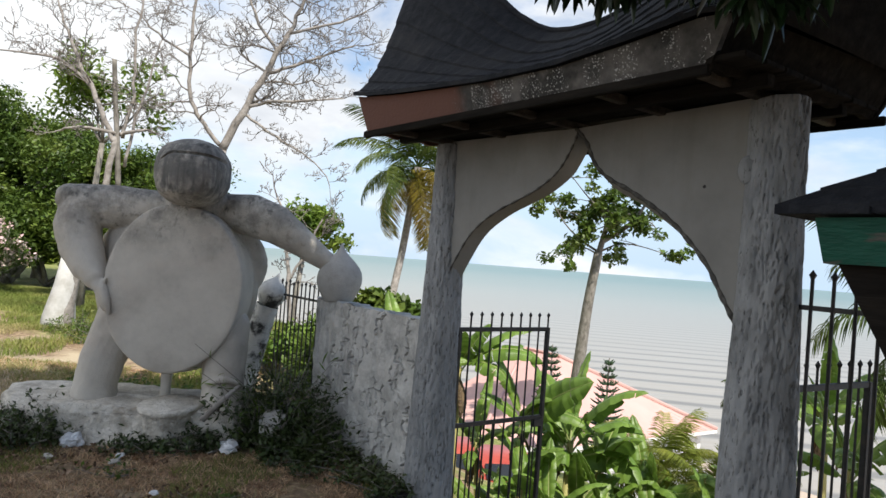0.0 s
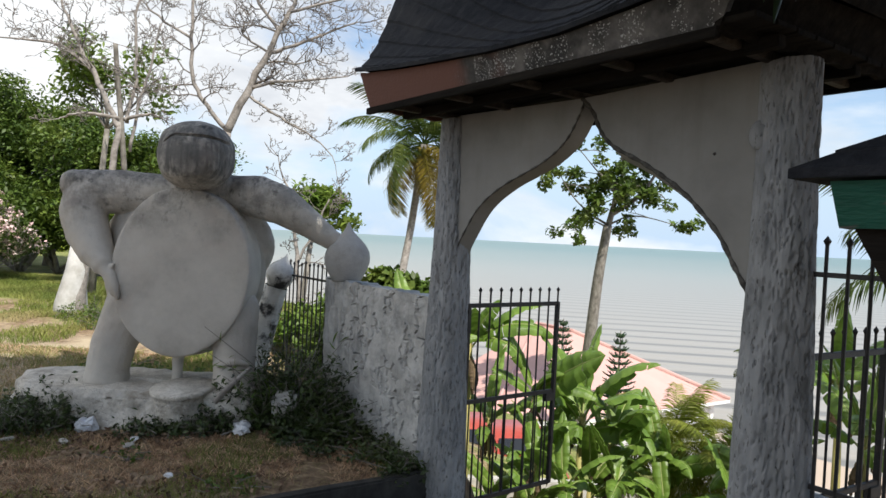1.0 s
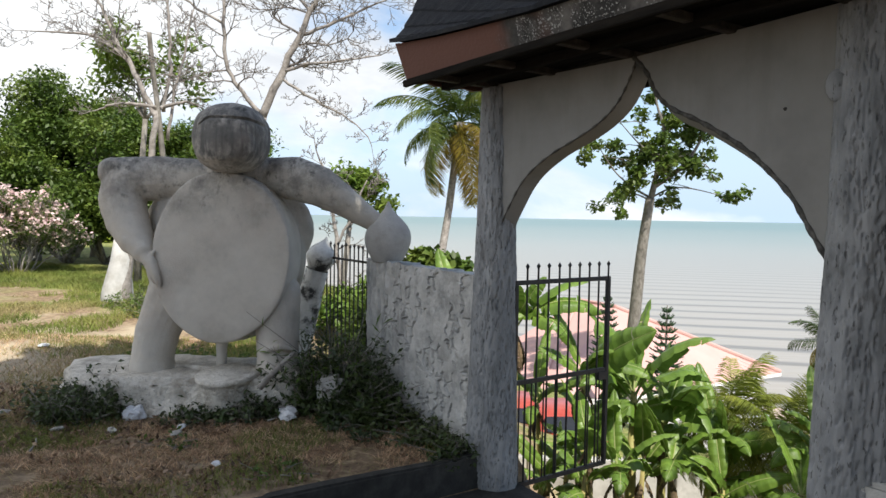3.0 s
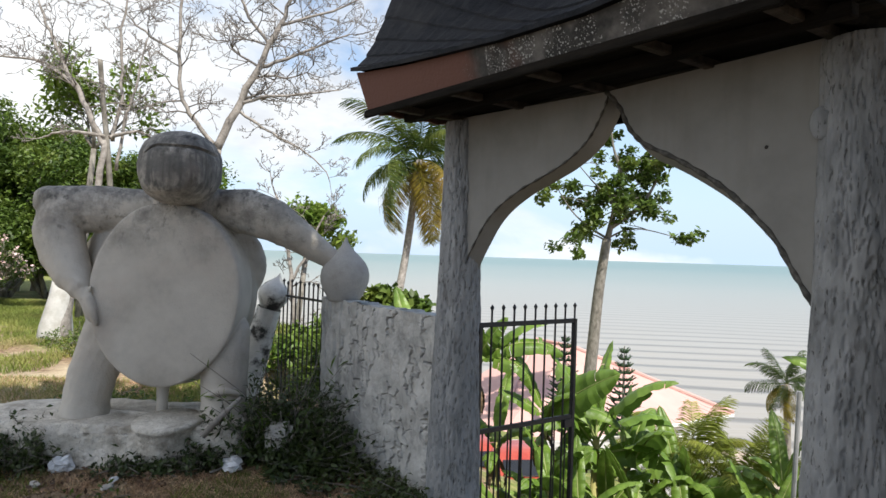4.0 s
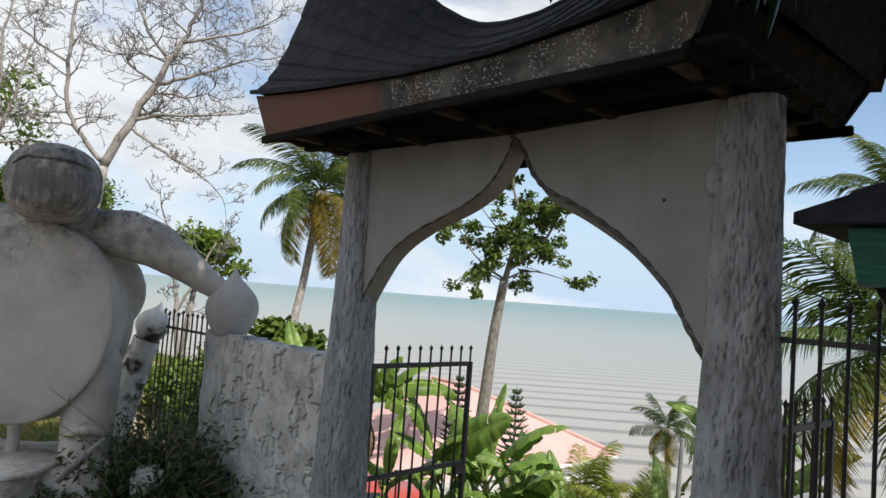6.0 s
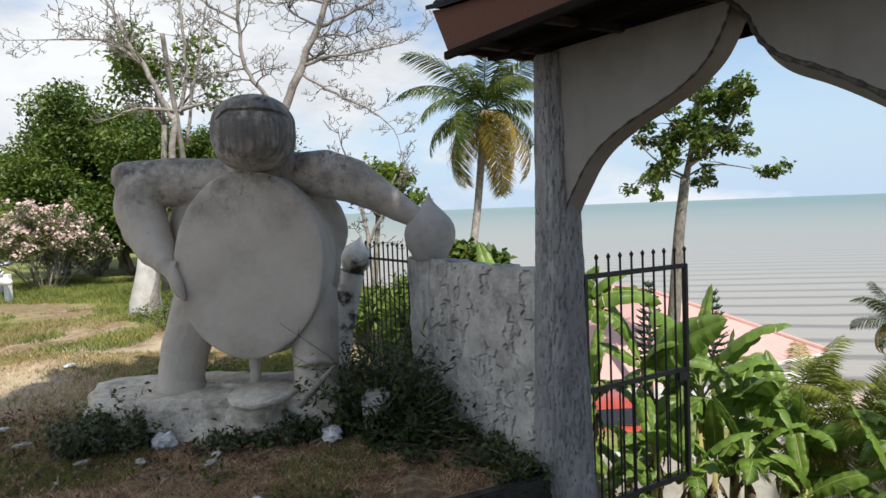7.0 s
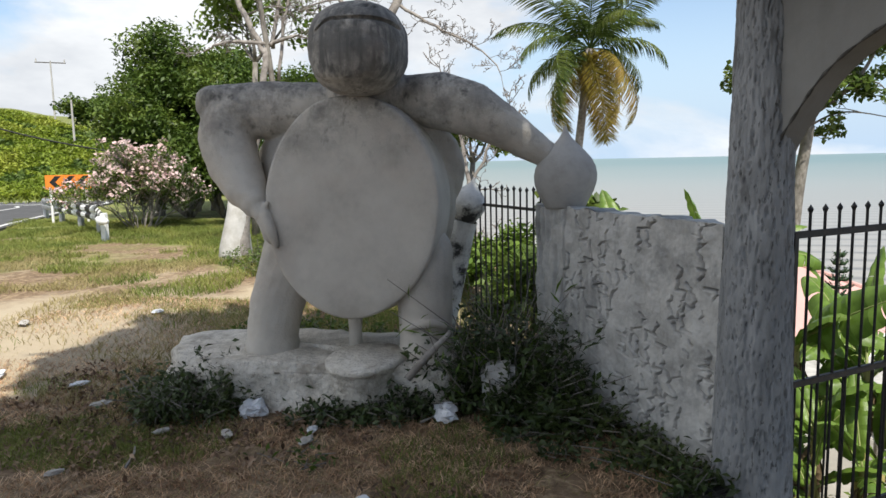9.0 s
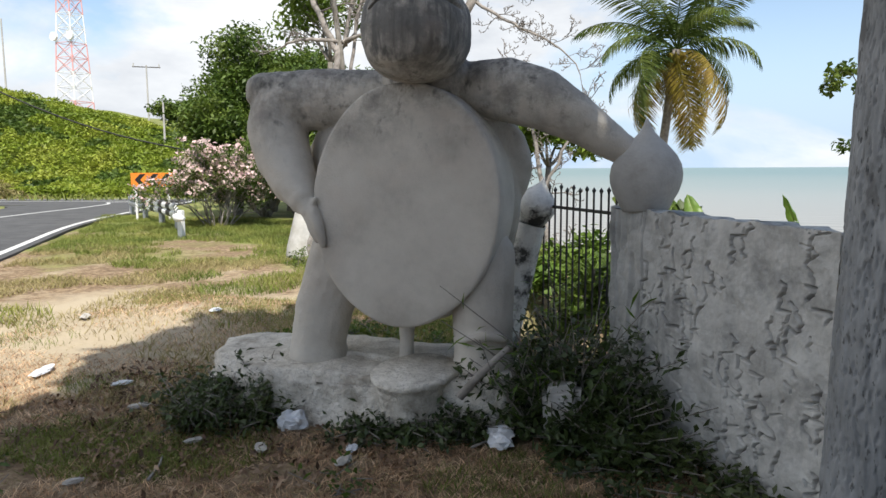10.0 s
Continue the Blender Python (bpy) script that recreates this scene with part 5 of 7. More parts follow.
# ---- plants ----
def grow(base, tip_dir, length, r, depth, V, F, tips, rng, kids=3, bend=0.25, shrink=0.68, angle=0.7, up=0.1, min_r=0.006, n=5, thin=None):
    """Branches by repeated forking; fills V and F, or thin (V, F) for twigs."""
    pts, radii = [Vector(base)], [r]
    d = Vector(tip_dir).normalized()
    steps = 4 if depth > 1 else 3
    for k in range(steps):
        d = (d + Vector(rng.normal(0, bend, 3)) * 0.5 + Vector((0, 0, up))).normalized()
        pts.append(pts[-1] + d * length / steps)
        radii.append(max(min_r, r * (1 - 0.45 * (k + 1) / steps)))
    if thin is not None and r < 0.02:
        tube(thin[0], thin[1], pts, radii, 3)
    else:
        tube(V, F, pts, radii, n if r > 0.03 else 4)
    if depth == 0:
        tips.append(pts[-1])
        return
    for c in range(kids):
        at = pts[-1] if c == 0 else pts[rng.integers(max(1, steps - 2), steps + 1)]
        side = Vector(rng.normal(0, 1, 3))
        side = (side - d * side.dot(d)).normalized()
        nd = (d * math.cos(angle * rng.uniform(0.5, 1.2)) + side * math.sin(angle * rng.uniform(0.5, 1.2)))
        grow(at, nd, length * shrink * rng.uniform(0.8, 1.2), max(min_r, radii[-1] * (0.9 if c == 0 else 0.62)), depth - 1, V, F, tips, rng, kids, bend, shrink, angle, up, min_r, n, thin)


def clumps(tips, per, radius, rng, flat=0.7):
    t = np.array([tuple(p) for p in tips])
    c = np.repeat(t, per, axis=0)
    o = rng.normal(0, 1, c.shape)
    o = o / np.linalg.norm(o, axis=1, keepdims=True) * rng.uniform(0.15, 1, (len(o), 1)) ** 0.5
    o[:, 2] *= flat
    return c + o * radius * rng.uniform(0.7, 1.3, (len(o), 1))


def tree_thing(name, label, category="tree"):
    return thing(name, label, category)


def twig(p, d, length, r, depth, V, F, rng, flat=0.35):
    """A crooked twig that kinks at every node and throws side twigs alternately."""
    steps = max(3, int(length / (0.20 if depth > 1 else 0.13)))
    d = Vector(d).normalized()
    pts, dirs = [Vector(p)], [d]
    for k in range(steps):
        d = (d + Vector((rng.normal(0, 0.30), rng.normal(0, 0.30), rng.normal(0.03, 0.30)))).normalized()
        pts.append(pts[-1] + d * length / steps)
        dirs.append(d)
    tube(V, F, pts, [max(0.0050, r * (1 - 0.7 * k / steps)) for k in range(steps + 1)], 4 if r > 0.012 else 3)
    if depth == 0:
        return
    for k in range(1, steps + 1):
        for _ in range(2 if depth == 3 else 1):
            side = Vector((rng.normal(), rng.normal() * 0.8, rng.normal(flat, 0.8)))
            side = (side - dirs[k] * side.dot(dirs[k])).normalized()
            nd = dirs[k] * 0.62 + side * rng.uniform(0.55, 0.95)
            twig(pts[k], nd, length * rng.uniform(0.32, 0.58) * (1.15 - 0.5 * k / steps), r * 0.55, depth - 1, V, F, rng, flat)


def bare_tree(limbs, label, seed, limewash=None):
    """limbs: points, radii, how many side boughs, their length."""
    rng = np.random.default_rng(seed)
    t = tree_thing("bare_tree", label)
    V, F, thin = [], [], ([], [])
    for pts, radii, boughs, reach in limbs:
        line = smooth_line(pts, 4)
        line = [tuple(Vector(p) + Vector((rng.normal(0, 0.018), rng.normal(0, 0.018), 0))) for p in line]
        rad = list(np.interp(np.linspace(0, 1, len(line)), np.linspace(0, 1, len(radii)), radii))
        tube(V, F, line, rad, 9)
        tip = (Vector(line[-1]) - Vector(line[-3])).normalized()
        if boughs:
            twig(line[-1], tip, reach, rad[-1] * 0.9, 3, *thin, rng)
        boughs = int(boughs * 1.7)
        for c in range(boughs):
            f = (c + rng.uniform(0.2, 0.9)) / boughs
            k = int((0.22 + 0.78 * f) * (len(line) - 1))
            d = (Vector(line[min(k + 1, len(line) - 1)]) - Vector(line[k - 1])).normalized()
            side = Vector(((-1) ** c * rng.uniform(0.5, 1.2), rng.normal(0, 0.6), rng.uniform(-0.2, 0.5)))
            twig(line[k], d * 0.5 + side.normalized(), reach * rng.uniform(0.6, 1.05), rad[k] * 0.42, 3, *thin, rng)
    add("trunk", mesh_of("trunk", V, F, True), M_PALEBARK, t)
    tagged(add("twig_mass", mesh_of("twig_mass", *thin, True), M_TWIG, t, "fine leafless twigs"), kind="stuff")
    if limewash:
        V, F = [], []
        tube(V, F, *limewash, 14)
        V = [Vector(v) * 1.0 + Vector((0.03 * math.sin(v[2] * 5 + v[1] * 9), 0.02 * math.cos(v[2] * 4), 0)) for v in V]
        add("painted_base", mesh_of("painted_base", V, F, True), M_LIMEWASH, t, "flared trunk base painted white")
    return t


bare_tree([
    ([(-6.45, 12.4, -0.2), (-6.3, 12.4, 1.3), (-5.95, 12.4, 2.4), (-5.78, 12.4, 3.5)], [0.18, 0.10, 0.062, 0.05], 0, 0.5),
    ([(-5.8, 12.4, 3.4), (-6.08, 12.4, 3.91), (-6.31, 12.4, 4.39), (-6.6, 12.4, 4.86), (-6.85, 12.4, 5.45), (-7.03, 12.4, 5.9)], [0.05, 0.046, 0.042, 0.034, 0.022, 0.013], 6, 1.0),
    ([(-5.74, 12.5, 3.5), (-5.60, 12.5, 4.27), (-5.63, 12.5, 5.18), (-5.55, 12.5, 6.1)], [0.035, 0.03, 0.024, 0.015], 5, 0.8),
    ([(-5.62, 12.45, 3.0), (-5.52, 12.5, 3.9), (-5.30, 12.5, 4.6), (-5.2, 12.5, 5.3)], [0.03, 0.025, 0.02, 0.012], 4, 0.7),
    ([(-6.31, 12.4, 4.39), (-6.8, 12.3, 4.75), (-7.34, 12.3, 4.83), (-7.95, 12.2, 4.82)], [0.03, 0.024, 0.018, 0.01], 5, 0.7),
    ([(-5.77, 12.4, 3.56), (-6.25, 12.35, 3.62), (-6.54, 12.3, 3.59), (-6.83, 12.3, 3.49)], [0.035, 0.028, 0.022, 0.012], 2, 0.4),
    ([(-5.73, 12.4, 3.55), (-5.5, 12.4, 3.62), (-5.26, 12.4, 3.67)], [0.04, 0.03, 0.02], 1, 0.4)],
    "leafless pale-barked tree with a white-painted trunk base", 11,
    ([(-6.55, 12.4, -0.2), (-6.52, 12.4, 0.3), (-6.45, 12.4, 0.9), (-6.36, 12.4, 1.5)], [0.34, 0.24, 0.18, 0.14]))
stub_line = smooth_line([(-5.70, 12.45, 2.6), (-5.78, 12.42, 3.5), (-5.86, 12.4, 4.2), (-5.93, 12.4, 4.86)], 4)
V, F = [], []
tube(V, F, stub_line, list(np.interp(np.linspace(0, 1, len(stub_line)), [0, 0.5, 1], [0.05, 0.045, 0.04])), 9)
tagged(add("dead_tree", mesh_of("dead_tree", V, F, True), M_TRUNK), "broken dark dead tree among pale bare stems", "tree")
bare_tree([
    ([(-4.6, 13.8, -0.2), (-4.55, 13.8, 2.0), (-4.35, 13.8, 3.6)], [0.17, 0.13, 0.10], 0, 0.5),
    ([(-4.35, 13.8, 3.6), (-4.01, 13.8, 4.37), (-3.63, 13.8, 5.18), (-3.25, 13.8, 5.99), (-2.97, 13.8, 6.69), (-2.7, 13.8, 7.3)], [0.085, 0.075, 0.06, 0.045, 0.03, 0.02], 8, 1.25),
    ([(-4.42, 13.8, 3.7), (-4.75, 13.8, 4.1), (-5.01, 13.8, 4.51), (-5.12, 13.8, 5.39), (-5.12, 13.8, 6.51), (-5.1, 13.8, 7.2)], [0.045, 0.042, 0.04, 0.034, 0.026, 0.015], 7, 1.2),
    ([(-3.9, 13.8, 4.49), (-3.5, 13.8, 4.62), (-3.03, 13.8, 4.67), (-2.04, 13.8, 4.8)], [0.035, 0.03, 0.024, 0.01], 6, 0.75),
    ([(-4.01, 13.8, 4.37), (-3.6, 13.8, 4.1), (-3.19, 13.8, 3.87), (-2.49, 13.8, 3.48), (-2.18, 13.8, 3.06)], [0.03, 0.026, 0.022, 0.014, 0.008], 7, 0.62),
    ([(-3.63, 13.8, 5.18), (-2.87, 13.8, 5.46), (-1.9, 13.8, 5.88)], [0.04, 0.028, 0.012], 7, 0.9),
    ([(-3.25, 13.8, 5.99), (-2.27, 13.8, 6.3), (-1.73, 13.8, 6.57)], [0.032, 0.022, 0.012], 6, 0.95),
    ([(-5.12, 13.8, 5.39), (-5.78, 13.8, 5.79), (-6.26, 13.8, 6.19)], [0.028, 0.02, 0.012], 5, 0.8),
    ([(-4.99, 13.8, 4.51), (-5.45, 13.8, 4.46), (-5.75, 13.8, 4.34)], [0.018, 0.014, 0.008], 3, 0.5),
    ([(-3.42, 13.8, 5.6), (-3.9, 13.7, 6.3), (-4.1, 13.6, 7.0)], [0.035, 0.025, 0.015], 6, 1.0)],
    "leafless spreading tree with fine pale twigs", 23)
bare_tree([
    ([(-2.3, 11.6, -1.2), (-2.35, 11.6, 0.6), (-2.45, 11.6, 1.6), (-2.7, 11.6, 2.6)], [0.05, 0.04, 0.03, 0.015], 4, 0.6),
    ([(-2.42, 11.6, 1.2), (-2.15, 11.6, 1.8), (-1.95, 11.6, 2.3)], [0.025, 0.02, 0.012], 3, 0.5)],
    "small leafless shore tree beyond the fence", 29)


def crown_tree(name, base, lean, r0, limb_len, depth, per, leaf, mat, label, seed, kids=3, clump=0.5, angle=0.65, up=0.12, bark=None, droop=0.0, shrink=0.7):
    rng = np.random.default_rng(seed)
    t = tree_thing(name, label)
    V, F, tips = [], [], []
    top = Vector(base) + Vector(lean)
    mid = Vector(base).lerp(top, 0.5) + Vector((rng.normal(0, 0.1), rng.normal(0, 0.1), 0))
    tube(V, F, [base, mid, top], [r0, r0 * 0.8, r0 * 0.62], 12)
    for c in range(kids + 1):
        a = 2 * math.pi * (c + rng.uniform(0, 0.6)) / (kids + 1)
        grow(top, (math.cos(a) * 0.7, math.sin(a) * 0.7, 0.75), limb_len * rng.uniform(0.8, 1.2), r0 * 0.45, depth, V, F, tips, rng, kids, 0.3, shrink, angle, up, 0.008, 6)
    add("trunk", mesh_of("trunk", V, F, True), bark or M_TRUNK, t)
    leaf_cloud("crown", clumps(tips, per, clump, rng), leaf[0], leaf[1], mat, t, "", droop, 0.5, rng)
    return t


# the trees at the bend, behind the statue
for lat, ahead, tall, limb_len, seed in ((-6.7, 22.5, 1.0, 1.2, 31), (-6.0, 24.0, 1.9, 1.5, 32), (-5.4, 24.5, 1.6, 1.5, 39), (-4.0, 23.5, 1.6, 1.5, 33), (-2.6, 24.0, 1.6, 1.5, 30), (-6.4, 25.5, 2.6, 1.5, 25), (-5.6, 21.4, 0.3, 0.9, 29), (-4.6, 21.5, 0.3, 0.95, 27), (-3.2, 20.8, 0.3, 0.9, 26)):
    crown_tree("broadleaf_tree", (*bend(lat, ahead), -0.2), (0.1, 0.1, tall), 0.20, limb_len, 3, 140, (0.165, 0.085), M_LEAF, "dense dark green broadleaf tree beside the road", seed, 3, 0.72)
crown_tree("broadleaf_tree", (-7.75, 15.6, -0.3), (0.1, 0.2, 4.1), 0.09, 0.85, 2, 50, (0.18, 0.08), M_LEAF_BRIGHT, "slender tree with leaf tufts among bare trunks", 34, 3, 0.42)
crown_tree("broadleaf_tree", (-6.3, 17.0, -0.3), (0.2, 0.2, 2.6), 0.09, 0.6, 2, 70, (0.28, 0.06), M_LEAF_BRIGHT, "bright narrow-leaved tree among bare trunks", 28, 3, 0.42)
crown_tree("broadleaf_tree", (-3.6, 18.0, -2.8), (0.2, 0.1, 4.4), 0.10, 0.55, 2, 60, (0.20, 0.11), M_LEAF_BRIGHT, "green shore tree beyond the fence", 35, 3, 0.36)
crown_tree("shrub", (-2.4, 12.6, -1.9), (0.1, 0.0, 0.7), 0.08, 0.6, 2, 80, (0.16, 0.09), M_LEAF, "tangled green shrub below the fence", 36, 3, 0.40)
crown_tree("shrub", (-3.6, 11.2, -0.4), (0.1, 0.0, 0.3), 0.06, 0.35, 2, 70, (0.14, 0.08), M_LEAF, "low green shrub behind the statue", 37, 3, 0.28)
crown_tree("shrub", (-1.45, 9.0, -0.9), (0.1, 0.0, 0.7), 0.05, 0.42, 2, 60, (0.12, 0.06), M_LEAF, "tangled shrub behind the iron fence", 40, 3, 0.26)
crown_tree("shrub", (-2.0, 10.4, -0.8), (0.1, 0.0, 0.7), 0.05, 0.40, 2, 60, (0.12, 0.06), M_LEAF_BRIGHT, "yellowish shrub behind the iron fence", 42, 3, 0.26)
crown_tree("sea_almond", (-0.75, 14.4, -3.6), (0.0, 0.0, 3.7), 0.08, 0.42, 2, 60, (0.22, 0.14), M_LEAF, "round-leaved shore tree rising behind the wall", 38, 3, 0.28)


def tall_tree():
    """The tall tree framed by the arch: straight trunk, a fork of rising limbs, leaf tufts at their ends."""
    rng = np.random.default_rng(41)
    t = tree_thing("tall_tree", "tall slender shore tree with a sparse tufted leafy crown")
    V, F, tips = [], [], []
    trunk = smooth_line([(5.25, 25.7, -7.5), (5.40, 25.65, -4.0), (5.58, 25.6, -1.53), (5.74, 25.6, 0.55), (5.99, 25.6, 2.5)], 5)
    tube(V, F, trunk, list(np.interp(np.linspace(0, 1, len(trunk)), [0, 0.6, 1], [0.26, 0.20, 0.16])), 10)
    limbs = [([(5.99, 25.6, 2.4), (6.24, 25.6, 3.6), (6.43, 25.6, 4.76), (6.1, 25.6, 5.9), (6.0, 25.6, 7.0)], 0.12, 5), ([(6.1, 25.6, 2.9), (6.97, 25.5, 3.55), (7.45, 25.4, 4.21), (7.75, 25.4, 4.97), (7.8, 25.4, 5.7)], 0.10, 5),
             ([(6.0, 25.6, 2.5), (5.35, 25.7, 2.9), (4.69, 25.7, 3.48), (4.1, 25.7, 4.37)], 0.05, 4), ([(5.99, 25.6, 2.4), (5.45, 25.5, 2.62), (4.96, 25.4, 2.5), (4.06, 25.4, 2.12)], 0.035, 2),
             ([(6.0, 25.6, 2.5), (6.7, 25.6, 2.85), (7.45, 25.6, 2.85), (8.55, 25.6, 2.6)], 0.04, 3), ([(6.24, 25.6, 3.6), (5.8, 25.7, 4.2), (5.44, 25.8, 4.58), (4.75, 25.8, 5.35)], 0.05, 4),
             ([(6.43, 25.6, 4.7), (6.87, 25.5, 5.2), (7.46, 25.4, 5.46)], 0.045, 4), ([(7.2, 25.5, 3.8), (7.8, 25.4, 3.7), (8.1, 25.4, 3.3)], 0.03, 3), ([(6.1, 25.6, 3.0), (6.0, 25.0, 3.6), (5.7, 24.6, 4.1)], 0.04, 4)]
    for pts, r, n in limbs:
        line = smooth_line(pts, 4)
        tube(V, F, line, list(np.linspace(r, 0.012, len(line))), 7)
        tips.append(Vector(line[-1]))
        for c in range(n):
            k = int(len(line) * (0.35 + 0.65 * (c + rng.uniform(0, 0.8)) / n))
            p = Vector(line[min(k, len(line) - 1)])
            a = rng.uniform(0, 2 * math.pi)
            grow(p, (math.cos(a), math.sin(a), rng.uniform(-0.3, 0.45)), rng.uniform(0.45, 0.85), 0.02, 1, V, F, tips, rng, 3, 0.3, 0.6, 0.8, 0.0, 0.006, 5)
    add("trunk", mesh_of("trunk", V, F, True), M_TRUNK, t)
    leaf_cloud("crown", clumps(tips, 46, 0.32, rng, 0.75), 0.23, 0.14, M_LEAF, t, "", 0.15, 0.5, rng)


tall_tree()


def oleander():
    rng = np.random.default_rng(52)
    t = thing("oleander_bush", "oleander bush covered in pale pink flowers beside the guardrail", "bush")
    OX, OY = bend(-5.9, 18.2)
    V, F, tips = [], [], []
    for c in range(16):
        a = 2 * math.pi * c / 14
        grow((OX + 0.2 * math.cos(a), OY + 0.2 * math.sin(a), 0.0), (math.cos(a) * (0.28 + 0.42 * (c % 2)), math.sin(a) * (0.28 + 0.42 * (c % 2)), 0.98 - 0.22 * (c % 2)), 0.84, 0.026, 3, V, F, tips, rng, 3, 0.3, 0.72, 0.6, 0.05, 0.006, 5)
    tagged(add("stem_mass", mesh_of("stem_mass", V, F, True), M_PALEBARK, t), kind="stuff")
    leaf_cloud("foliage", clumps(tips, 26, 0.20, rng), 0.13, 0.03, M_LEAF, t, "", -0.3, 0.4, rng)
    sel = [p for p in tips if rng.uniform() < 0.75]
    bloom = leaf_cloud("blossom", clumps(sel, 10, 0.17, rng) + np.array([0, 0, 0.08]), 0.095, 0.085, M_FLOWER, t, "pale pink flower clusters", 0, 0.8, rng)
    tagged(bloom, kind="stuff")


oleander()


def palm_frond_mesh(length, droop, seed, leaflet=0.55, count=66, dry=0.0):
    """A feather frond that starts along +x and bends down; a rachis with two rows of drooping leaflets."""
    rng = np.random.default_rng(seed)
    V, F, pts = [], [], []
    x = z = 0.0
    a = 0.55
    n = 14
    for k in range(n + 1):
        pts.append(Vector((x, 0.03 * math.sin(k * 0.4 + seed), z)))
        x += math.cos(a) * length / n
        z += math.sin(a) * length / n
        a -= droop / n * (0.5 + k / n)
    tube(V, F, pts, [0.009 * length * (1 - 0.85 * k / n) for k in range(n + 1)], 4)
    for i in range(count):
        f = 0.14 + 0.86 * i / count
        k = f * n
        j = min(int(k), n - 1)
        p = pts[j].lerp(pts[j + 1], k - j)
        d = (pts[j + 1] - pts[j]).normalized()
        ln = leaflet * (math.sin(math.pi * (0.14 + 0.78 * f)) ** 0.6) * rng.uniform(0.85, 1.1)
        for sgn in (-1, 1):
            if rng.uniform() < 0.06 + dry:
                continue
            side = Vector((0, sgn, 0))
            u = (side * 0.85 + d * (0.45 + 0.4 * f) + Vector((0, 0, -0.38 + rng.normal(0, 0.16)))).normalized()
            mid = p + u * ln * 0.55
            end = mid + (u + Vector((0, 0, -0.55 - rng.uniform(0, 0.35)))).normalized() * ln * 0.5
            wv = d * 0.0064 * length
            o = len(V)
            V += [p - wv * 0.6, p + wv * 0.6, mid + wv, mid - wv, end]
            F += [(o, o + 1, o + 2, o + 3), (o + 3, o + 2, o + 4)]
    return mesh_of("frond", V, F)


def coconut_palm(name, trunk, radii, fronds, length, label, seed, old=0.3, nuts=True, mats=(None, None)):
    rng = np.random.default_rng(seed)
    t = thing(name, label, "palm tree")
    V, F = [], []
    line = smooth_line([tuple(p) for p in trunk], 6)
    tube(V, F, line, list(np.interp(np.linspace(0, 1, len(line)), np.linspace(0, 1, len(radii)), radii)), 10)
    add("trunk", mesh_of("trunk", V, F, True), M_PALEBARK, t)
    c = Vector(trunk[-1])
    kinds = [palm_frond_mesh(length * k, dr, seed + i, 0.25 * length, 74) for i, (k, dr) in enumerate(((1.0, 1.4), (0.97, 1.75), (1.0, 2.0), (0.8, 0.9)))]
    kinds_old = [me.copy() for me in kinds]
    for me in kinds:
        me.materials.append(mats[0] or M_PALM)
    for me in kinds_old:
        me.materials.append(mats[1] or M_PALM_OLD)
    for i in range(fronds):
        lift = 1.0 - 2.0 * ((i + 0.5) / fronds) ** 1.15
        az = i * 137.5 + rng.uniform(-14, 14)
        el = max(68 * lift - 4, -50 + rng.uniform(-6, 6))
        k = 3 if lift > 0.75 else (0 if lift > 0.2 else (1 if lift > -0.35 else 2))
        use = kinds_old if lift < 1 - 2 * (1 - old) + rng.uniform(-0.25, 0.25) else kinds
        f = add("frond", use[k], None, t)
        f.matrix_basis = Matrix.Translation(c) @ Matrix.Rotation(radians(az), 4, "Z") @ Matrix.Rotation(radians(-el + 12), 4, "Y") @ Matrix.Rotation(rng.normal(0, 0.5), 4, "X") @ Matrix.Scale(rng.uniform(0.82, 1.1), 4)
    if nuts:
        for i in range(7):
            bm = bmesh.new()
            a = i * 0.95
            bmesh.ops.create_uvsphere(bm, u_segments=10, v_segments=7, radius=0.10, matrix=Matrix.Translation(c + Vector((0.17 * math.cos(a), 0.17 * math.sin(a), -0.20 - 0.07 * (i % 2)))) @ Matrix.Diagonal((0.9, 0.9, 1.15, 1)))
            part("coconut", bm, M_PALM_OLD, t, "", True)
        for i in range(5):
            a = i * 1.26 + 0.3
            me = palm_frond_mesh(length * 0.40, 1.6, seed + 60 + i, 0.22 * length, 34, 0.25)
            me.materials.append(M_PALM_DRY)
            f = add("dead_frond", me, None, t, "brown hanging dead frond")
            f.matrix_basis = Matrix.Translation(c + Vector((0, 0, -0.2))) @ Matrix.Rotation(a, 4, "Z") @ Matrix.Rotation(radians(78), 4, "Y")
    return t


coconut_palm("coconut_palm", [(-1.75, 20.6, -4.8), (-1.5, 20.7, -2.2), (-1.22, 20.9, 0.3), (-1.0, 21.3, 1.95), (-0.72, 21.45, 4.55)], [0.17, 0.14, 0.12, 0.11, 0.12], 27, 2.75,
             "leaning coconut palm with yellowing lower fronds above the shore", 71, 0.26)
coconut_palm("coconut_palm", [(8.6, 9.4, -2.2), (8.3, 9.5, 0.5), (8.0, 9.6, 2.4), (7.9, 9.6, 3.5)], [0.14, 0.11, 0.10, 0.10], 26, 1.75, "green coconut palm beyond the fence", 72, 0.15, False)
coconut_palm("coconut_palm", [(5.6, 6.6, -1.5), (5.5, 6.7, 0.3), (5.4, 6.75, 1.55)], [0.15, 0.13, 0.12], 20, 2.0, "young coconut palm with drooping fronds behind the fence", 73, 0.12, False)
coconut_palm("coconut_palm", [(6.9, 14.0, -5.2), (6.8, 14.0, -2.5), (6.72, 14.0, -0.55)], [0.09, 0.07, 0.06], 18, 0.95, "small coconut palm on the slope below the gate", 74, 0.2, False)
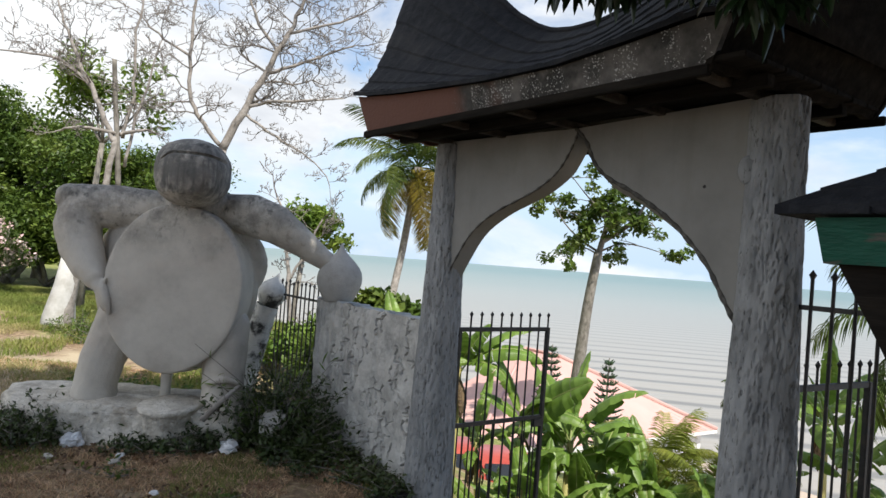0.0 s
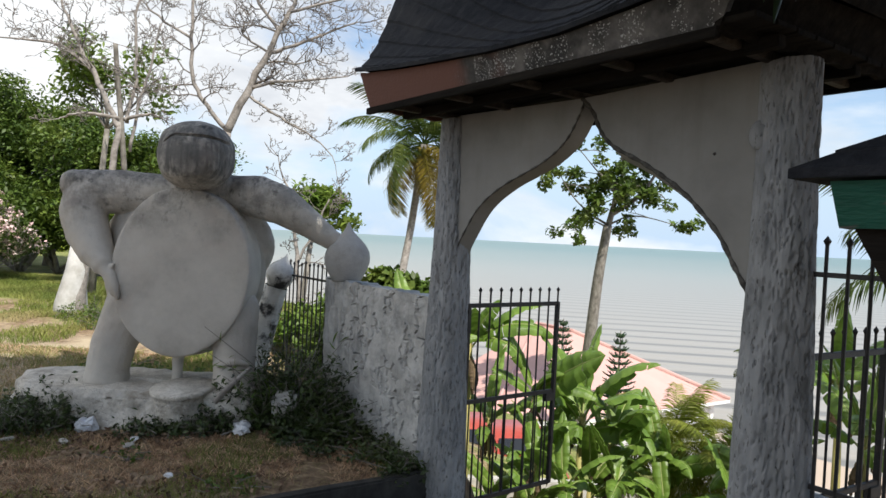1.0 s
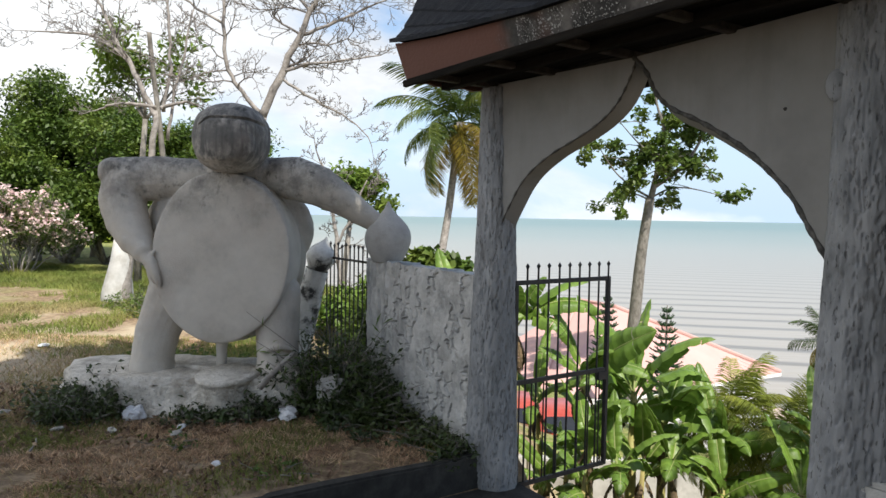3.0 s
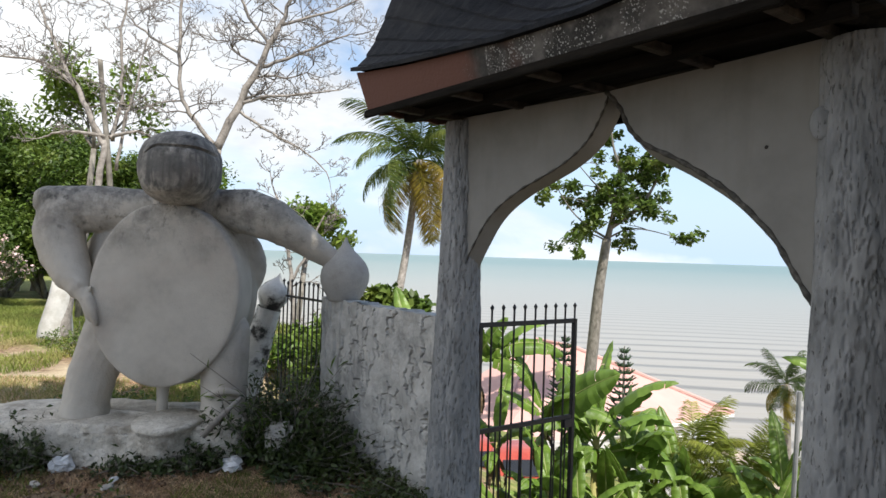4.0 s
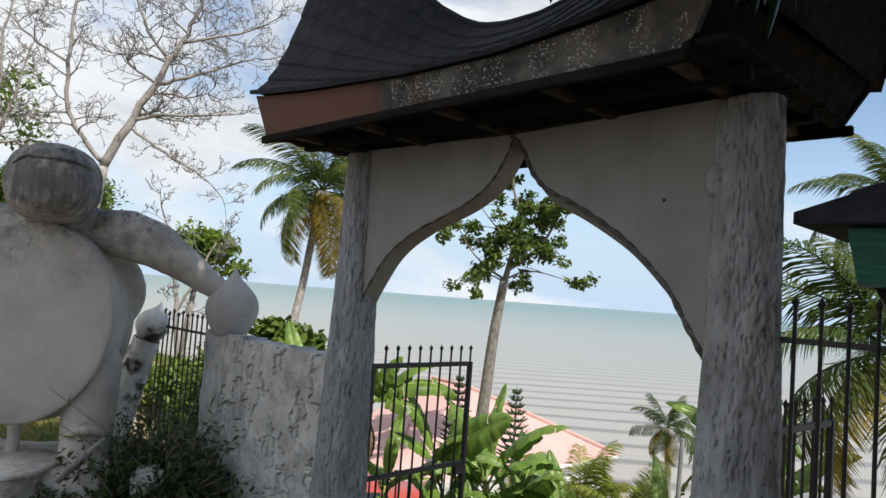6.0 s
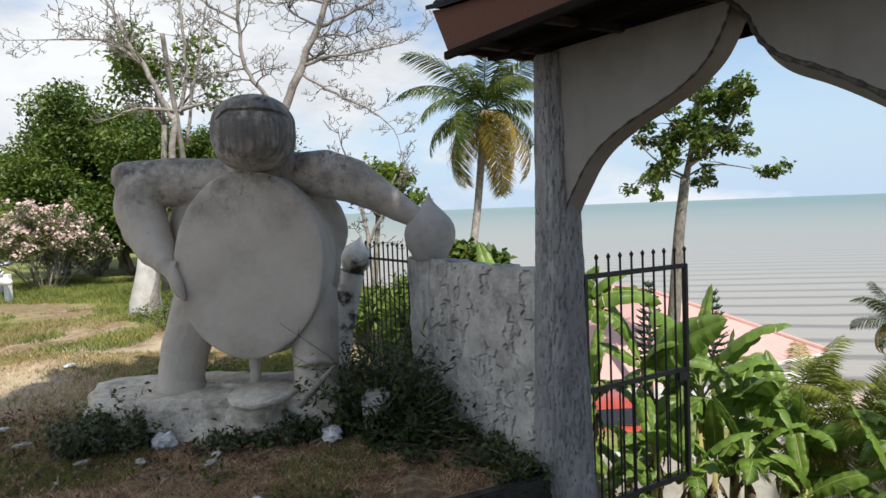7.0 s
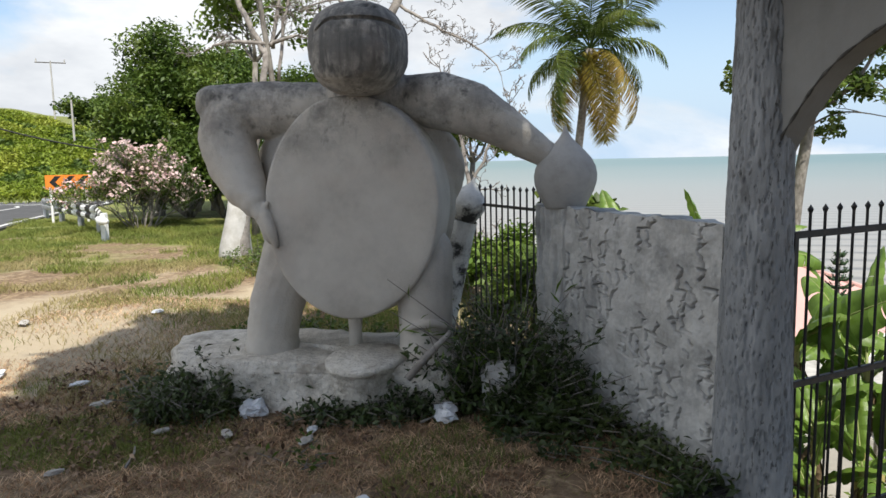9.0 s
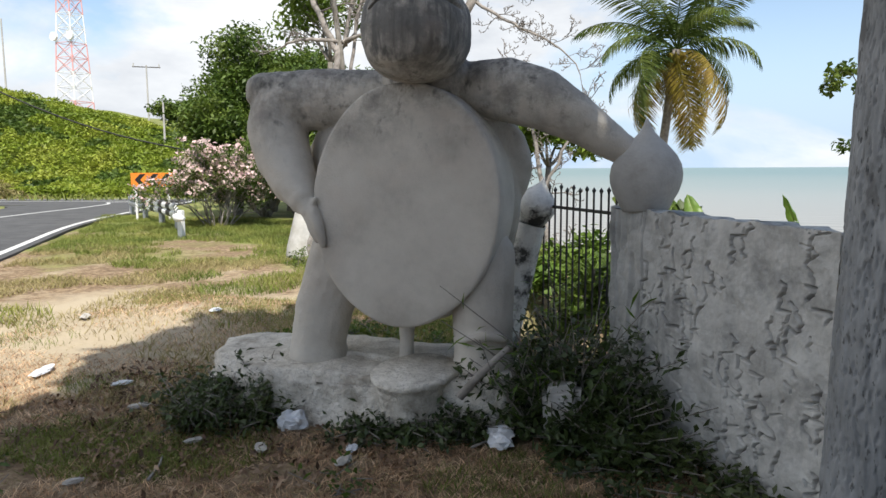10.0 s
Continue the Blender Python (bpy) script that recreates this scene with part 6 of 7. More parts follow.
coconut_palm("areca_palm", [(3.3, 9.7, -4.0), (3.3, 9.7, -2.2), (3.25, 9.7, -0.95)], [0.06, 0.05, 0.045], 24, 1.25, "yellow-green feather palm among the bananas", 75, 0.4, False, (M_ARECA, M_ARECA))
coconut_palm("areca_palm", [(3.8, 9.1, -4.0), (3.75, 9.1, -2.2), (3.7, 9.1, -1.0)], [0.06, 0.05, 0.045], 22, 1.3, "arching green feather palm among the bananas", 76, 0.2, False, (M_ARECA, M_ARECA))


def banana_leaf_mesh(length, width, droop, seed, tear=0.5):
    rng = np.random.default_rng(seed)
    V, F = [], []
    n, cols = 22, 6
    x = z = 0.0
    a = 1.15
    line = []
    for k in range(n + 1):
        line.append((x, z, a))
        x += math.cos(a) * length / n
        z += math.sin(a) * length / n
        a -= droop / n * (0.3 + 1.4 * k / n)
    pts = [Vector((p[0], 0, p[1])) for p in line]
    tube(V, F, pts, [0.022 * (1 - 0.9 * k / n) for k in range(n + 1)], 5)
    cutl = rng.uniform(size=(2, n)) < 0.16 * tear
    for si, sgn in enumerate((-1, 1)):
        droopy = 0.0
        for k in range(3, n):
            row = []
            if cutl[si, k]:
                droopy = rng.uniform(0.0, 0.5) * tear
            for kk in (k, k + 1 - (0.10 if cutl[si, min(k + 1, n - 1)] else 0.0)):
                f = kk / n
                j = min(int(kk), n - 1)
                p = pts[j].lerp(pts[j + 1], kk - j)
                aa = line[j][2]
                up = Vector((-math.sin(aa), 0, math.cos(aa)))
                w = width * 0.5 * (max(0.0, math.sin(math.pi * min(1, (f - 0.12) / 0.88) ** 0.75)) ** 0.55)
                r = []
                for c in range(cols // 2 + 1):
                    g = c / (cols // 2)
                    lift = 0.30 * math.sin(g * 1.9) - (0.35 + droopy) * g * g
                    r.append(p + Vector((0, sgn * w * g * (0.97 - 0.1 * droopy), 0)) + up * (w * lift + 0.012 * math.sin(kk * 2.2) * g))
                row.append(r)
            o = len(V)
            V += row[0] + row[1]
            h = cols // 2 + 1
            for c in range(h - 1):
                q = (o + c, o + h + c, o + h + c + 1, o + c + 1)
                F.append(q if sgn > 0 else q[::-1])
    return mesh_of("leaf", V, F, True)


BLEAF = [banana_leaf_mesh(1.75, 0.50, 1.2, 80, 1.2), banana_leaf_mesh(1.65, 0.48, 1.9, 81, 1.8), banana_leaf_mesh(1.55, 0.48, 2.4, 82, 2.2), banana_leaf_mesh(1.8, 0.40, 0.4, 83, 0.6), banana_leaf_mesh(1.3, 0.46, 0.5, 85, 1.0)]
for me in BLEAF:
    me.materials.append(M_BANANA)
    me.materials.append(M_MIDRIB)
    for k in range(22 * 5 + 2):
        me.polygons[k].material_index = 1
BDRY = banana_leaf_mesh(0.9, 0.16, 1.2, 84, 2.0)
BDRY.materials.append(M_PALM_DRY)


def banana(x, y, top, seed, leaves=8, size=1.0, spin=0.0, big=()):
    rng = np.random.default_rng(seed)
    z = ground_z(x, y) - 0.1
    tall = max(0.3, top - z)
    t = thing("banana_plant", "banana plant with broad bright green leaves on the slope", "banana plant", Matrix.Translation((x, y, z)), "banana plants below the gate")
    V, F = [], []
    lean = Vector((rng.normal(0, 0.10), rng.normal(0, 0.10), 0))
    pts = [Vector((0, 0, -0.3)), Vector((0, 0, 0)), lean * 0.5 + Vector((0, 0, tall * 0.5)), lean + Vector((0, 0, tall))]
    tube(V, F, pts, [0.12 * size, 0.11 * size, 0.085 * size, 0.05 * size], 10)
    add("stem", mesh_of("stem", V, F, True), M_BANANA_STEM, t)
    for i in range(leaves):
        a = spin + i * 137.5 + rng.uniform(-18, 18)
        f = i / max(1, leaves - 1)
        k = 3 if f < 0.2 else (0 if f < 0.55 else (1 if f < 0.8 else 2))
        lf = add("leaf", BLEAF[k], None, t)
        lf.matrix_basis = Matrix.Translation(pts[-1] - Vector((0, 0, 0.22 * f))) @ Matrix.Rotation(radians(a), 4, "Z") @ Matrix.Rotation(radians(-6 + 26 * f), 4, "Y") @ Matrix.Rotation(rng.normal(0, 0.3), 4, "X") @ Matrix.Scale(size * rng.uniform(0.85, 1.1), 4)
    for k, az, pitch, roll, sc in big:
        lf = add("leaf", BLEAF[k], None, t)
        lf.matrix_basis = Matrix.Translation(pts[-1]) @ Matrix.Rotation(radians(az), 4, "Z") @ Matrix.Rotation(radians(pitch), 4, "Y") @ Matrix.Rotation(radians(roll), 4, "X") @ Matrix.Scale(sc, 4)
    for i in range(3):
        lf = add("dry_leaf", BDRY, None, t, "brown hanging leaf")
        lf.matrix_basis = Matrix.Translation(pts[-1] - Vector((0, 0, 0.15))) @ Matrix.Rotation(i * 2.2 + seed, 4, "Z") @ Matrix.Rotation(radians(118), 4, "Y") @ Matrix.Scale(size, 4)
    return t


for x, y, top, seed, n, size, spin in ((1.76, 8.6, -0.35, 1, 8, 0.78, 40), (2.16, 8.8, -0.72, 2, 7, 0.70, 10), (2.67, 9.2, -1.0, 3, 7, 0.66, 75), (3.0, 9.0, -1.35, 4, 6, 0.55, 130), (2.19, 8.3, -0.98, 5, 5, 0.52, 200),
                                       (1.75, 8.2, -1.1, 6, 5, 0.50, 250), (0.85, 9.3, -0.55, 8, 5, 0.5, 60), (3.85, 8.2, -0.75, 9, 8, 0.5, 300), (3.48, 7.8, -1.15, 10, 7, 0.5, 15),
                                       (6.6, 11.4, -0.3, 12, 8, 0.9, 95), (0.51, 8.8, -1.45, 13, 4, 0.42, 140), (1.0, 9.2, -1.45, 14, 4, 0.42, 30), (2.89, 8.4, -1.35, 15, 6, 0.52, 70),
                                       (-0.26, 8.7, 0.42, 18, 5, 0.55, 100), (5.0, 8.0, -0.3, 20, 8, 0.7, 50),
                                       (1.1, 8.0, -0.95, 21, 5, 0.45, 15), (1.5, 7.6, -0.8, 22, 6, 0.46, 80), (0.95, 7.6, -1.0, 27, 5, 0.42, 30), (1.25, 7.9, -0.65, 28, 6, 0.48, 170), (0.7, 8.2, -1.2, 23, 5, 0.42, 140), (1.3, 9.0, -0.8, 25, 6, 0.5, 260)):
    banana(x, y, top, seed, n, size, spin)
# the two tallest, with their broadest leaves turned towards the gate
banana(1.22, 8.6, -0.12, 19, 3, 0.55, 150, ((4, -6, -4, 55, 1.05), (1, -12, 30, 22, 0.62), (4, 175, 20, -30, 0.55)))
banana(0.36, 8.7, 0.50, 7, 3, 0.6, 200, ((1, 8, 18, 35, 0.72), (4, 20, -20, 40, 0.55), (2, -20, 40, 20, 0.6), (4, -60, 10, 30, 0.6)))


def norfolk(x, y, top, tall, seed):
    rng = np.random.default_rng(seed)
    t = thing("norfolk_pine", "young symmetrical island pine in regular whorls", "pine tree", None, "pines in front of the pink roof")
    V, F, c = [], [], []
    tube(V, F, [(x, y, top - tall - 1.5), (x, y, top)], [0.09, 0.012], 7)
    W, Q = [], []
    levels = 13
    for k in range(levels):
        f = k / levels
        z = top - tall * (1 - f) * 0.98
        r = (0.58 * (1 - f) ** 0.8 + 0.05) * tall / 2.3
        for j in range(7):
            a = j * 2 * math.pi / 7 + k * 0.5
            p0 = Vector((x, y, z))
            p1 = p0 + Vector((math.cos(a) * r * 0.6, math.sin(a) * r * 0.6, 0.02))
            p2 = p0 + Vector((math.cos(a) * r, math.sin(a) * r, 0.10 * tall / 2.3))
            tube(W, Q, [p0, p1, p2], [0.022, 0.034, 0.010], 5)
            for q in range(9):
                u = rng.uniform(0.2, 1.0)
                c.append(np.array(p0.lerp(p2, u)) + rng.normal(0, 0.025, 3))
    add("trunk", mesh_of("trunk", V, F, True), M_TRUNK, t)
    tagged(add("branch_mass", mesh_of("branch_mass", W, Q, True), M_PINE, t), kind="stuff")
    leaf_cloud("needles", c, 0.10, 0.03, M_PINE, t, "", -0.3, 0.4, rng)


norfolk(3.55, 20.0, -0.38, 2.4, 91)
norfolk(5.15, 19.8, -0.62, 2.5, 92)


def blades(name, xy, tall, wide, mat, label, rng, category="grass", lift=0.0, flop=0.5):
    k = len(xy)
    z = height(xy[:, 0], xy[:, 1]) + lift
    a = rng.uniform(0, 2 * np.pi, k)
    h = tall * rng.uniform(0.4, 1.3, k)
    lean = rng.normal(0, flop, (k, 2)) * h[:, None]
    b = np.stack([np.cos(a), np.sin(a)], 1) * (wide * rng.uniform(0.6, 1.3, k))[:, None]
    base = np.stack([xy[:, 0], xy[:, 1], z - 0.01], 1)
    off = np.concatenate([b, np.zeros((k, 1))], 1)
    mid = base + np.concatenate([lean * 0.35, (h * 0.6)[:, None]], 1)
    tip = base + np.concatenate([lean, h[:, None]], 1)
    V = np.stack([base - off, base + off, mid + off * 0.7, mid - off * 0.7, tip], 1).reshape(-1, 3)
    o = np.arange(k)[:, None] * 5
    F3 = np.concatenate([o + [0, 1, 2], o + [0, 2, 3], o + [3, 2, 4]], 1).reshape(-1, 3)
    me = bpy.data.meshes.new(name)
    me.vertices.add(len(V))
    me.vertices.foreach_set("co", V.ravel())
    me.loops.add(F3.size)
    me.loops.foreach_set("vertex_index", F3.ravel().astype(np.int32))
    me.polygons.add(len(F3))
    me.polygons.foreach_set("loop_start", np.arange(0, F3.size, 3, dtype=np.int32))
    me.update(calc_edges=True)
    return tagged(add(name, me, mat), label, category, kind="stuff")


def scatter(n, lo, hi, rng, keep):
    p = np.stack([rng.uniform(lo[0], hi[0], n), rng.uniform(lo[1], hi[1], n)], 1)
    return p[keep(p)]


def on_lawn(p):
    s, w = gate_sw(p[:, 0], p[:, 1])
    lat, ah = bend_la(p[:, 0], p[:, 1])
    edge = np.interp(ah, [-30, 0, 11.5, 18.3, 24, 28], [6.3, -3.3, -7.1, -9.3, -11.6, -14.4])
    plinth = (np.abs(p[:, 0] + 2.50) < 1.1) & (np.abs(p[:, 1] - 6.15) < 0.5)
    return (s < -0.05) & (w < 0.3 + 3.2 * smooth01((-s - 4.4) / 3.2)) & (lat > edge) & ~plinth


def make_grass():
    rng = np.random.default_rng(101)
    green = lambda p: fbm(np.c_[p * 0.9, 0 * p[:, 0]], 61)
    worn = lambda p: rng.uniform(size=len(p)) < np.clip(np.hypot(p[:, 0] - SAND_AT[0], p[:, 1] - SAND_AT[1]) / 1.9 - 0.15, 0.12, 1.0)
    bald = lambda p: fbm(np.c_[p * 2.4, 0 * p[:, 0]], 68)
    dry = scatter(240000, (-6.5, 2.6), (0.6, 9.0), rng, lambda p: on_lawn(p) & worn(p) & (bald(p) > 0.37))
    blades("dry_grass", dry, 0.036, 0.0036, M_DRYGRASS, "trampled dry straw grass on the shaded lawn", rng, flop=1.3)
    pale = scatter(26000, (-6.0, 2.6), (0.6, 8.0), rng, lambda p: on_lawn(p) & worn(p) & (fbm(np.c_[p * 2.2, 0 * p[:, 0]], 67) > 0.44))
    blades("dry_grass", pale, 0.032, 0.003, M_STRAW, "pale broken straw lying on the lawn", rng, flop=2.4)
    tuft = scatter(120000, (-6.5, 2.6), (0.6, 9.0), rng, lambda p: on_lawn(p) & worn(p) & (green(p * 1.5) > 0.545))
    blades("green_grass", tuft, 0.06, 0.003, M_GRASS, "green grass tufts among the straw", rng, flop=0.7)
    mat_of = scatter(17000, (-4.7, 4.2), (-2.7, 5.7), rng, lambda p: on_lawn(p) & (np.hypot((p[:, 0] + 3.7) / 0.70, (p[:, 1] - 5.0) / 0.38) < 0.35 + 1.3 * fbm(np.c_[p * 3.0, 0 * p[:, 0]], 69)))
    blades("green_grass", mat_of, 0.05, 0.0036, M_GRASS, "low mat of dark green grass in the shaded lawn", rng, flop=0.8)
    far = scatter(200000, (-18, 7.0), (-2.0, 20.0), rng, lambda p: on_lawn(p) & worn(p) & (green(p * 0.8) + (p[:, 1] - 9) * 0.028 > 0.555))
    blades("green_grass", far, 0.10, 0.006, M_GRASS, "sunlit green grass on the verge", rng, flop=0.6)
    straw = scatter(110000, (-14, 5.0), (-3.6, 13.0), rng, lambda p: on_lawn(p) & worn(p) & (fbm(np.c_[p * 0.8, 0 * p[:, 0]], 66) > 0.47))
    blades("dry_grass", straw, 0.075, 0.005, M_STRAW, "sunlit straw-coloured grass beside the road", rng, flop=0.9)
    verge = scatter(26000, (-60, 14), (-12, 62), rng, lambda p: (bend_la(p[:, 0], p[:, 1])[1] > 32.2) & (bend_la(p[:, 0], p[:, 1])[1] < 36) & (bend_la(p[:, 0], p[:, 1])[0] < -9))
    blades("green_grass", verge, 0.35, 0.03, M_GRASS, "grass strip at the hill's foot", rng, flop=0.6)


make_grass()


def fallen_leaves():
    rng = np.random.default_rng(171)
    p = scatter(8000, (-4.6, 2.8), (0.3, 6.4), rng, lambda q: on_lawn(q) & (fbm(np.c_[q * 1.2, 0 * q[:, 0]], 64) > 0.42))
    c = np.c_[p, height(p[:, 0], p[:, 1]) + 0.015 + rng.uniform(0, 0.03, len(p))]
    tagged(leaf_cloud("fallen_leaves", c, 0.048, 0.022, M_DEADLEAF, None, "", 0.0, 0.35, rng), "brown fallen leaves scattered on the dry lawn", "leaf litter", kind="stuff")


fallen_leaves()


def weeds(name, spots, label, mat, seed, leaf=(0.050, 0.024), per=27):
    """Leafy weeds: curved stems with leaves along them."""
    rng = np.random.default_rng(seed)
    t = thing(name, label, "weed")
    V, F, c = [], [], []
    for x, y, r, n, tall in spots:
        for _ in range(n):
            a, q = rng.uniform(0, 2 * math.pi), r * math.sqrt(rng.uniform())
            bx, by = x + math.cos(a) * q, y + math.sin(a) * q
            h = tall * rng.uniform(0.5, 1.15) * (1 - 0.45 * q / r)
            z = ground_z(bx, by)
            d = Vector((rng.normal(0, 0.35), rng.normal(0, 0.35), 1)) * h
            p0 = Vector((bx, by, z - 0.02))
            p1 = p0 + d * 0.6
            p2 = p0 + d + Vector((rng.normal(0, 0.1), rng.normal(0, 0.1), -0.05 * h))
            tube(V, F, [p0, p1, p2], [0.006, 0.004, 0.002], 4)
            for _ in range(per):
                u = rng.uniform(0.15, 1.0)
                p = p0.lerp(p1, u / 0.6) if u < 0.6 else p1.lerp(p2, (u - 0.6) / 0.4)
                c.append(np.array(p) + rng.normal(0, 0.035, 3))
    tagged(add("stem_mass", mesh_of("stem_mass", V, F), M_TWIG, t), kind="stuff")
    leaf_cloud("foliage", c, leaf[0], leaf[1], mat, t, "", -0.1, 0.5, rng)
    return t


weeds("weed_clump", [(-3.30, 5.68, 0.38, 110, 0.42), (-2.98, 5.74, 0.14, 18, 0.22)], "dark green leafy weeds at the plinth's corner", M_LEAF_DARK, 111)
weeds("weed_clump", [(-1.85, 5.66, 0.16, 20, 0.26), (-2.45, 5.60, 0.14, 14, 0.14), (-2.14, 5.60, 0.15, 30, 0.18)], "low green weeds along the plinth's foot", M_LEAF_DARK, 112)
weeds("wild_shrub", [(-1.28, 6.06, 0.30, 95, 0.88), (-1.0, 5.82, 0.24, 52, 0.50), (-1.55, 5.92, 0.14, 30, 0.50), (-1.22, 5.66, 0.12, 22, 0.24), (-1.0, 5.66, 0.14, 20, 0.40)], "straggly dark shrub between the plinth and the wall", M_LEAF_DARK, 113, (0.062, 0.026), 34)
weeds("wild_shrub", [(-1.30, 6.05, 0.26, 26, 1.05)], "long-leaved yellowish weeds rising from the shrub", M_LEAF_BRIGHT, 114, (0.12, 0.016), 12)
weeds("weed_clump", [(-0.78, 5.62, 0.26, 30, 0.22), (-0.48, 5.32, 0.20, 24, 0.19), (-0.26, 5.02, 0.16, 22, 0.20), (-0.98, 5.45, 0.24, 18, 0.13)], "dark low weeds along the foot of the wall", M_LEAF_DARK, 115)
weeds("weed_clump", [(-1.35, 4.45, 0.14, 10, 0.10), (-3.9, 4.4, 0.35, 22, 0.10), (-2.2, 5.0, 0.12, 8, 0.10)], "small green weeds in the dry lawn", M_LEAF, 116, (0.05, 0.02), 10)
weeds("weed_clump", [(-2.3, 7.2, 0.7, 60, 0.30), (-3.4, 7.4, 0.5, 40, 0.25)], "sunlit weeds behind the statue", M_LEAF, 117)
weeds("weed_clump", [(-5.75, 11.7, 0.6, 50, 0.40), (-5.1, 11.0, 0.5, 36, 0.28)], "sunlit tall weeds at the foot of the painted tree", M_LEAF, 121)
weeds("hedge", [(3.7, 5.9, 0.8, 110, 2.4), (4.8, 5.0, 0.8, 90, 2.2), (2.9, 6.2, 0.5, 50, 1.6)], "leafy green hedge outside the fence", M_LEAF_BRIGHT, 118, (0.11, 0.06), 26)
weeds("undergrowth", [(1.2, 8.3, 0.5, 50, 1.0), (1.7, 7.4, 0.5, 50, 0.9)], "dark undergrowth between the banana stems", M_LEAF_DARK, 120, (0.13, 0.06), 20)
weeds("undergrowth", [(2.2, 10.6, 1.0, 60, 0.8), (3.4, 11.0, 1.0, 60, 0.9), (3.3, 8.6, 0.7, 50, 0.7), (4.4, 8.4, 0.8, 60, 0.9)], "dense undergrowth on the slope below the gate", M_LEAF_BRIGHT, 119, (0.13, 0.06), 20)


# ---- the mango tree over the gate ----
def mango_whorls(name, centres, parent, mat, rng, leaf=0.21, count=13):
    """Hanging whorls of long leaves; each leaf is a folded, curved blade."""
    V, F = [], []
    for c in centres:
        for j in range(count):
            a = rng.uniform(0, 2 * math.pi)
            pitch = rng.normal(-0.75, 0.45)
            d = np.array([math.cos(a) * math.cos(pitch), math.sin(a) * math.cos(pitch), math.sin(pitch)])
            side = np.array([-math.sin(a), math.cos(a), rng.normal(0, 0.3)])
            side /= np.linalg.norm(side)
            nrm = np.cross(d, side)
            ln = leaf * rng.uniform(0.7, 1.25)
            w = ln * 0.14
            p = np.array(c) + rng.normal(0, 0.03, 3)
            o = len(V)
            for f, k in ((0, 0.12), (0.3, 0.9), (0.62, 1.0), (0.88, 0.5), (1.0, 0.03)):
                q = p + d * ln * f + np.array([0, 0, -0.22 * ln * f * f])
                V += [q - side * w * k + nrm * w * 0.35 * k, q, q + side * w * k + nrm * w * 0.35 * k]
            for r in range(4):
                F += [(o + 3 * r, o + 3 * r + 1, o + 3 * r + 4, o + 3 * r + 3), (o + 3 * r + 1, o + 3 * r + 2, o + 3 * r + 5, o + 3 * r + 4)]
    return add(name, mesh_of(name, V, F, True), mat, parent)


def mango_tree():
    rng = np.random.default_rng(131)
    t = thing("mango_tree", "big dark mango tree spreading over the gate and the lawn", "tree")
    V, F, tips = [], [], []
    tube(V, F, [(4.6, -1.6, -0.3), (4.5, -1.5, 1.5), (4.2, -1.2, 3.2), (3.9, -0.9, 4.4)], [0.42, 0.34, 0.30, 0.26], 14)
    hub = Vector((3.9, -0.9, 4.4))
    boughs = [[(2.6, 0.6, 4.7), (1.5, 1.6, 4.1), (0.8, 2.5, 3.45), (0.3, 3.1, 3.25)], [(3.2, 0.8, 4.5), (2.4, 1.7, 3.9), (1.9, 2.25, 3.2)], [(2.0, -0.6, 5.8), (0.2, -0.3, 6.6), (-1.2, 0.4, 7.0)], [(3.2, 0.6, 6.0), (2.0, 1.8, 7.0)],
              [(4.6, 0.6, 6.0), (5.0, 1.2, 6.4)], [(2.0, -2.4, 6.0), (0.6, -3.2, 6.8)]]
    for b in boughs:
        pts = [hub] + [Vector(p) for p in b]
        tube(V, F, pts, list(np.linspace(0.13, 0.03, len(pts))), 8)
    add("trunk", mesh_of("trunk", V, F, True), M_TRUNK, t)
    # low hanging boughs, in front of and above the roof
    near = []
    for c, r, n in (((0.24, 3.18, 3.26), (0.20, 0.16, 0.13), 16), ((0.42, 2.96, 3.14), (0.24, 0.2, 0.22), 34), ((0.52, 2.84, 2.98), (0.18, 0.18, 0.15), 22), ((0.68, 2.64, 3.10), (0.22, 0.22, 0.26), 38),
                    ((0.80, 2.46, 2.93), (0.20, 0.2, 0.20), 34), ((0.90, 2.32, 2.80), (0.18, 0.18, 0.22), 34), ((0.98, 2.20, 2.95), (0.22, 0.22, 0.32), 46), ((1.08, 2.08, 2.92), (0.2, 0.2, 0.3), 40), ((0.84, 2.40, 3.3), (0.4, 0.4, 0.2), 46),
                    ((0.92, 2.30, 2.66), (0.07, 0.07, 0.09), 7), ((1.62, 2.42, 3.22), (0.22, 0.2, 0.14), 30), ((1.80, 2.28, 3.05), (0.20, 0.2, 0.2), 40), ((1.92, 2.20, 2.80), (0.14, 0.16, 0.24), 40), ((1.74, 2.24, 2.72), (0.06, 0.06, 0.16), 9),
                    ((1.98, 2.26, 2.55), (0.14, 0.14, 0.16), 26), ((1.9, 2.1, 3.25), (0.3, 0.3, 0.2), 40)):
        o = rng.normal(0, 1, (n, 3))
        o = o / np.linalg.norm(o, axis=1, keepdims=True) * rng.uniform(0, 1, (n, 1)) ** 0.4
        near.append(np.array(c) + o * np.array(r))
    near = np.concatenate(near) + np.array([0, 0, 0.16])
    near = near[rng.uniform(size=len(near)) < 0.8]
    mango_whorls("low_foliage", near, t, M_MANGO, rng, 0.145, 14)
    W, Q = [], []
    for c in near[::3]:
        k = Vector(c)
        tube(W, Q, [k + Vector((rng.normal(0, 0.1), rng.normal(0, 0.1), 0.32)), k + Vector((0, 0, 0.1)), k], [0.008, 0.006, 0.004], 4)
    tagged(add("twig_mass", mesh_of("twig_mass", W, Q), M_TRUNK, t), kind="stuff")
    # the high crown, out of view, put there to shade the lawn
    n = 30000
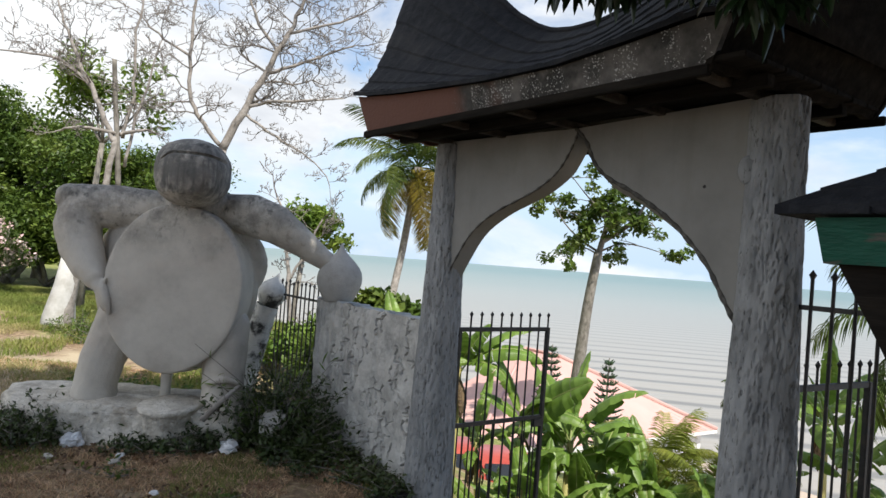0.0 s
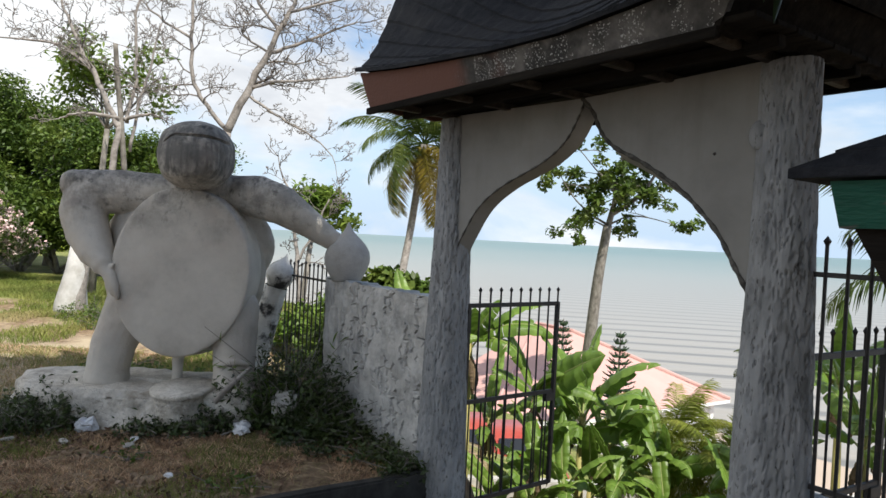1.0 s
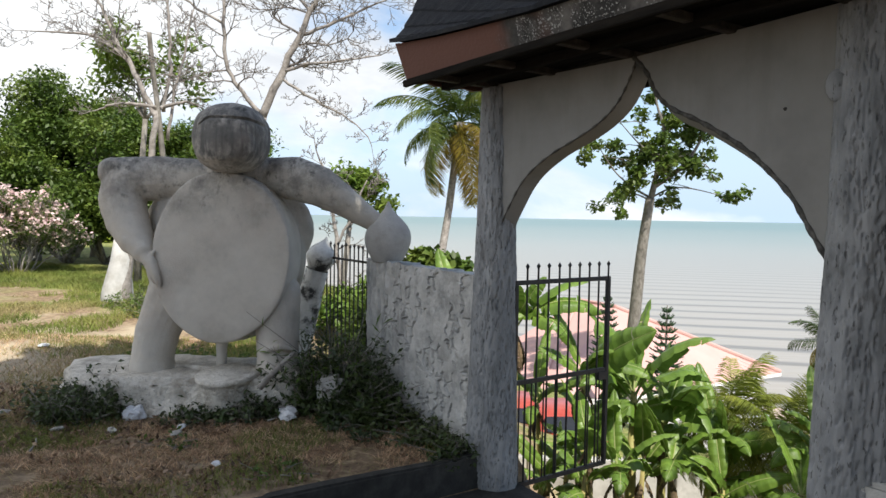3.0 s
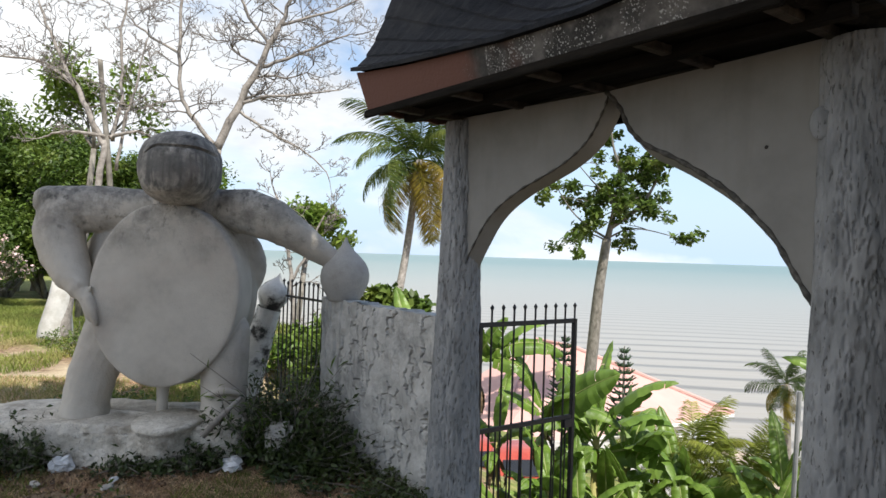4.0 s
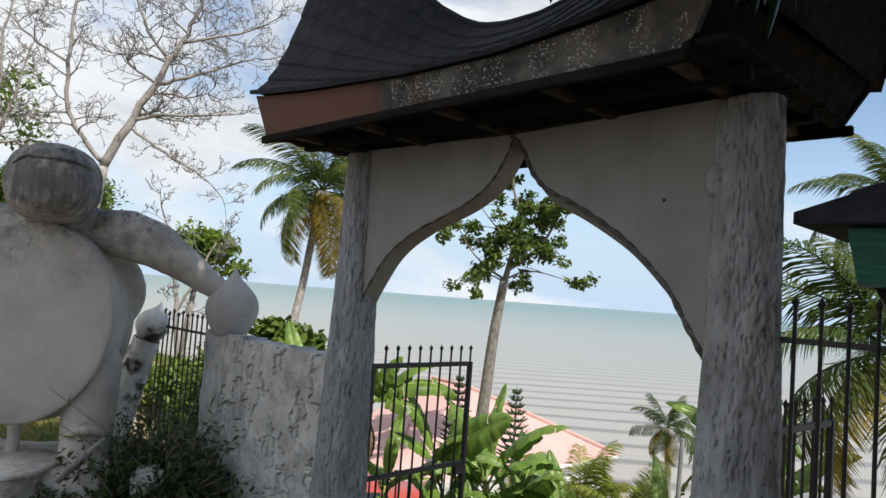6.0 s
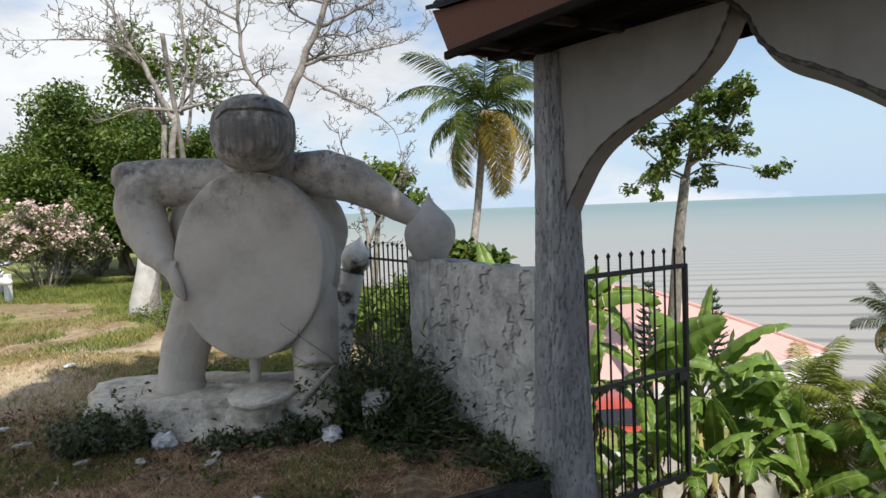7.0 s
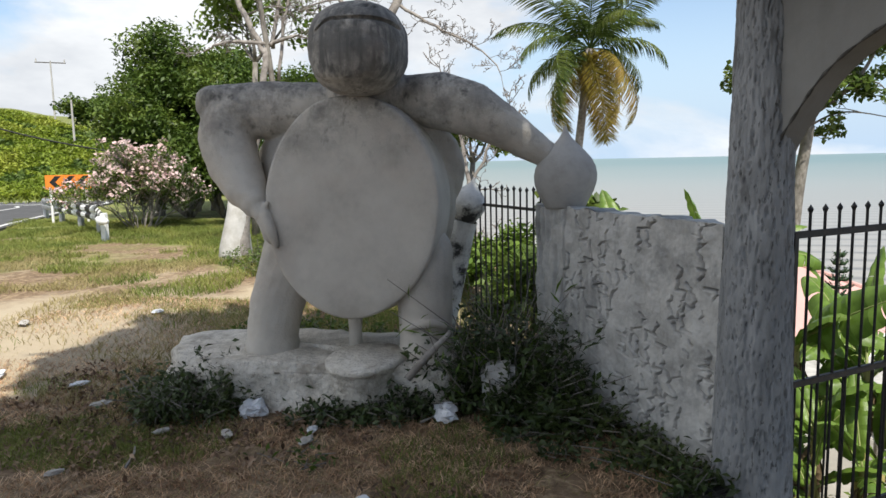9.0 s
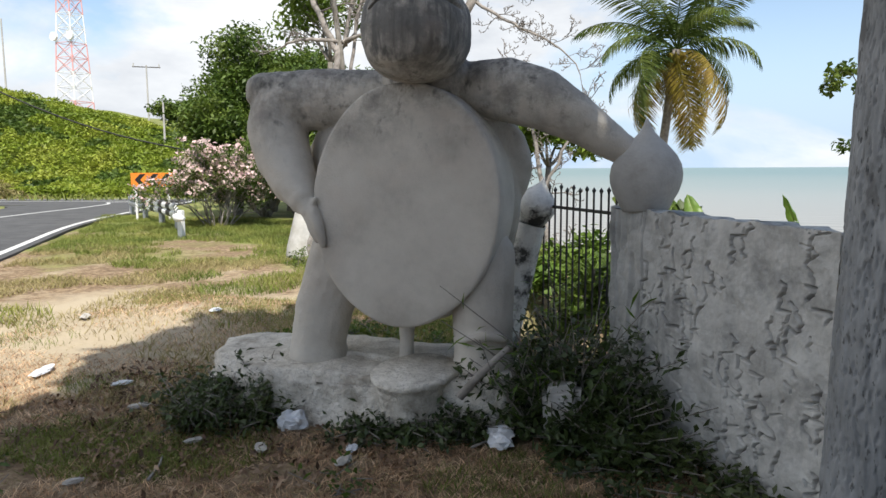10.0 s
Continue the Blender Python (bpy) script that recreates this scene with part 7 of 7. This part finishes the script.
    c = np.stack([rng.uniform(-2.4, 7.0, n), rng.uniform(-5.0, 4.0, n), rng.normal(7.0, 0.5, n)], 1)
    edge = 0.9 * (fbm(np.c_[c[:, :2] * 0.9, 0 * c[:, 0]], 71) - 0.5)
    keep = (c[:, 0] > -2.0 + 0.16 * (0.7 - c[:, 1]) + edge * 1.2) & (c[:, 1] < np.interp(c[:, 0], [0.8, 2.0, 3.2, 5.0], [3.85, 3.3, 2.0, 1.5]) + edge)
    # unseen foliage to the right, added to keep skylight off the right pillar
    m = 20000
    d = np.stack([rng.uniform(1.35, 7.0, m), rng.uniform(-4.5, 1.25, m), rng.uniform(2.1, 6.0, m)], 1)
    # unseen foliage overhead, added to darken the gate's panel and pillar
    m = 6500
    over = np.stack([rng.uniform(0.5, 3.6, m), rng.uniform(-2.5, 2.2, m), rng.normal(4.3, 0.35, m)], 1)
    over = over[over[:, 2] > 3.65]
    leaf_cloud("unseen_overhead_foliage", over, 0.30, 0.12, M_MANGO, t, "", 0.2, 0.3, rng)
    leaf_cloud("unseen_side_foliage", d, 0.34, 0.16, M_MANGO, t, "", 0.2, 0.3, rng)
    leaf_cloud("high_crown", c[keep], 0.38, 0.18, M_MANGO, t, "", 0.2, 0.3, rng)


mango_tree()


# ---- roadside ----
def guardrail():
    t = thing("guardrail", "steel guardrail with black and white end beside the road", "guardrail")
    pts = [bend(-5.75, 15.2), bend(-6.5, 17.0), bend(-7.7, 19.0), bend(-9.0, 21.0), bend(-10.3, 23.0)]
    for i, (x, y) in enumerate(pts):
        bm = bmesh.new()
        box(bm, (x - 0.06, y - 0.06, -0.2), (x + 0.06, y + 0.06, 0.62 if i else 0.70), 0.01)
        part("post", bm, M_WHITE if i == 0 else M_STEEL, t)
    prof = [(-0.02, 0.28), (0.03, 0.34), (0.03, 0.40), (-0.015, 0.45), (0.03, 0.50), (0.03, 0.57), (-0.02, 0.63)]
    for i in range(len(pts) - 1):
        a, b = Vector((*pts[i], 0.12)), Vector((*pts[i + 1], 0.12))
        d = (b - a).normalized()
        nrm = Vector((-d.y, d.x, 0))
        for k in range(4):
            p, q = a.lerp(b, k / 4), a.lerp(b, (k + 1) / 4)
            V = [e + nrm * (o + 0.07) + Vector((0, 0, z)) for e in (p, q) for o, z in prof]
            V += [e + nrm * (o + 0.062) + Vector((0, 0, z)) for e in (p, q) for o, z in prof]
            m = len(prof)
            F = [(j, j + 1, m + j + 1, m + j) for j in range(m - 1)] + [(2 * m + j + 1, 2 * m + j, 3 * m + j, 3 * m + j + 1) for j in range(m - 1)]
            add("beam_length", mesh_of("beam_length", V, F), (M_WHITE, M_BLACK)[k % 2] if i < 3 else M_STEEL, t)
    # curled end plate
    V, F = [], []
    x, y = bend(-5.65, 14.9)
    tube(V, F, [(x - 0.22, y + 0.10, 0.58), (x - 0.05, y - 0.02, 0.56), (x + 0.12, y - 0.04, 0.54)], [0.06, 0.10, 0.05], 8)
    add("end_plate", mesh_of("end_plate", V, F, True), M_WHITE, t, "white curled end plate")


guardrail()


def chevron_sign():
    x, y = bend(-9.15, 20.6)
    t = thing("chevron_sign", "orange road sign with black chevrons on two posts", "road sign", Matrix.Translation((x, y, 0)) @ Matrix.Rotation(radians(22), 4, "Z"))
    wide, z0, z1 = 1.15, 1.08, 1.48
    bm = bmesh.new()
    box(bm, (-0.05, -0.02, z0), (wide, 0.02, z1), 0.005)
    part("board", bm, M_ORANGE, t)
    for k in range(3):
        bm = bmesh.new()
        cx = 0.06 + 0.37 * k
        h = (z1 - z0) / 2 - 0.03
        zm = (z0 + z1) / 2
        q = [(cx, zm), (cx + 0.16, zm + h), (cx + 0.32, zm + h), (cx + 0.16, zm), (cx + 0.32, zm - h), (cx + 0.16, zm - h)]
        f = [bm.verts.new((a, -0.025, b)) for a, b in q]
        g = [bm.verts.new((a, -0.021, b)) for a, b in q]
        bm.faces.new((f[0], f[3], f[2], f[1]))
        bm.faces.new((f[0], f[5], f[4], f[3]))
        for i in range(6):
            bm.faces.new((f[i], f[(i + 1) % 6], g[(i + 1) % 6], g[i]))
        part("chevron", bm, M_BLACK, t)
    for px in (0.06, wide - 0.15):
        bm = bmesh.new()
        rod(bm, (px, 0.04, -0.3), (px, 0.04, z1 - 0.02), 0.035, n=10)
        part("post", bm, M_WHITE, t)


chevron_sign()


def power_pole(x, y, z, tall, r, label, arms=True):
    t = thing("utility_pole", label, "utility pole")
    bm = bmesh.new()
    rod(bm, (x, y, z - 0.5), (x, y, z + tall), r, r * 0.7, 10)
    part("shaft", bm, M_CONCRETE, t)
    if arms:
        d = Vector((0.8, 0.6, 0))
        for k in (0.97,):
            bm = bmesh.new()
            p = Vector((x, y, z + tall * k))
            rod(bm, p - d * 1.1, p + d * 1.1, 0.04, n=6)
            part("crossarm", bm, M_DARKWOOD, t)
            for s in (-1, 1):
                bm = bmesh.new()
                rod(bm, p + d * s, p + d * s + Vector((0, 0, 0.3)), 0.06, 0.04, 6)
                part("insulator", bm, M_CONCRETE, t)
    return t


def at_bend(lat, ahead):
    x, y = bend(lat, ahead)
    return x, y, ground_z(x, y)


power_pole(*at_bend(-24.2, 35.5), 13.5, 0.10, "tall grey concrete power pole at the hill's foot")
power_pole(*bend(-36.9, 60), 7.2, 6.9, 0.08, "thin grey pole behind the hill", False)
power_pole(*at_bend(-25.0, 60), 5.0, 0.08, "grey power pole with a crossarm at the hill's end")
power_pole(*at_bend(-18.6, 47), 3.0, 0.08, "short grey pole at the hill's end", False)


def lattice_tower():
    cx, cy = bend(-77.9, 150)
    t = thing("lattice_tower", "red and white lattice telecom tower beyond the hill", "tower")
    z0, tall, w0, w1, n = 3.7, 60.0, 2.97, 0.5, 20
    for i in range(n):
        f0, f1 = i / n, (i + 1) / n
        mat = (M_WHITE, M_TOWER_HAZY_RED)[(i // 2) % 2]
        r0, r1 = w0 + (w1 - w0) * f0, w0 + (w1 - w0) * f1
        a = [Vector((cx + sx * r0, cy + sy * r0, z0 + tall * f0)) for sx, sy in ((-1, -1), (1, -1), (1, 1), (-1, 1))]
        b = [Vector((cx + sx * r1, cy + sy * r1, z0 + tall * f1)) for sx, sy in ((-1, -1), (1, -1), (1, 1), (-1, 1))]
        for k in range(4):
            q = (k + 1) % 4
            for name, u, v, r in (("leg", a[k], b[k], 0.13), ("brace", a[k], b[q], 0.07), ("brace", a[q], b[k], 0.07), ("girt", b[k], b[q], 0.07)):
                bm = bmesh.new()
                rod(bm, u, v, r, n=5)
                part(name, bm, mat, t)
    for k, z in enumerate((0.12, 0.42, 0.62)):
        for s in (-1, 1):
            bm = bmesh.new()
            r = w0 + (w1 - w0) * z
            rod(bm, (cx + s * r * 1.1, cy - r * 1.1, z0 + tall * z), (cx + s * r * 1.1, cy - r * 1.1 - 0.5, z0 + tall * z), 0.9, 0.9, 14)
            part("dish", bm, M_WHITE, t)


lattice_tower()

V, F = [], []
x0, y0, zz = at_bend(-24.2, 35.5)
p0, p1 = Vector((x0, y0, zz + 6.3)), Vector((*bend(-10.6, 33), 2.2))
tube(V, F, [p0.lerp(p1, k / 14) - Vector((0, 0, 1.2 * math.sin(math.pi * k / 14) * 0.5)) for k in range(15)], [0.035] * 15, 4)
tagged(add("power_cable", mesh_of("power_cable", V, F), M_IRON), "black cable slung along the hillside", "cable")
V, F = [], []
tube(V, F, [Vector((x0, y0, zz + 9.0)), Vector((*bend(-40, 34), 7.5))], [0.03, 0.03], 4)
tagged(add("power_cable", mesh_of("power_cable", V, F), M_IRON), "black cable leading away from the power pole", "cable")


def hillside():
    rng = np.random.default_rng(141)
    n = 210000
    lat, ah = rng.uniform(-62, -7, n), 35.6 + 18 * rng.uniform(0, 1, n) ** 1.2
    x = BEND_O[0] + BEND_R[0] * lat + BEND_F[0] * ah
    y = BEND_O[1] + BEND_R[1] * lat + BEND_F[1] * ah
    z = height(x, y)
    lump = fbm(np.stack([x * 0.45, y * 0.45, 0 * x], -1), 81)
    z = z + 0.9 * lump * rng.uniform(0, 1, n)
    c = np.stack([x, y, z], 1)
    dark = lump < 0.36
    tagged(leaf_cloud("hill_scrub", c[~dark], 0.27, 0.13, M_SCRUB, None, "", 0, 0.5, rng), "bright green creeping scrub covering the hill", "scrub", kind="stuff")
    tagged(leaf_cloud("hill_scrub", c[dark], 0.36, 0.2, M_LEAF, None, "", 0, 0.5, rng), "darker green bushes in the hill's hollows", "scrub", kind="stuff")


hillside()


def dry_brush():
    rng = np.random.default_rng(143)
    n = 6000
    lat, ah = rng.normal(-24.5, 2.0, n), 34.6 + 1.6 * rng.uniform(0, 1, n)
    x = BEND_O[0] + BEND_R[0] * lat + BEND_F[0] * ah
    y = BEND_O[1] + BEND_R[1] * lat + BEND_F[1] * ah
    c = np.stack([x, y, height(x, y) + 1.5 * rng.uniform(0, 1, n) * np.exp(-((lat + 24.5) / 2.6) ** 2)], 1)
    tagged(leaf_cloud("dry_brush", c, 0.30, 0.05, M_STRAW, None, "", -0.6, 0.5, rng), "dry straw-coloured brush at the hill's foot", "scrub", kind="stuff")


dry_brush()
crown_tree("broadleaf_tree", (*bend(-20.0, 55), 3.2), (0, 0, 1.2), 0.2, 1.1, 2, 70, (0.35, 0.2), M_LEAF, "round tree at the hill's end", 151, 3, 0.8)


# ---- below the gate: house, wall, parked cars ----
def pink_house():
    t = thing("pink_roofed_house", "shore house under a wide pink metal hip roof", "house")
    A, B = Vector((6.52, 34.0, -2.5)), Vector((5.13, 36.4, -2.5))
    corners = [Vector((14.2, 33.6, -5.35)), Vector((1.8, 25.5, -5.35)), Vector((-1.1, 30.6, -5.35)), Vector((9.0, 45.0, -5.35))]
    faces = [(corners[0], A, B, corners[1]), (corners[1], B, corners[2]), (corners[2], B, A, corners[3]), (corners[3], A, corners[0])]
    for f in faces:
        bm = bmesh.new()
        up = [bm.verts.new(p) for p in f]
        lo = [bm.verts.new(p - Vector((0, 0, 0.08))) for p in f]
        bm.faces.new(up)
        bm.faces.new(lo[::-1])
        for i in range(len(f)):
            j = (i + 1) % len(f)
            bm.faces.new((up[j], up[i], lo[i], lo[j]))
        bmesh.ops.recalc_face_normals(bm, faces=bm.faces)
        rf = part("roof_slope", bm, M_PINK, t, "pink ribbed metal roofing")
        if len(f) == 4:
            e, h = f[3] - f[0], f[2] - f[1]
            for k in range(30):
                u = (k + 0.5) / 30
                bm = bmesh.new()
                a, b = f[0] + e * u, f[1] + h * u
                rod(bm, a + Vector((0, 0, 0.02)), b + Vector((0, 0, 0.02)), 0.012, n=4)
                part("rib", bm, M_PINK, rf)
    for a, b in ((A, corners[0]), (A, B), (B, corners[1])):
        bm = bmesh.new()
        rod(bm, a + Vector((0, 0, 0.05)), b + Vector((0, 0, 0.05)), 0.09, n=6)
        part("ridge_cap", bm, M_PINK, t)
    for i in range(4):
        a, b = corners[i], corners[(i + 1) % 4]
        bm = bmesh.new()
        d = (b - a).normalized()
        m = Matrix.Translation((a + b) / 2) @ d.to_track_quat("X", "Z").to_matrix().to_4x4()
        box(bm, (-(b - a).length / 2, -0.04, -0.15), ((b - a).length / 2, 0.04, -0.02), 0.0, m)
        part("fascia", bm, M_WHITE, t, "white painted fascia")
    c = sum(corners, Vector()) / 4
    inn = [p.lerp(c, 0.1) for p in corners]
    for i in range(4):
        a, b = inn[i], inn[(i + 1) % 4]
        bm = bmesh.new()
        d = (b - a).normalized()
        m = Matrix.Translation((a + b) / 2) @ d.to_track_quat("X", "Z").to_matrix().to_4x4()
        box(bm, (-(b - a).length / 2, -0.1, -3.6), ((b - a).length / 2, 0.1, -0.1), 0.0, m)
        part("wall", bm, M_WHITE, t, "white rendered wall")


pink_house()


def car(x, y, yaw, mat, label):
    z = -4.5
    t = thing("parked_car", label, "car", Matrix.Translation((x, y, z)) @ Matrix.Rotation(radians(yaw), 4, "Z"), "cars parked below the gate")
    prof = [(-2.0, 0.35), (-2.05, 0.7), (-1.95, 0.9), (-1.0, 0.98), (-0.45, 1.42), (0.9, 1.45), (1.65, 1.0), (2.0, 0.92), (2.05, 0.4)]
    bm = bmesh.new()
    rows = []
    for yy, k in ((-0.82, 0.97), (-0.7, 1.0), (0.7, 1.0), (0.82, 0.97)):
        rows.append([bm.verts.new((a * k, yy * (0.86 if b > 1.1 else 1), b)) for a, b in prof])
    for i in range(3):
        for j in range(len(prof)):
            q = (j + 1) % len(prof)
            bm.faces.new((rows[i][j], rows[i][q], rows[i + 1][q], rows[i + 1][j]))
    bm.faces.new(rows[0][::-1])
    bm.faces.new(rows[3])
    bmesh.ops.recalc_face_normals(bm, faces=bm.faces)
    bmesh.ops.bevel(bm, geom=bm.edges[:], offset=0.04, segments=2, affect="EDGES")
    part("body", bm, mat, t, "", True)
    for sy in (-1, 1):
        bm = bmesh.new()
        box(bm, (-0.62, sy * 0.77 - 0.02, 1.02), (1.15, sy * 0.77 + 0.02, 1.34), 0.01)
        part("side_window", bm, M_GLASSDARK, t)
    for sx, xx in ((0, -0.78), (1, 1.32)):
        bm = bmesh.new()
        box(bm, (-0.02, -0.62, -0.22), (0.02, 0.62, 0.22), 0.01, pose(xx, 0, 1.22, 0, 50 if sx == 0 else -58, 0))
        part("windscreen", bm, M_GLASSDARK, t)
    for sx in (-1.25, 1.25):
        for sy in (-0.8, 0.8):
            bm = bmesh.new()
            rod(bm, (sx, sy - 0.1, 0.32), (sx, sy + 0.1, 0.32), 0.32, n=18)
            w = part("wheel", bm, M_BLACK, t)
            bm = bmesh.new()
            rod(bm, (sx, sy - 0.11, 0.32), (sx, sy + 0.11, 0.32), 0.18, n=14)
            part("rim", bm, M_STEEL, w)


car(2.15, 18.0, 97, M_RED, "red car parked on the lane below the gate")
car(0.75, 18.6, 95, M_RED, "orange-red car parked beneath the pink roof")
car(-1.2, 18.6, 15, M_GLASSDARK, "dark car parked on the lane below the gate")

bm = bmesh.new()
box(bm, (-7, 15.5, -7.5), (9.5, 24.5, -4.5), 0.03)
tagged(part("parking_apron", bm, M_OLDWALL, None), "pale concrete parking apron below the slope", "pavement", kind="structure")

bm = bmesh.new()
box(bm, (-6.0, 13.1, -6.5), (8.5, 13.35, -2.72), 0.02)
tagged(part("retaining_wall", bm, M_OLDWALL, None), "long white boundary wall below the bananas", "wall")
for k in range(9):
    bm = bmesh.new()
    box(bm, (-0.9 + 0.9 * k, 13.03, -4.5), (-0.8 + 0.9 * k, 13.42, -2.62), 0.01)
    pl = tagged(part("wall_pier", bm, M_OLDWALL, None), "white pier of the boundary wall", "pier", "piers of the boundary wall")

bm = bmesh.new()
rod(bm, (3.05, 6.75, -2.5), (3.15, 6.75, 0.62), 0.022, n=8)
tagged(part("grey_pipe", bm, M_STEEL, None), "slanting grey steel pipe standing on the slope", "pipe")


# ---- litter on the lawn ----
def crumple(name, x, y, size, mat, label, seed, flat=0.6):
    rng = np.random.default_rng(seed)
    bm = bmesh.new()
    bmesh.ops.create_icosphere(bm, subdivisions=3, radius=1.0)
    for v in bm.verts:
        n = noise.noise_vector(v.co * 1.7 + Vector((seed, 0, 0))) * 0.5 + noise.noise_vector(v.co * 4 + Vector((0, seed, 0))) * 0.22
        v.co = (v.co + Vector(n))
        v.co = Vector((v.co.x * size[0], v.co.y * size[1], max(v.co.z, -0.75) * size[2]))
    ob = part(name, bm, mat, None, "", False)
    ob.matrix_world = Matrix.Translation((x, y, ground_z(x, y) + size[2] * 0.6 + 0.022)) @ Matrix.Rotation(rng.uniform(0, 6), 4, "Z")
    return tagged(ob, label, "litter")


crumple("plastic_bag", -2.80, 5.58, (0.085, 0.065, 0.06), M_LITTER, "crumpled white plastic bag on the dry grass", 3)
crumple("plastic_bag", -1.58, 5.63, (0.105, 0.06, 0.05), M_LITTER, "flattened white plastic bag by the weeds", 8)
for i, (x, y, a, b, m) in enumerate(((-2.33, 5.38, 0.06, 0.04, M_LITTER), (-2.30, 5.22, 0.09, 0.04, M_PAPER), (-2.80, 5.25, 0.085, 0.04, M_PAPER), (-3.20, 5.22, 0.07, 0.035, M_PAPER), (-5.1, 6.0, 0.20, 0.07, M_LITTER),
                                     (-4.3, 5.9, 0.10, 0.06, M_LITTER), (-4.7, 5.0, 0.10, 0.05, M_PAPER), (-3.9, 5.6, 0.09, 0.05, M_PAPER), (-5.2, 8.2, 0.12, 0.08, M_LITTER), (-4.1, 7.4, 0.14, 0.08, M_PAPER),
                                     (-2.25, 7.1, 0.14, 0.10, M_LITTER), (-6.3, 7.6, 0.16, 0.06, M_PAPER), (-3.4, 4.6, 0.06, 0.03, M_PAPER), (-1.75, 4.55, 0.05, 0.03, M_LITTER), (-5.6, 5.3, 0.08, 0.03, M_PAPER),
                                     (-1.15, 4.02, 0.03, 0.10, M_LITTER))):
    crumple("litter_scrap", x, y, (0.72 * a, 0.72 * b, 0.014 if i not in (10, 15) else 0.05), m, "scrap of pale crumpled rubbish on the grass", 20 + i)


def dead_stick(x, y, yaw, ln, label):
    V, F = [], []
    z = ground_z(x, y) + 0.02
    d = Vector((math.cos(yaw), math.sin(yaw), 0.05))
    tube(V, F, [Vector((x, y, z)), Vector((x, y, z + 0.01)) + d * ln * 0.5 + Vector((0.01, 0.02, 0)), Vector((x, y, z)) + d * ln], [0.008, 0.007, 0.004], 6)
    tagged(add("dead_stick", mesh_of("dead_stick", V, F, True), M_PALEBARK), label, "stick")


dead_stick(-3.1, 4.75, 2.0, 0.25, "dry grey stick lying on the lawn")
V, F = [], []
tube(V, F, [(-1.82, 5.66, 0.36), (-1.70, 5.69, 0.50), (-1.56, 5.72, 0.64)], [0.026, 0.022, 0.016], 7)
tagged(add("broken_branch", mesh_of("broken_branch", V, F, True), M_PALEBARK), "pale broken branch propped against the plinth", "branch")
bm = bmesh.new()
box(bm, (-1.38, 5.74, 0.0), (-1.18, 5.90, 0.43), 0.03)
bmesh.ops.subdivide_edges(bm, edges=bm.edges, cuts=4, use_grid_fill=True)
for v in bm.verts:
    v.co += Vector(noise.noise_vector(v.co * 5)) * 0.035
tagged(part("cement_stump", bm, M_CONCRETE, None, "", True), "rough whitewashed cement stump among the weeds", "block")
dead_stick(-1.72, 5.55, 0.9, 0.30, "dry brown stick leaning by the plinth")
